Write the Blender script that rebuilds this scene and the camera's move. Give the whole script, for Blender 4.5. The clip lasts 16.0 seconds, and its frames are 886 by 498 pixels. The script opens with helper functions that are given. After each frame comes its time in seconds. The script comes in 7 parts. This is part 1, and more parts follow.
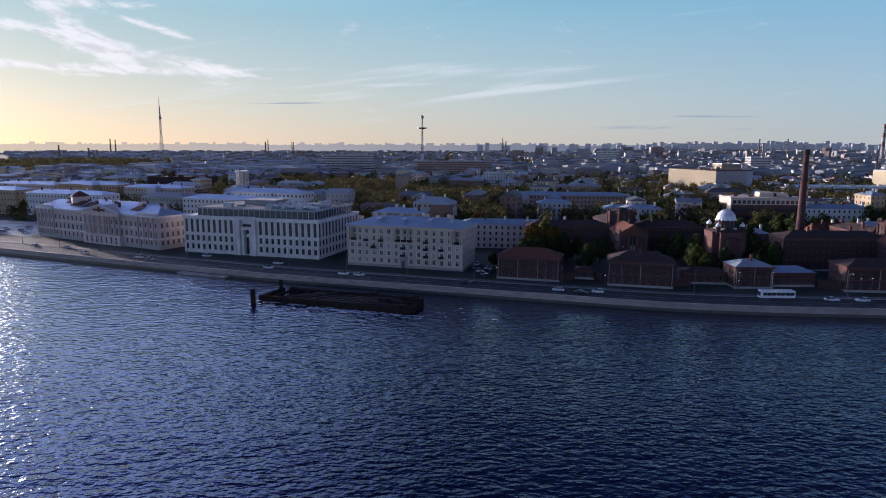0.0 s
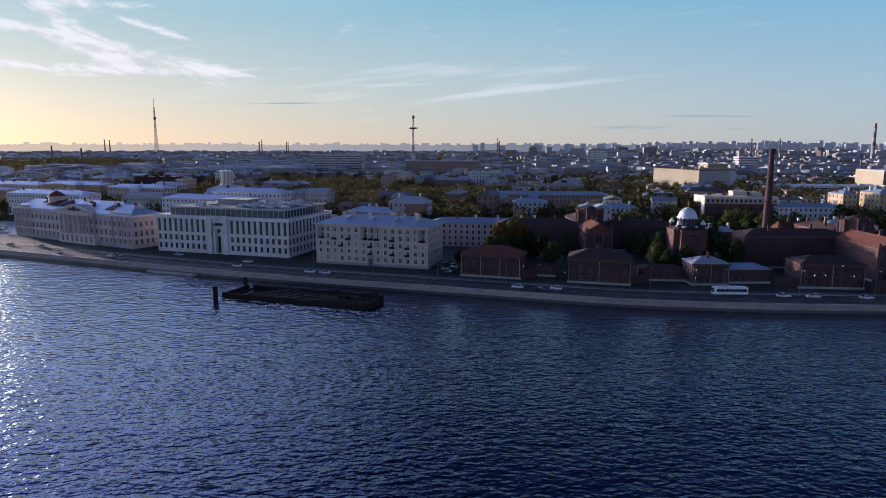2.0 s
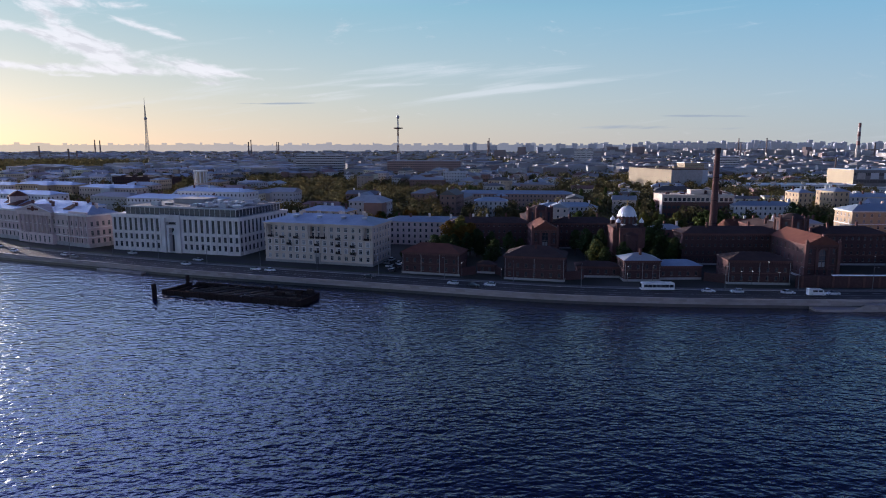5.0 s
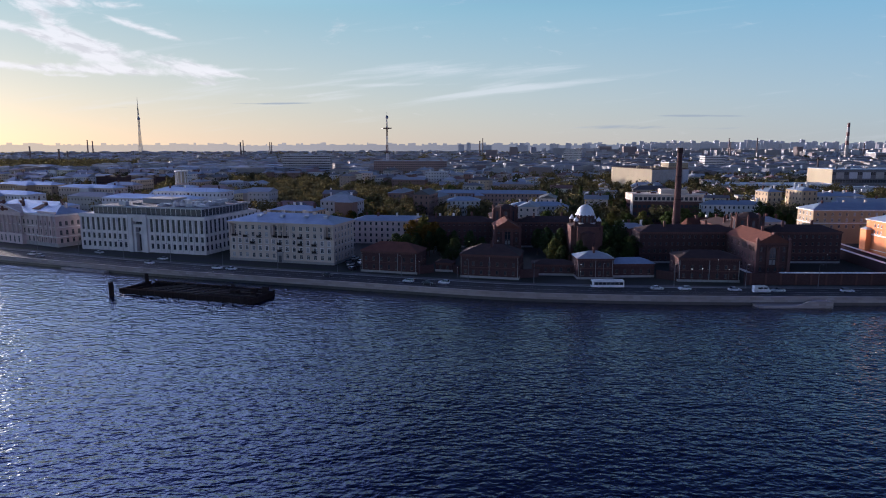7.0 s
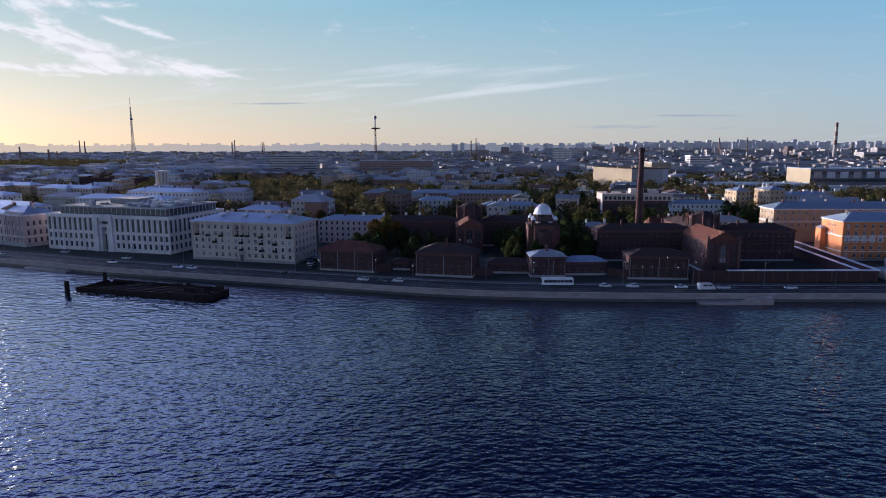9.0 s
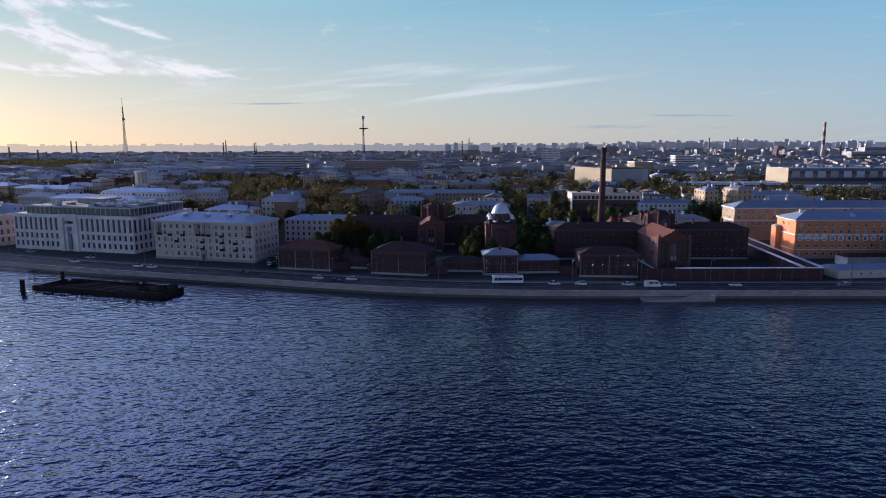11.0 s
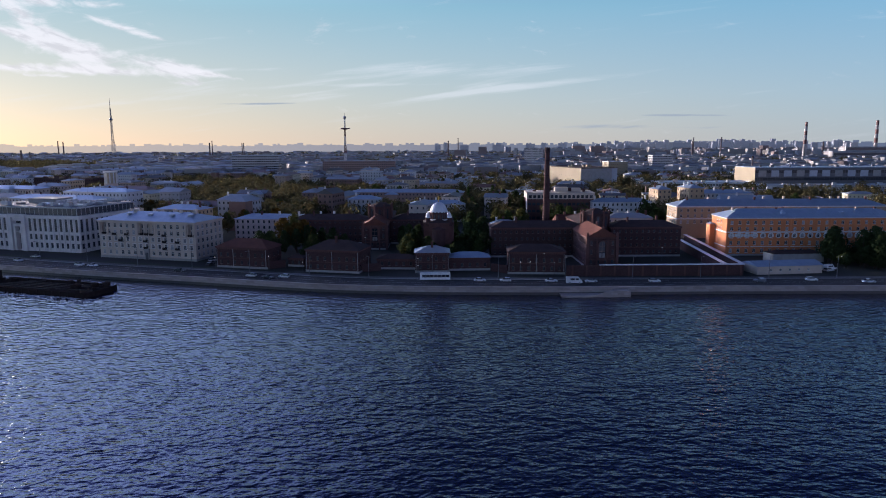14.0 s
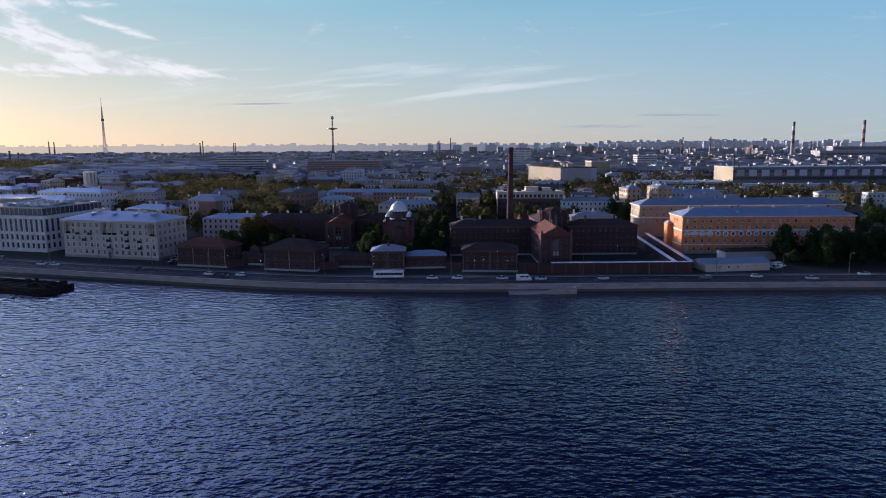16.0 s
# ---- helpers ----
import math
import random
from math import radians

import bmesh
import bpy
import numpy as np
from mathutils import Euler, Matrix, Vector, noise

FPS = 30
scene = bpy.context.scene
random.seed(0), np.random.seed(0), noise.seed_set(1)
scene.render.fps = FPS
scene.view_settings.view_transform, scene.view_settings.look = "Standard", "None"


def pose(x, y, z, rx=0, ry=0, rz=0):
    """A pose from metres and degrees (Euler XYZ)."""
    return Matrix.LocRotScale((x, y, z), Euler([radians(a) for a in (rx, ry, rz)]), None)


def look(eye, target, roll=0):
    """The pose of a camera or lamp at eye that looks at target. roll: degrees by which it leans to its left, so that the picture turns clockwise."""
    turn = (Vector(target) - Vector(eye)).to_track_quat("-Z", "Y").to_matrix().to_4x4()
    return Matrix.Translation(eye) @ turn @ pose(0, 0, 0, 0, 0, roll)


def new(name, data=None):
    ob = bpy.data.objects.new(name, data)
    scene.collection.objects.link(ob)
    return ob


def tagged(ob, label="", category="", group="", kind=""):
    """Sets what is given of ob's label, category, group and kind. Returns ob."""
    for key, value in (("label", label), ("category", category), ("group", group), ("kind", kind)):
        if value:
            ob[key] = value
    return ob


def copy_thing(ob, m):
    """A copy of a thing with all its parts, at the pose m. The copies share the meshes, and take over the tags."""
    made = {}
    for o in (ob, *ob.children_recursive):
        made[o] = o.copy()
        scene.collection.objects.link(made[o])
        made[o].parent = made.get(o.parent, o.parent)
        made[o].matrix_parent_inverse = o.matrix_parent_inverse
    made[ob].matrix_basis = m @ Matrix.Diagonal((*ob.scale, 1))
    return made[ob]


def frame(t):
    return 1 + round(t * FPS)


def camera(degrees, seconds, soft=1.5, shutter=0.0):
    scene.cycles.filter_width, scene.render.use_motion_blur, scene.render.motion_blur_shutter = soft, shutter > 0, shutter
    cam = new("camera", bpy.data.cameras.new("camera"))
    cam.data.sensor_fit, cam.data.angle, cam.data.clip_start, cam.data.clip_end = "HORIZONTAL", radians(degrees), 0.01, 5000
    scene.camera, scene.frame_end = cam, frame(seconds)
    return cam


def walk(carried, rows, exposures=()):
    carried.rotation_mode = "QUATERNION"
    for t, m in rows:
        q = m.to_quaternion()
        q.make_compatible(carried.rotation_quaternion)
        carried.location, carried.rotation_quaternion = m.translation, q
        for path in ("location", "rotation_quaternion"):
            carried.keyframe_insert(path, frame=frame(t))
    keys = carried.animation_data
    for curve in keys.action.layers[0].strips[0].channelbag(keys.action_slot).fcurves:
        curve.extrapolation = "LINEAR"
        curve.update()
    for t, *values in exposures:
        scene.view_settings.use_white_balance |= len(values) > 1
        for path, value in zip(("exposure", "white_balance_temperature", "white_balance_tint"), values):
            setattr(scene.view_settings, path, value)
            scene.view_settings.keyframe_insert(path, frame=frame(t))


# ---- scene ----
cam = camera(69.2, 16.0, soft=1.0)
PATH = [
    (0, (-6.456, 0.059, 56.227), (-9.216, 98.743, 40.294), 0.14),
    (0.5, (-3.124, -0.834, 56.180), (-5.792, 97.853, 40.247), 0.12),
    (1, (0.270, -1.721, 56.139), (-2.302, 96.968, 40.207), 0.11),
    (1.5, (3.728, -2.604, 56.104), (1.256, 96.088, 40.171), 0.10),
    (2, (7.251, -3.482, 56.074), (4.882, 95.212, 40.141), 0.08),
    (2.5, (10.839, -4.356, 56.049), (8.578, 94.341, 40.116), 0.07),
    (3, (14.491, -5.226, 56.029), (12.342, 93.473, 40.096), 0.06),
    (3.5, (18.207, -6.094, 56.013), (16.173, 92.607, 40.080), 0.05),
    (4, (21.984, -6.960, 56.001), (20.069, 91.744, 40.068), 0.03),
    (6.5, (41.700, -11.298, 55.990), (40.427, 87.416, 40.054), -0.03),
    (7, (45.784, -12.176, 55.995), (44.649, 86.539, 40.058), -0.04),
    (7.5, (49.907, -13.060, 56.002), (48.912, 85.656, 40.064), -0.06),
    (8, (54.062, -13.953, 56.009), (53.210, 84.765, 40.071), -0.07),
    (8.5, (58.246, -14.855, 56.018), (57.541, 83.864, 40.079), -0.08),
    (9, (62.455, -15.767, 56.028), (61.898, 82.953, 40.087), -0.10),
    (11.5, (83.716, -20.544, 56.072), (83.936, 78.176, 40.126), -0.16),
    (12, (87.985, -21.553, 56.078), (88.366, 77.167, 40.131), -0.17),
    (12.5, (92.252, -22.582, 56.082), (92.797, 76.137, 40.134), -0.19),
    (13, (96.515, -23.633, 56.085), (97.225, 75.084, 40.134), -0.20),
    (13.5, (100.772, -24.708, 56.084), (101.648, 74.008, 40.133), -0.21),
    (14, (105.021, -25.807, 56.081), (106.066, 72.906, 40.128), -0.22),
    (14.5, (109.262, -26.932, 56.075), (110.477, 71.779, 40.120), -0.24),
    (15, (113.495, -28.084, 56.066), (114.881, 70.625, 40.109), -0.25),
    (15.5, (117.721, -29.263, 56.052), (119.279, 69.443, 40.094), -0.26),
    (16, (121.941, -30.470, 56.035), (123.673, 68.233, 40.075), -0.28),
]
walk(cam, [(t, look(eye, target, roll)) for t, eye, target, roll in PATH], [(0.0, 1.27, 5600, 20), (16.0, 1.27, 5600, 20)])

# world, sun and exposure
SUN_AZ, SUN_EL = -51.0, 5.4        # degrees from +y (left is minus), degrees above the horizon
world = bpy.data.worlds.new("world")
scene.world = world
world.use_nodes = True
wn, wl = world.node_tree.nodes, world.node_tree.links
wn.clear()
sky = wn.new("ShaderNodeTexSky")
sky.sky_type = "NISHITA"
sky.sun_disc = False
sky.sun_elevation = radians(SUN_EL)
sky.sun_rotation = radians(SUN_AZ)
sky.air_density, sky.dust_density, sky.ozone_density = 1.0, 0.7, 3.0
sky.altitude = 50
coord = wn.new("ShaderNodeTexCoord")
split = wn.new("ShaderNodeSeparateXYZ")
wl.new(coord.outputs["Generated"], split.inputs[0])


def wmath(op, a, b=None, c=None, clamp=False):
    n = wn.new("ShaderNodeMath")
    n.operation, n.use_clamp = op, clamp
    for i, v in enumerate((a, b, c)):
        if v is None:
            continue
        if isinstance(v, (int, float)):
            n.inputs[i].default_value = v
        else:
            wl.new(v, n.inputs[i])
    return n.outputs[0]


# clouds: streaks named by slope aside and slope up, broken by noise
front = wmath("MAXIMUM", split.outputs["Y"], 0.05)
aside, upward = wmath("DIVIDE", split.outputs["X"], front), wmath("DIVIDE", split.outputs["Z"], front)


def ease(x, a, b):
    n = wn.new("ShaderNodeMapRange")
    n.interpolation_type = "SMOOTHSTEP"
    n.inputs["From Min"].default_value, n.inputs["From Max"].default_value = a, b
    wl.new(x, n.inputs["Value"])
    return n.outputs[0]


def cloud_noise(along, across, slant, detail, shift, rough=0.6):
    v = wn.new("ShaderNodeCombineXYZ")
    wl.new(wmath("MULTIPLY", aside, along), v.inputs[0])
    wl.new(wmath("MULTIPLY", wmath("MULTIPLY_ADD", aside, slant, upward), across), v.inputs[1])
    v.inputs[2].default_value = shift
    n = wn.new("ShaderNodeTexNoise")
    n.inputs["Scale"].default_value, n.inputs["Detail"].default_value, n.inputs["Roughness"].default_value = 1.0, detail, rough
    n.inputs["Distortion"].default_value = 0.35
    wl.new(v.outputs[0], n.inputs["Vector"])
    return n.outputs["Fac"]


def streak(a0, e0, a1, e1, wide, force):
    """A soft bar of cloud from one direction to another."""
    length = math.hypot(a1 - a0, e1 - e0)
    ca, sa = (a1 - a0) / length, (e1 - e0) / length
    da, de = wmath("SUBTRACT", aside, (a0 + a1) / 2), wmath("SUBTRACT", upward, (e0 + e1) / 2)
    u = wmath("DIVIDE", wmath("ADD", wmath("MULTIPLY", da, ca), wmath("MULTIPLY", de, sa)), length * 0.62)
    v = wmath("DIVIDE", wmath("SUBTRACT", wmath("MULTIPLY", de, ca), wmath("MULTIPLY", da, sa)), wide)
    r = wmath("ADD", wmath("POWER", wmath("ABSOLUTE", u), 4.0), wmath("MULTIPLY", v, v))
    return wmath("MULTIPLY", wmath("EXPONENT", wmath("MULTIPLY", r, -1.0)), force)


def bank(streaks, grain, low, high):
    total = grain
    for k in streaks:
        total = wmath("ADD", total, streak(*k))
    return ease(total, low, high)


puffs, wisps = cloud_noise(15, 40, 0.1, 9, 4.3, 0.64), cloud_noise(4.5, 60, -0.12, 7, 2.6)
heap = bank(((-0.66, 0.215, -0.56, 0.158, 0.016, 0.34), (-0.59, 0.156, -0.35, 0.111, 0.014, 0.36), (-0.72, 0.123, -0.44, 0.109, 0.008, 0.38), (-0.72, 0.186, -0.62, 0.166, 0.008, 0.3), (-0.6, 0.148, -0.5, 0.128, 0.018, 0.26),
             (-0.62, 0.213, -0.46, 0.207, 0.009, 0.33), (-0.51, 0.188, -0.41, 0.157, 0.006, 0.31), (-0.61, 0.106, -0.55, 0.104, 0.003, 0.26), (-0.3, 0.076, -0.18, 0.074, 0.004, 0.2), (-0.42, 0.12, -0.3, 0.1, 0.004, 0.24), (-0.4, 0.094, -0.3, 0.09, 0.004, 0.2)), puffs, 0.62, 0.93)
thin = bank(((-0.37, 0.111, -0.22, 0.115, 0.004, 0.26), (-0.4, 0.085, -0.16, 0.08, 0.016, 0.16), (-0.18, 0.1, 0.02, 0.114, 0.012, 0.2), (-0.06, 0.066, 0.19, 0.093, 0.0055, 0.28), (-0.178, 0.09, 0.0, 0.091, 0.003, 0.2),
             (0.04, 0.099, 0.19, 0.115, 0.01, 0.2), (-0.66, 0.075, -0.3, 0.052, 0.014, 0.15), (0.02, 0.085, 0.12, 0.092, 0.006, 0.14)), wisps, 0.58, 0.92)
bars = bank(((0.3, 0.0445, 0.47, 0.0435, 0.0022, 0.34), (0.22, 0.027, 0.45, 0.025, 0.0045, 0.27), (-0.345, 0.063, -0.215, 0.0635, 0.0017, 0.36), (-0.52, 0.058, -0.45, 0.056, 0.0015, 0.26), (0.36, 0.066, 0.42, 0.066, 0.0014, 0.22)), wisps, 0.68, 0.92)
folds = ease(cloud_noise(20, 80, 0.25, 5, 6.1), 0.46, 0.66)
# an even veil of high haze, warm low down and blue above
veil = wn.new("ShaderNodeValToRGB")
for k, (p, c) in enumerate(((0.0, (5.4, 4.7, 3.4)), (0.07, (4.5, 4.7, 3.8)), (0.2, (2.5, 4.15, 4.0)), (0.36, (2.15, 2.95, 5.5)), (0.55, (0.5, 0.66, 2.0)), (0.85, (0.24, 0.38, 1.2)))):
    e = veil.color_ramp.elements[k] if k < 2 else veil.color_ramp.elements.new(p)
    e.position, e.color = p, (*[v / 6 for v in c], 1)
wl.new(split.outputs["Z"], veil.inputs[0])
veil_up = wn.new("ShaderNodeVectorMath")
veil_up.operation = "SCALE"
# high up it thins away from the sun; low down raised there as fill
toward = wn.new("ShaderNodeVectorMath")
toward.operation = "DOT_PRODUCT"
toward.inputs[1].default_value = (math.sin(radians(-55)), math.cos(radians(-55)), 0)
wl.new(coord.outputs["Generated"], toward.inputs[0])
fade = wn.new("ShaderNodeMapRange")
fade.interpolation_type = "SMOOTHSTEP"
fade.inputs["From Min"].default_value, fade.inputs["From Max"].default_value = -0.45, 0.2
fade.inputs["To Min"].default_value, fade.inputs["To Max"].default_value = 5.8, 5.4
wl.new(toward.outputs["Value"], fade.inputs["Value"])
high = wn.new("ShaderNodeMapRange")
high.interpolation_type = "SMOOTHSTEP"
high.inputs["From Min"].default_value, high.inputs["From Max"].default_value = 0.5, 0.98
high.inputs["To Min"].default_value, high.inputs["To Max"].default_value = 0.85, 46.0
wl.new(toward.outputs["Value"], high.inputs["Value"])
rise = wn.new("ShaderNodeMapRange")
rise.interpolation_type = "SMOOTHSTEP"
rise.inputs["From Min"].default_value, rise.inputs["From Max"].default_value = 0.18, 0.44
wl.new(split.outputs["Z"], rise.inputs["Value"])
both = wn.new("ShaderNodeMix")
wl.new(rise.outputs[0], both.inputs["Factor"]), wl.new(fade.outputs[0], both.inputs["A"]), wl.new(high.outputs[0], both.inputs["B"])
# the bright haze close round the sun
near_sun = wn.new("ShaderNodeVectorMath")
near_sun.operation = "DOT_PRODUCT"
near_sun.inputs[1].default_value = (math.sin(radians(SUN_AZ)) * math.cos(radians(SUN_EL)), math.cos(radians(SUN_AZ)) * math.cos(radians(SUN_EL)), math.sin(radians(SUN_EL)))
wl.new(coord.outputs["Generated"], near_sun.inputs[0])
glare = wn.new("ShaderNodeVectorMath")
glare.operation = "SCALE"
glare.inputs[0].default_value = (5.0, 4.6, 4.0)
wl.new(wmath("MULTIPLY", ease(near_sun.outputs["Value"], 0.963, 1.0), 45.0), glare.inputs["Scale"])
glow = wn.new("ShaderNodeVectorMath")
glow.operation = "SCALE"
glow.inputs[0].default_value = (0.9, 0.65, 0.4)
low_sky = wmath("EXPONENT", wmath("MULTIPLY", wmath("MAXIMUM", split.outputs["Z"], 0.0), -11.0))
wl.new(wmath("MULTIPLY", ease(near_sun.outputs["Value"], 0.62, 1.0), low_sky), glow.inputs["Scale"])
wl.new(both.outputs["Result"], veil_up.inputs["Scale"])
# bluer across from the sun, with a rosy dusk opposite it
cool = wn.new("ShaderNodeValToRGB")
for k, (p, c) in enumerate(((0.0, (0.93, 0.82, 1.3)), (0.97, (1.12, 1.0, 0.9)), (0.8, (1.0, 1.0, 1.02)), (0.24, (0.89, 0.82, 1.3)), (0.5, (0.72, 0.9, 1.12)))):
    e = cool.color_ramp.elements[k] if k < 2 else cool.color_ramp.elements.new(p)
    if k < 2:
        e.position = p
    e.color = (*[v / 1.2 for v in c], 1)
wl.new(wmath("MULTIPLY_ADD", toward.outputs["Value"], 0.5, 0.5), cool.inputs[0])
tint = wn.new("ShaderNodeVectorMath")
tint.operation = "MULTIPLY"
wl.new(veil.outputs[0], tint.inputs[0]), wl.new(cool.outputs[0], tint.inputs[1])
wl.new(tint.outputs[0], veil_up.inputs[0])
hazy = wn.new("ShaderNodeMix")
hazy.data_type = "RGBA"
hazy.inputs["Factor"].default_value = 0.8
lit_veil = wn.new("ShaderNodeVectorMath")
both_glows = wn.new("ShaderNodeVectorMath")
wl.new(glare.outputs[0], both_glows.inputs[0]), wl.new(glow.outputs[0], both_glows.inputs[1])
wl.new(veil_up.outputs[0], lit_veil.inputs[0]), wl.new(both_glows.outputs[0], lit_veil.inputs[1])
wl.new(sky.outputs[0], hazy.inputs["A"]), wl.new(lit_veil.outputs[0], hazy.inputs["B"])
mixc = wn.new("ShaderNodeMix")
mixc.data_type = "RGBA"
wl.new(wmath("MULTIPLY", thin, 0.4), mixc.inputs["Factor"])
wl.new(hazy.outputs["Result"], mixc.inputs["A"])
mixc.inputs["B"].default_value = (5.0, 5.0, 4.5, 1)
shade = wn.new("ShaderNodeMix")
shade.data_type = "RGBA"
wl.new(wmath("MULTIPLY", folds, 0.8), shade.inputs["Factor"])
shade.inputs["A"].default_value, shade.inputs["B"].default_value = (5.7, 5.35, 4.7, 1), (3.9, 3.65, 3.3, 1)
piled = wn.new("ShaderNodeMix")
piled.data_type = "RGBA"
wl.new(wmath("MULTIPLY", heap, 0.72), piled.inputs["Factor"])
wl.new(mixc.outputs["Result"], piled.inputs["A"]), wl.new(shade.outputs["Result"], piled.inputs["B"])
barred = wn.new("ShaderNodeMix")
barred.data_type = "RGBA"
wl.new(wmath("MULTIPLY", bars, 0.7), barred.inputs["Factor"])
wl.new(piled.outputs["Result"], barred.inputs["A"])
barred.inputs["B"].default_value = (1.9, 2.2, 2.3, 1)
back = wn.new("ShaderNodeBackground")
back.inputs["Strength"].default_value = 0.075
wout = wn.new("ShaderNodeOutputWorld")
# unseen sky behind the camera, raised as fill for the shaded fronts
fronts_fill = wn.new("ShaderNodeVectorMath")
fronts_fill.operation = "SCALE"
wl.new(barred.outputs["Result"], fronts_fill.inputs[0])
wl.new(wmath("MULTIPLY_ADD", ease(wmath("MULTIPLY_ADD", split.outputs["Y"], -0.89, wmath("MULTIPLY", split.outputs["X"], -0.3)), 0.0, 0.7), 0.55, 1.0), fronts_fill.inputs["Scale"])
wl.new(fronts_fill.outputs[0], back.inputs["Color"])
wl.new(back.outputs[0], wout.inputs[0])

sun_data = bpy.data.lights.new("sun", "SUN")
sun_data.energy, sun_data.angle, sun_data.color = 2.7, radians(0.5), (1.0, 0.79, 0.59)
sun = new("sun", sun_data)
az, el = radians(SUN_AZ), radians(SUN_EL)
SUN_DIR = Vector((math.sin(az) * math.cos(el), math.cos(az) * math.cos(el), math.sin(el)))
sun.matrix_world = look(SUN_DIR * 300 + Vector((0, 0, 60)), (0, 0, 60))

# ---- materials ----


def material(name, colour, rough=0.8, second=None, scale=0.35, fine=6.0, bump=0.15, metal=0.0, vary=0.12, coat=0.0, amount=0.5, island=False):
    """A surface with two scales of variation, fine relief, and a shift of brightness from object to object."""
    m = bpy.data.materials.new(name)
    m.use_nodes = True
    nd, ln = m.node_tree.nodes, m.node_tree.links
    b = nd["Principled BSDF"]
    tc = nd.new("ShaderNodeTexCoord")
    big, small = nd.new("ShaderNodeTexNoise"), nd.new("ShaderNodeTexNoise")
    big.inputs["Scale"].default_value, big.inputs["Detail"].default_value = scale, 5
    small.inputs["Scale"].default_value, small.inputs["Detail"].default_value = fine, 3
    ln.new(tc.outputs["Object"], big.inputs["Vector"]), ln.new(tc.outputs["Object"], small.inputs["Vector"])
    ramp = nd.new("ShaderNodeValToRGB")
    ramp.color_ramp.elements[0].position, ramp.color_ramp.elements[1].position = 0.5 - amount / 2, 0.5 + amount / 2
    ramp.color_ramp.elements[0].color = (*(second or [c * 0.72 for c in colour]), 1)
    ramp.color_ramp.elements[1].color = (*colour, 1)
    ln.new(big.outputs["Fac"], ramp.inputs[0])
    info = nd.new("ShaderNodeNewGeometry" if island else "ShaderNodeObjectInfo")
    rnd = info.outputs["Random Per Island" if island else "Random"]
    mr = nd.new("ShaderNodeMapRange")
    mr.inputs["To Min"].default_value, mr.inputs["To Max"].default_value = 1 - vary, 1 + vary
    ln.new(rnd, mr.inputs["Value"])
    gr = nd.new("ShaderNodeMapRange")
    gr.inputs["To Min"].default_value, gr.inputs["To Max"].default_value = 0.86, 1.12
    ln.new(small.outputs["Fac"], gr.inputs["Value"])
    mul = nd.new("ShaderNodeMath")
    mul.operation = "MULTIPLY"
    ln.new(mr.outputs[0], mul.inputs[0]), ln.new(gr.outputs[0], mul.inputs[1])
    sc = nd.new("ShaderNodeVectorMath")
    sc.operation = "SCALE"
    ln.new(ramp.outputs[0], sc.inputs[0]), ln.new(mul.outputs[0], sc.inputs["Scale"])
    ln.new(sc.outputs[0], b.inputs["Base Color"])
    b.inputs["Roughness"].default_value, b.inputs["Metallic"].default_value = rough, metal
    b.inputs["Coat Weight"].default_value = coat
    bp = nd.new("ShaderNodeBump")
    bp.inputs["Strength"].default_value, bp.inputs["Distance"].default_value = bump, 0.05
    ln.new(small.outputs["Fac"], bp.inputs["Height"])
    ln.new(bp.outputs[0], b.inputs["Normal"])
    return m


def palette(name, colours, rough=0.85, island=False, bump=0.1, metal=0.0):
    """A painted surface whose colour is drawn from a few, object by object or island by island."""
    m = material(name, (1, 1, 1), rough, (0.8, 0.8, 0.8), bump=bump, metal=metal, vary=0.15, island=island)
    nd, ln = m.node_tree.nodes, m.node_tree.links
    b = nd["Principled BSDF"]
    src = b.inputs["Base Color"].links[0].from_socket
    info = nd.new("ShaderNodeNewGeometry" if island else "ShaderNodeObjectInfo")
    ramp = nd.new("ShaderNodeValToRGB")
    ramp.color_ramp.interpolation = "CONSTANT"
    while len(ramp.color_ramp.elements) < len(colours):
        ramp.color_ramp.elements.new(0.5)
    for i, c in enumerate(colours):
        ramp.color_ramp.elements[i].position = i / len(colours)
        ramp.color_ramp.elements[i].color = (*c, 1)
    ln.new(info.outputs["Random Per Island" if island else "Random"], ramp.inputs[0])
    mx = nd.new("ShaderNodeMix")
    mx.data_type, mx.blend_type = "RGBA", "MULTIPLY"
    mx.inputs["Factor"].default_value = 1
    ln.new(src, mx.inputs["A"]), ln.new(ramp.outputs[0], mx.inputs["B"])
    ln.new(mx.outputs["Result"], b.inputs["Base Color"])
    return m


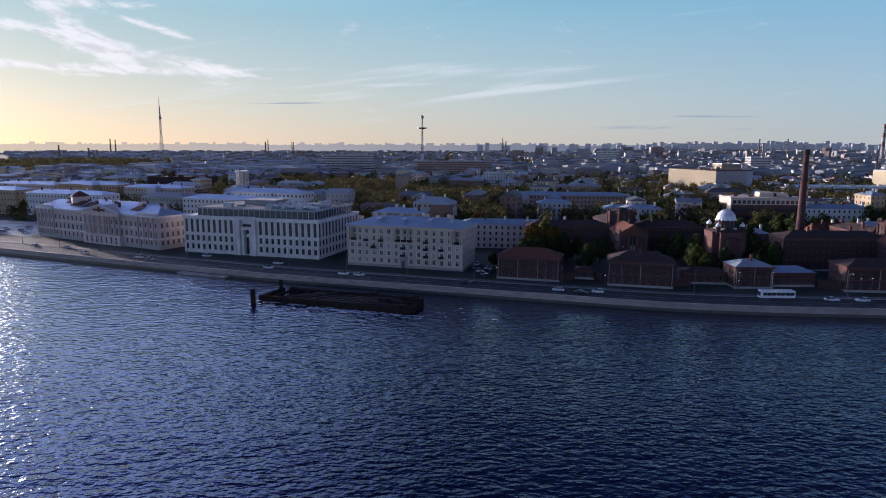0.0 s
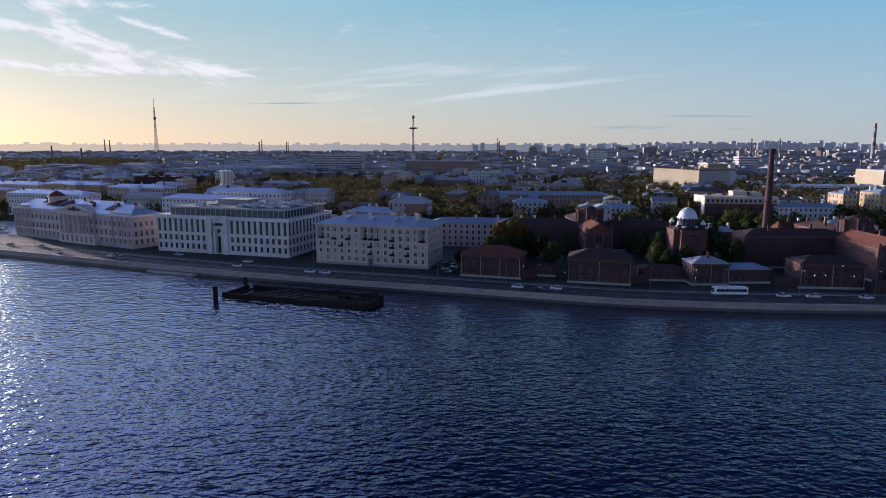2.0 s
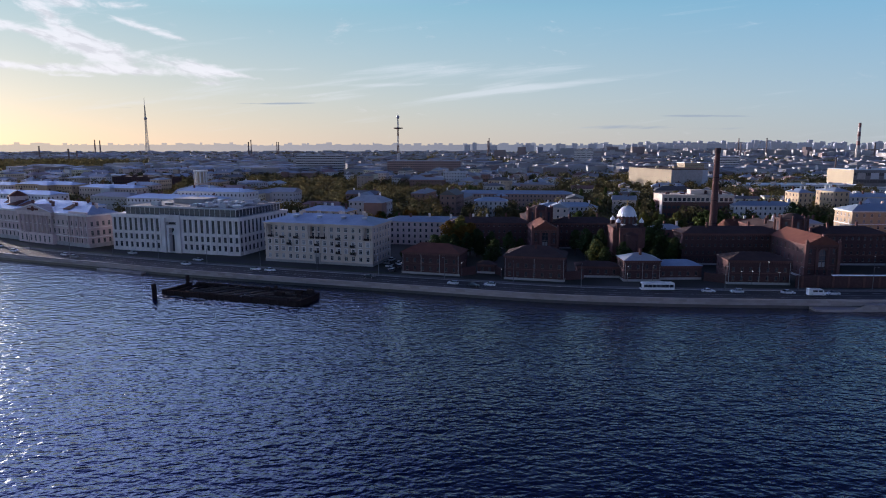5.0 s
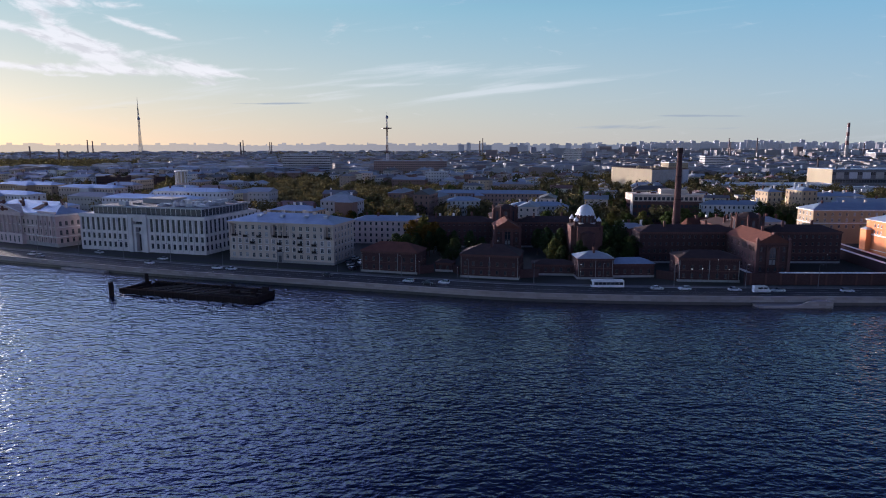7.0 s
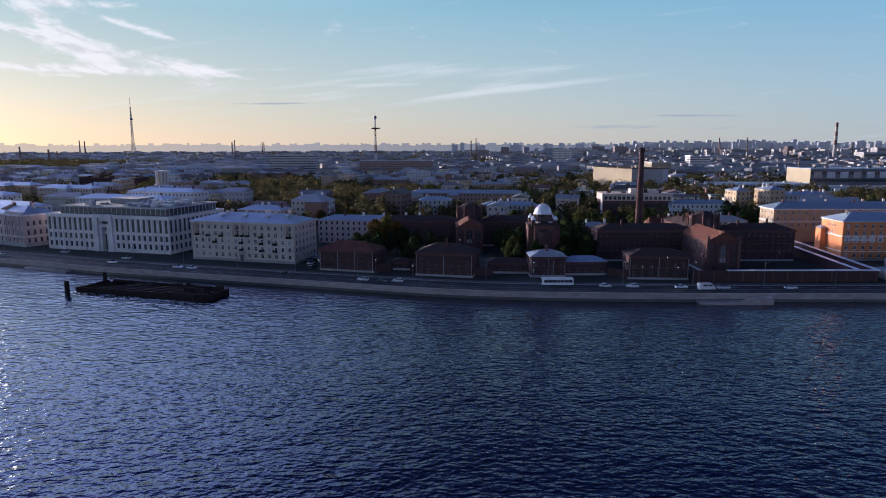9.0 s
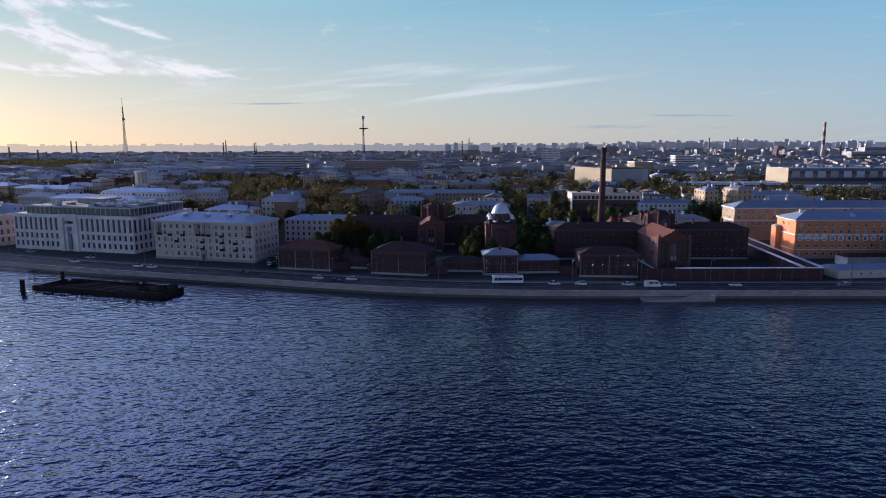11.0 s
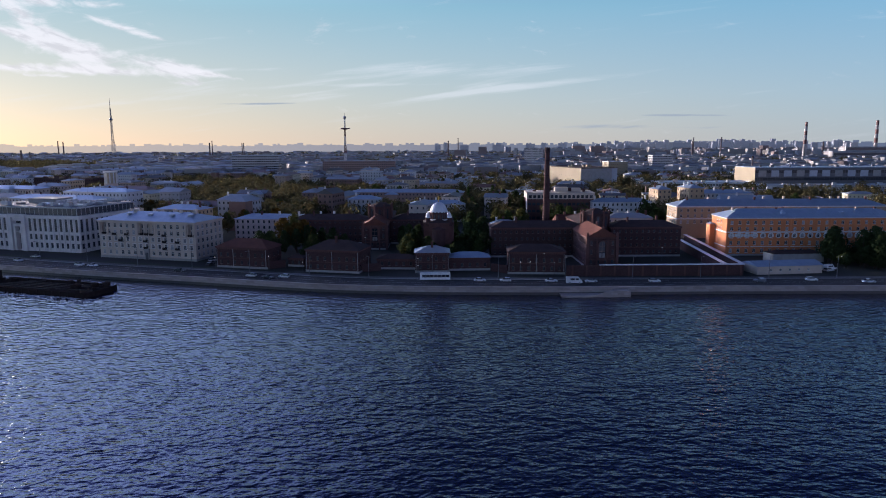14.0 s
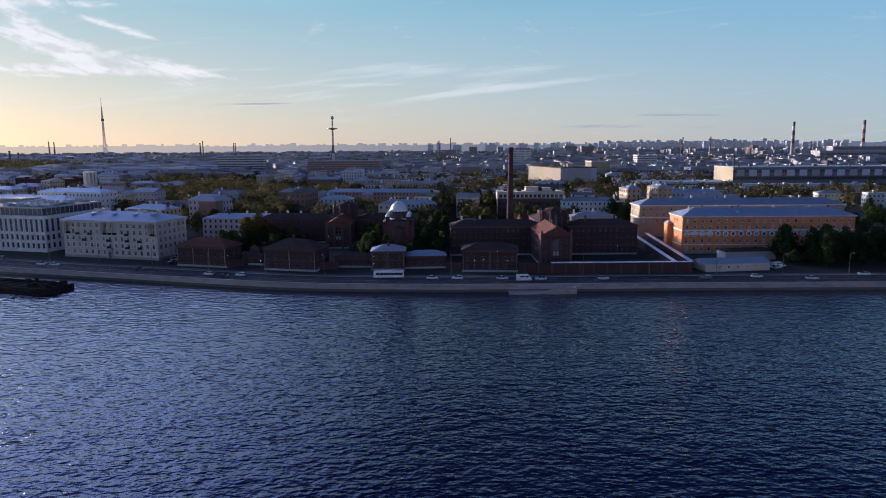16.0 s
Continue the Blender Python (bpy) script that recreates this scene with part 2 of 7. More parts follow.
def brickwork(name, colour, second, mortar, size=0.55, rough=0.9):
    """Brick or block courses: colour varies brick by brick, joints sit back."""
    m = material(name, colour, rough, second, scale=0.12, bump=0.1)
    nd, ln = m.node_tree.nodes, m.node_tree.links
    b = nd["Principled BSDF"]
    src = b.inputs["Base Color"].links[0].from_socket
    tc = nd.new("ShaderNodeTexCoord")
    sep, comb, add = nd.new("ShaderNodeSeparateXYZ"), nd.new("ShaderNodeCombineXYZ"), nd.new("ShaderNodeMath")
    ln.new(tc.outputs["Object"], sep.inputs[0])
    ln.new(sep.outputs["X"], add.inputs[0]), ln.new(sep.outputs["Y"], add.inputs[1])
    ln.new(add.outputs[0], comb.inputs[0]), ln.new(sep.outputs["Z"], comb.inputs[1])
    br = nd.new("ShaderNodeTexBrick")
    br.inputs["Scale"].default_value = 1.0
    br.inputs["Brick Width"].default_value, br.inputs["Row Height"].default_value = size, size * 0.42
    br.inputs["Mortar Size"].default_value = size * 0.03
    br.inputs["Color1"].default_value, br.inputs["Color2"].default_value = (1, 1, 1, 1), (0.72, 0.7, 0.7, 1)
    br.inputs["Mortar"].default_value = (*mortar, 1)
    ln.new(comb.outputs[0], br.inputs["Vector"])
    mx = nd.new("ShaderNodeMix")
    mx.data_type, mx.blend_type = "RGBA", "MULTIPLY"
    mx.inputs["Factor"].default_value = 1
    ln.new(src, mx.inputs["A"]), ln.new(br.outputs["Color"], mx.inputs["B"])
    ln.new(mx.outputs["Result"], b.inputs["Base Color"])
    return m


PLASTER_PINK = material("plaster_pinkish_grey", (0.6, 0.48, 0.44), 0.85)
STONE_WHITE = material("limestone_white", (0.74, 0.695, 0.66), 0.75, scale=0.2)
PLASTER_BEIGE = material("plaster_beige_worn", (0.58, 0.49, 0.4), 0.9, (0.45, 0.37, 0.3), scale=0.18)
PLASTER_ORANGE = material("plaster_orange", (0.64, 0.23, 0.085), 0.85, (0.54, 0.185, 0.068), scale=0.2)
PLASTER_YELLOW = material("plaster_ochre", (0.42, 0.31, 0.195), 0.85, (0.34, 0.25, 0.155), scale=0.2)
PLASTER_PALE = palette("plaster_pale", [(0.62, 0.57, 0.5), (0.58, 0.5, 0.36), (0.68, 0.66, 0.64), (0.54, 0.44, 0.36), (0.62, 0.5, 0.42), (0.52, 0.52, 0.52)])
CITY_WALLS = palette("city_plaster", [(0.543, 0.496, 0.437), (0.496, 0.401, 0.283), (0.649, 0.637, 0.614), (0.236, 0.142, 0.112), (0.425, 0.33, 0.26), (0.401, 0.389, 0.389), (0.543, 0.448, 0.389), (0.354, 0.26, 0.201), (0.59, 0.519, 0.354)])
# greyer, flatter tones than city_plaster: distance haze put into the colours
CITY_WALLS_HAZED = palette("city_plaster_hazed", [(0.33, 0.32, 0.31), (0.3, 0.28, 0.26), (0.4, 0.4, 0.4), (0.24, 0.19, 0.175), (0.28, 0.28, 0.285), (0.27, 0.28, 0.31), (0.34, 0.33, 0.32)], island=True)
CITY_ROOFS = palette("city_roof_metal", [(0.26, 0.286, 0.325), (0.39, 0.416, 0.455), (0.13, 0.13, 0.143), (0.195, 0.104, 0.0845), (0.286, 0.325, 0.377), (0.091, 0.0845, 0.0845), (0.221, 0.234, 0.26)], rough=0.55, metal=0.0)
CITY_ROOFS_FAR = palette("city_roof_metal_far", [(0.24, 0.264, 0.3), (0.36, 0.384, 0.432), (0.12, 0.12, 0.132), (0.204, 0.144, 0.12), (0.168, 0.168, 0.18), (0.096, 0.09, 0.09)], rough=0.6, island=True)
BRICK = brickwork("brick_dark_red", (0.1, 0.058, 0.056), (0.07, 0.043, 0.043), (0.8, 0.75, 0.7))
BRICK_PALE = material("brick_pale_brown", (0.33, 0.22, 0.18), 0.9, (0.26, 0.17, 0.14))
STACK_BRICK = material("weathered_stack_brick", (0.16, 0.12, 0.11), 0.9)
BRICK_TRIM = material("brick_trim", (0.14, 0.074, 0.066), 0.9)
WHITE_TRIM = material("white_painted_trim", (0.72, 0.71, 0.69), 0.7)
STONE_TRIM = material("stone_trim_grey", (0.36, 0.34, 0.32), 0.85)
METAL_BLUE = material("roof_metal_blue_grey", (0.3, 0.37, 0.47), 0.5, (0.23, 0.29, 0.38), scale=0.3, fine=2.0, metal=0.25)
METAL_PALE = material("roof_metal_pale", (0.42, 0.44, 0.48), 0.45, (0.32, 0.34, 0.38), metal=0.25)
METAL_DARK = material("roof_dark_tar", (0.062, 0.04, 0.038), 0.92, (0.04, 0.028, 0.028))
METAL_RUST = material("roof_metal_red_brown", (0.15, 0.06, 0.042), 0.85, (0.1, 0.042, 0.032))
GLASS = material("window_glass", (0.05, 0.055, 0.065), 0.08, (0.03, 0.034, 0.042), bump=0.02, vary=0.4)
CURTAINED = palette("window_glass_and_curtains", [(0.05, 0.055, 0.065), (0.035, 0.04, 0.05), (0.2, 0.2, 0.21), (0.06, 0.065, 0.075), (0.09, 0.095, 0.1), (0.33, 0.33, 0.34), (0.04, 0.045, 0.055), (0.14, 0.14, 0.15)], rough=0.12, bump=0.02)
FRAME_PAINT = material("window_frame_paint", (0.62, 0.61, 0.59), 0.6)
FRAME_GREY = material("window_frame_grey", (0.26, 0.25, 0.24), 0.6)
FRAME_DARK = material("window_frame_dark", (0.07, 0.07, 0.08), 0.5)
GRANITE = brickwork("granite_blocks", (0.44, 0.375, 0.35), (0.35, 0.3, 0.285), (0.86, 0.85, 0.85), size=2.4, rough=0.75)
GRANITE_WET = material("granite_wet_dark", (0.07, 0.065, 0.062), 0.35, (0.04, 0.04, 0.038), scale=0.8)
ASPHALT = material("asphalt", (0.046, 0.044, 0.044), 0.85, (0.034, 0.033, 0.034), scale=0.12, fine=9)
PAVING = material("paving_slabs", (0.12, 0.113, 0.11), 0.9, (0.09, 0.086, 0.083), scale=0.3)
SQUARE_PAVING = material("pale_square_paving", (0.4, 0.39, 0.38), 0.8, (0.22, 0.215, 0.21), scale=0.12, amount=0.25)
LANE_PAINT = material("lane_paint_worn", (0.5, 0.5, 0.48), 0.7, (0.25, 0.25, 0.25), scale=1.2)
EARTH = material("courtyard_ground", (0.075, 0.07, 0.062), 0.95, (0.045, 0.046, 0.034), scale=0.03, fine=1.5)
LAWN = material("grass", (0.034, 0.042, 0.02), 0.95, (0.025, 0.028, 0.016), scale=0.2, fine=8)
IRON = material("rusty_iron", (0.042, 0.032, 0.03), 0.8, (0.026, 0.02, 0.019), scale=0.8)
TIMBER_OLD = material("weathered_timber", (0.1, 0.088, 0.08), 0.9, (0.05, 0.045, 0.042), scale=1.0)
for m, gloss in ((IRON, 0.0), (TIMBER_OLD, 0.0), (BRICK, 0.1), (BRICK_TRIM, 0.1), (METAL_RUST, 0.12), (METAL_DARK, 0.15), (ASPHALT, 0.25), (EARTH, 0.1)):
    m.node_tree.nodes["Principled BSDF"].inputs["Specular IOR Level"].default_value = gloss
TOWER_STEEL = material("tower_steel", (0.3, 0.3, 0.31), 0.6)
TOWER_RED = material("tower_red_paint", (0.14, 0.055, 0.05), 0.6)
TOWER_WHITE = material("tower_white_paint", (0.6, 0.58, 0.56), 0.6)
CONCRETE = material("concrete", (0.33, 0.32, 0.31), 0.9)
BARK = material("bark", (0.07, 0.05, 0.035), 0.95)
RUBBER = material("tyre_rubber", (0.02, 0.02, 0.02), 0.8)
CHROME = material("wheel_rim", (0.5, 0.5, 0.52), 0.35, metal=0.8)
POLE = material("lamp_pole_paint", (0.14, 0.14, 0.145), 0.6)
PLASTER_WHITE = palette("plaster_white", [(0.5, 0.5, 0.49), (0.44, 0.44, 0.44), (0.52, 0.5, 0.47)])
CREAM_RENDER = material("cream_render", (0.35, 0.29, 0.185), 0.85, (0.29, 0.24, 0.155), scale=0.05)
# bluish greys that carry the haze; its faint glow is set further down
SKYLINE_HAZE_WALLS = palette("skyline_haze_walls", [(0.24, 0.255, 0.29), (0.2, 0.215, 0.25), (0.28, 0.275, 0.28), (0.22, 0.235, 0.27)])
FOAM = material("river_foam", (0.6, 0.62, 0.65), 0.8, (0.4, 0.42, 0.46), scale=1.5)
ROOF_FELT = material("roof_felt_grey", (0.16, 0.16, 0.17), 0.85, (0.1, 0.1, 0.105), scale=0.4)
DOME_METAL = material("dome_metal_white", (0.72, 0.73, 0.76), 0.4, (0.62, 0.63, 0.67), metal=0.1)
GOLD = material("gilded", (0.8, 0.5, 0.12), 0.3, metal=1.0)


def leaf_material(name, a, b, scale=0.5):
    m = material(name, a, 0.9, b, scale=scale, fine=3, bump=0.0, vary=0.1, island=True)
    nd, ln = m.node_tree.nodes, m.node_tree.links
    b = nd["Principled BSDF"]
    b.inputs["Specular IOR Level"].default_value = 0.05
    thru, mix = nd.new("ShaderNodeBsdfTranslucent"), nd.new("ShaderNodeMixShader")
    mix.inputs[0].default_value = 0.42
    ln.new(b.inputs["Base Color"].links[0].from_socket, thru.inputs["Color"])
    ln.new(b.outputs[0], mix.inputs[1]), ln.new(thru.outputs[0], mix.inputs[2])
    ln.new(mix.outputs[0], nd["Material Output"].inputs["Surface"])
    return m


LEAVES = [leaf_material("leaves_green", (0.075, 0.1, 0.03), (0.048, 0.07, 0.022)),
          leaf_material("leaves_olive", (0.12, 0.115, 0.032), (0.075, 0.08, 0.024)),
          leaf_material("leaves_turning", (0.17, 0.10, 0.02), (0.09, 0.06, 0.016)),
          leaf_material("leaves_dark", (0.05, 0.07, 0.026), (0.034, 0.05, 0.02)),
          leaf_material("leaves_mixed", (0.13, 0.1, 0.042), (0.056, 0.064, 0.033), 0.05)]


def glowing(name, colour, strength):
    m = bpy.data.materials.new(name)
    m.use_nodes = True
    b = m.node_tree.nodes["Principled BSDF"]
    b.inputs["Base Color"].default_value = (*colour, 1)
    b.inputs["Emission Color"].default_value = (*colour, 1)
    b.inputs["Emission Strength"].default_value = strength
    return m


LAMP_GLOW = glowing("lamp_light", (1.0, 0.95, 0.85), 0.5)
LAMP_OFF = material("lamp_glass", (0.5, 0.5, 0.5), 0.3)


def water_material():
    m = bpy.data.materials.new("river_water")
    m.use_nodes = True
    nd, ln = m.node_tree.nodes, m.node_tree.links
    b = nd["Principled BSDF"]
    b.inputs["Base Color"].default_value = (0.003, 0.006, 0.03, 1)
    b.inputs["Roughness"].default_value = 0.05
    b.inputs["IOR"].default_value = 1.36
    tc = nd.new("ShaderNodeTexCoord")
    total = None
    for sx, sy, turn, scale, detail, height in ((0.55, 1.0, -16, 0.5, 1, 0.5), (0.62, 1.0, 14, 0.9, 1, 0.24), (0.8, 1.0, -32, 2.0, 1, 0.07), (0.7, 1, 20, 0.05, 2, 0.8)):
        mp, nz = nd.new("ShaderNodeMapping"), nd.new("ShaderNodeTexNoise")
        mp.inputs["Scale"].default_value, mp.inputs["Rotation"].default_value = (sx, sy, 1), (0, 0, radians(turn))
        nz.inputs["Scale"].default_value, nz.inputs["Detail"].default_value, nz.inputs["Roughness"].default_value = scale, detail, 0.55
        nz.inputs["Distortion"].default_value = 0.3
        ln.new(tc.outputs["Object"], mp.inputs["Vector"]), ln.new(mp.outputs[0], nz.inputs["Vector"])
        wave = nz.outputs["Fac"]
        mu = nd.new("ShaderNodeMath")
        mu.operation = "MULTIPLY_ADD"
        mu.inputs[1].default_value = height
        ln.new(wave, mu.inputs[0])
        if total is None:
            mu.inputs[2].default_value = 0
        else:
            ln.new(total, mu.inputs[2])
        total = mu.outputs[0]
    bp = nd.new("ShaderNodeBump")
    bp.inputs["Strength"].default_value, bp.inputs["Distance"].default_value = 0.78, 1.0
    ln.new(total, bp.inputs["Height"])
    ln.new(bp.outputs[0], b.inputs["Normal"])
    return m


WATER = water_material()

# ---- mesh building ----


class Shape:
    """Collects faces for one mesh."""

    def __init__(self):
        self.v, self.f = [], []

    def face(self, *pts):
        n = len(self.v)
        self.v += [tuple(p) for p in pts]
        self.f.append(tuple(range(n, n + len(pts))))
        return self

    def box(self, x0, x1, y0, y1, z0, z1):
        n = len(self.v)
        self.v += [(x0, y0, z0), (x1, y0, z0), (x1, y1, z0), (x0, y1, z0), (x0, y0, z1), (x1, y0, z1), (x1, y1, z1), (x0, y1, z1)]
        self.f += [tuple(n + i for i in q) for q in ((0, 3, 2, 1), (4, 5, 6, 7), (0, 1, 5, 4), (1, 2, 6, 5), (2, 3, 7, 6), (3, 0, 4, 7))]
        return self

    def tube(self, profile, sides=12, cx=0.0, cy=0.0, turn=0.0, cap=True):
        """A turned body: profile of (radius, z), from below upwards."""
        n = len(self.v)
        for r, z in profile:
            for i in range(sides):
                a = 2 * math.pi * (i + turn) / sides
                self.v.append((cx + r * math.cos(a), cy + r * math.sin(a), z))
        for k in range(len(profile) - 1):
            for i in range(sides):
                j = (i + 1) % sides
                self.f.append((n + k * sides + i, n + k * sides + j, n + (k + 1) * sides + j, n + (k + 1) * sides + i))
        if cap:
            self.f.append(tuple(n + i for i in reversed(range(sides))))
            self.f.append(tuple(n + (len(profile) - 1) * sides + i for i in range(sides)))
        return self

    def beam(self, a, b, w):
        """A square bar from a to b."""
        a, b = Vector(a), Vector(b)
        d = (b - a).normalized()
        s = d.cross(Vector((0, 0, 1)) if abs(d.z) < 0.9 else Vector((1, 0, 0))).normalized() * w / 2
        t = d.cross(s).normalized() * w / 2
        n = len(self.v)
        for p in (a, b):
            self.v += [tuple(p + s + t), tuple(p - s + t), tuple(p - s - t), tuple(p + s - t)]
        self.f += [tuple(n + i for i in q) for q in ((3, 2, 1, 0), (4, 5, 6, 7), (0, 1, 5, 4), (1, 2, 6, 5), (2, 3, 7, 6), (3, 0, 4, 7))]
        return self

    def hip(self, x0, x1, y0, y1, z, h, over=0.5, gable=False):
        """A hipped or gabled roof with closed underside, ridge along the longer side."""
        x0, x1, y0, y1 = x0 - over, x1 + over, y0 - over, y1 + over
        w, d = x1 - x0, y1 - y0
        if w >= d:
            e = 0 if gable else d / 2
            r0, r1 = (x0 + e, (y0 + y1) / 2, z + h), (x1 - e, (y0 + y1) / 2, z + h)
        else:
            e = 0 if gable else w / 2
            r0, r1 = ((x0 + x1) / 2, y0 + e, z + h), ((x0 + x1) / 2, y1 - e, z + h)
        a, b, c, q = (x0, y0, z), (x1, y0, z), (x1, y1, z), (x0, y1, z)
        if w >= d:
            self.face(a, b, r1, r0).face(c, q, r0, r1).face(b, c, r1).face(q, a, r0)
        else:
            self.face(b, c, r1, r0).face(q, a, r0, r1).face(a, b, r0).face(c, q, r1)
        self.face(q, c, b, a)
        return self

    def seams(self, x0, x1, y0, y1, z, h, over=0.5, step=2.2, thick=0.12):
        """Raised standing seams on a hipped roof whose ridge runs along x."""
        x0, x1, y0, y1 = x0 - over, x1 + over, y0 - over, y1 + over
        d = (y1 - y0) / 2
        n = int((x1 - x0) / step)
        for i in range(1, n):
            x = x0 + i * (x1 - x0) / n
            k = min(1.0, (x - x0) / d, (x1 - x) / d)
            for s in (0, 1):
                y = y1 if s else y0
                ym = y + (-d if s else d) * k
                self.beam((x, y, z + 0.05), (x, ym, z + 0.05 + h * k), thick)
        return self

    def mesh(self, name):
        me = bpy.data.meshes.new(name)
        me.from_pydata(self.v, [], self.f)
        me.validate()
        return me


def part(name, shape, mat, parent, label="", m=None, kind=""):
    me = shape if isinstance(shape, bpy.types.Mesh) else shape.mesh(name)
    if not me.materials:
        me.materials.append(mat)
    ob = new(name, me)
    ob.parent = parent
    if m is not None:
        ob.matrix_basis = m
    return tagged(ob, label=label, kind=kind)


def thing(name, label, category, m, group="", kind=""):
    ob = new(name)
    ob.empty_display_size = 0.5
    ob.matrix_basis = m
    return tagged(ob, label, category, group, kind)


def solid(name, shape, mat, label, category, m=None, group="", kind=""):
    me = shape if isinstance(shape, bpy.types.Mesh) else shape.mesh(name)
    if not me.materials:
        me.materials.append(mat)
    ob = new(name, me)
    if m is not None:
        ob.matrix_basis = m
    return tagged(ob, label, category, group, kind)


WINDOW_MESHES = {}


def window_meshes(w, h, style, mat):
    """Frame and pane of a window, set in an opening w by h whose lower middle is the origin; the outside is -y."""
    key = (round(w, 2), round(h, 2), style, mat.name)
    if key not in WINDOW_MESHES:
        fr = Shape()
        t = 0.09
        fr.box(-w / 2, w / 2, 0.12, 0.2, 0, t).box(-w / 2, w / 2, 0.12, 0.2, h - t, h)
        fr.box(-w / 2, -w / 2 + t, 0.12, 0.2, t, h - t).box(w / 2 - t, w / 2, 0.12, 0.2, t, h - t)
        if w > 0.9:
            fr.box(-0.04, 0.04, 0.13, 0.19, t, h - t)
        if style != "plain":
            fr.box(-w / 2 + t, w / 2 - t, 0.13, 0.19, h * 0.66, h * 0.66 + 0.07)
        if style == "tall":
            for k in (0.33, 0.5):
                fr.box(-w / 2 + t, w / 2 - t, 0.13, 0.19, h * k, h * k + 0.1)
        fr.box(-w / 2 - 0.1, w / 2 + 0.1, -0.1, 0.2, -0.1, 0)     # sill
        pn = Shape().box(-w / 2 + t, w / 2 - t, 0.15, 0.17, t, h - t)
        WINDOW_MESHES[key] = fr.mesh("window"), pn.mesh("pane")
    return WINDOW_MESHES[key]


def wall_panel(s, u0, width, height, openings, place, deep=0.3):
    """One outer wall face with real openings. place(u, out, z) gives the point; out is metres behind the face."""
    us = sorted({0.0, width, *[o[0] for o in openings], *[o[1] for o in openings]})
    zs = sorted({0.0, height, *[o[2] for o in openings], *[o[3] for o in openings]})
    for j in range(len(zs) - 1):
        run = None
        for i in range(len(us) - 1):
            uc, zc = (us[i] + us[i + 1]) / 2, (zs[j] + zs[j + 1]) / 2
            hole = any(o[0] < uc < o[1] and o[2] < zc < o[3] for o in openings)
            if not hole and run is None:
                run = us[i]
            if (hole or i == len(us) - 2) and run is not None:
                end = us[i] if hole else us[i + 1]
                s.face(place(u0 + run, 0, zs[j]), place(u0 + end, 0, zs[j]), place(u0 + end, 0, zs[j + 1]), place(u0 + run, 0, zs[j + 1]))
                run = None
    for o in openings:
        d = o[4] if len(o) > 4 else deep
        a, b, c, e = u0 + o[0], u0 + o[1], o[2], o[3]
        s.face(place(a, 0, c), place(a, d, c), place(b, d, c), place(b, 0, c))
        s.face(place(a, 0, e), place(b, 0, e), place(b, d, e), place(a, d, e))
        s.face(place(a, 0, c), place(a, 0, e), place(a, d, e), place(a, d, c))
        s.face(place(b, 0, c), place(b, d, c), place(b, d, e), place(b, 0, e))
        s.face(place(a, d, c), place(a, d, e), place(b, d, e), place(b, d, c))


SIDES = {"front": 0, "right": 1, "back": 2, "left": 3}


def side_place(side, w, d):
    if side == "front":
        return lambda u, o, z: (u, o, z)
    if side == "right":
        return lambda u, o, z: (w - o, u, z)
    if side == "back":
        return lambda u, o, z: (w - u, d - o, z)
    return lambda u, o, z: (o, d - u, z)


def even(width, bays, w, margin=0.0):
    """The left edges of bays openings, spread over width."""
    step = (width - 2 * margin) / bays
    return [margin + step * (i + 0.5) - w / 2 for i in range(bays)]


def walls_with_windows(parent, name, w, d, h, rows, mat, sides=("front", "right", "left"), style="cross", frame_mat=None, extra=None, skip=None):
    """Outer walls of a w by d body with windows. rows: per side a list of (bays, width, sill, height, margin)."""
    s = Shape()
    spots = []
    for side in SIDES:
        width = w if side in ("front", "back") else d
        place = side_place(side, w, d)
        ops = []
        if side in sides:
            for bays, ww, sill, hh, margin in rows.get(side, []):
                for u in even(width, bays, ww, margin):
                    if skip and skip(side, u + ww / 2, sill + hh / 2):
                        continue
                    ops.append((u, u + ww, sill, sill + hh))
                    spots.append((side, u + ww / 2, sill, ww, hh))
            for o in (extra or {}).get(side, []):
                ops.append(o)
        wall_panel(s, 0, width, h, ops, place)
    s.face((0, 0, h), (w, 0, h), (w, d, h), (0, d, h))
    body = part(name, s, mat, parent)
    for side, u, sill, ww, hh in spots:
        fr, pn = window_meshes(ww, hh, "tall" if hh > 4 else style, frame_mat or FRAME_PAINT)
        x, y, _ = side_place(side, w, d)(u, 0, 0)
        win = part("window", fr, frame_mat or FRAME_PAINT, parent, m=pose(x, y, sill, 0, 0, SIDES[side] * 90))
        part("pane", pn, CURTAINED if frame_mat in (None, WHITE_TRIM) else GLASS, win)
    return body


def ring(s, w, d, z0, z1, out):
    """A string course or cornice round a w by d body."""
    n = len(s.v)
    loops = [(-out, -out), (w + out, -out), (w + out, d + out), (-out, d + out)], [(0, 0), (w, 0), (w, d), (0, d)]
    s.v += [(x, y, z) for loop in loops for z in (z0, z1) for x, y in loop]
    for k in range(4):
        q = (k + 1) % 4
        s.f += [(n + k, n + q, n + 4 + q, n + 4 + k), (n + 4 + k, n + 4 + q, n + 12 + q, n + 12 + k), (n + q, n + k, n + 8 + k, n + 8 + q), (n + 8 + q, n + 8 + k, n + 12 + k, n + 12 + q)]
    return s


def chimney_stack(parent, x, y, z, h, mat=None, w=0.9, d=0.6):
    s = Shape().box(x - w / 2, x + w / 2, y - d / 2, y + d / 2, z, z + h).box(x - w / 2 - 0.1, x + w / 2 + 0.1, y - d / 2 - 0.1, y + d / 2 + 0.1, z + h, z + h + 0.15)
    return part("chimney", s, mat or BRICK_TRIM, parent)


G = 3.4     # street level
W = 1.2     # the river's surface

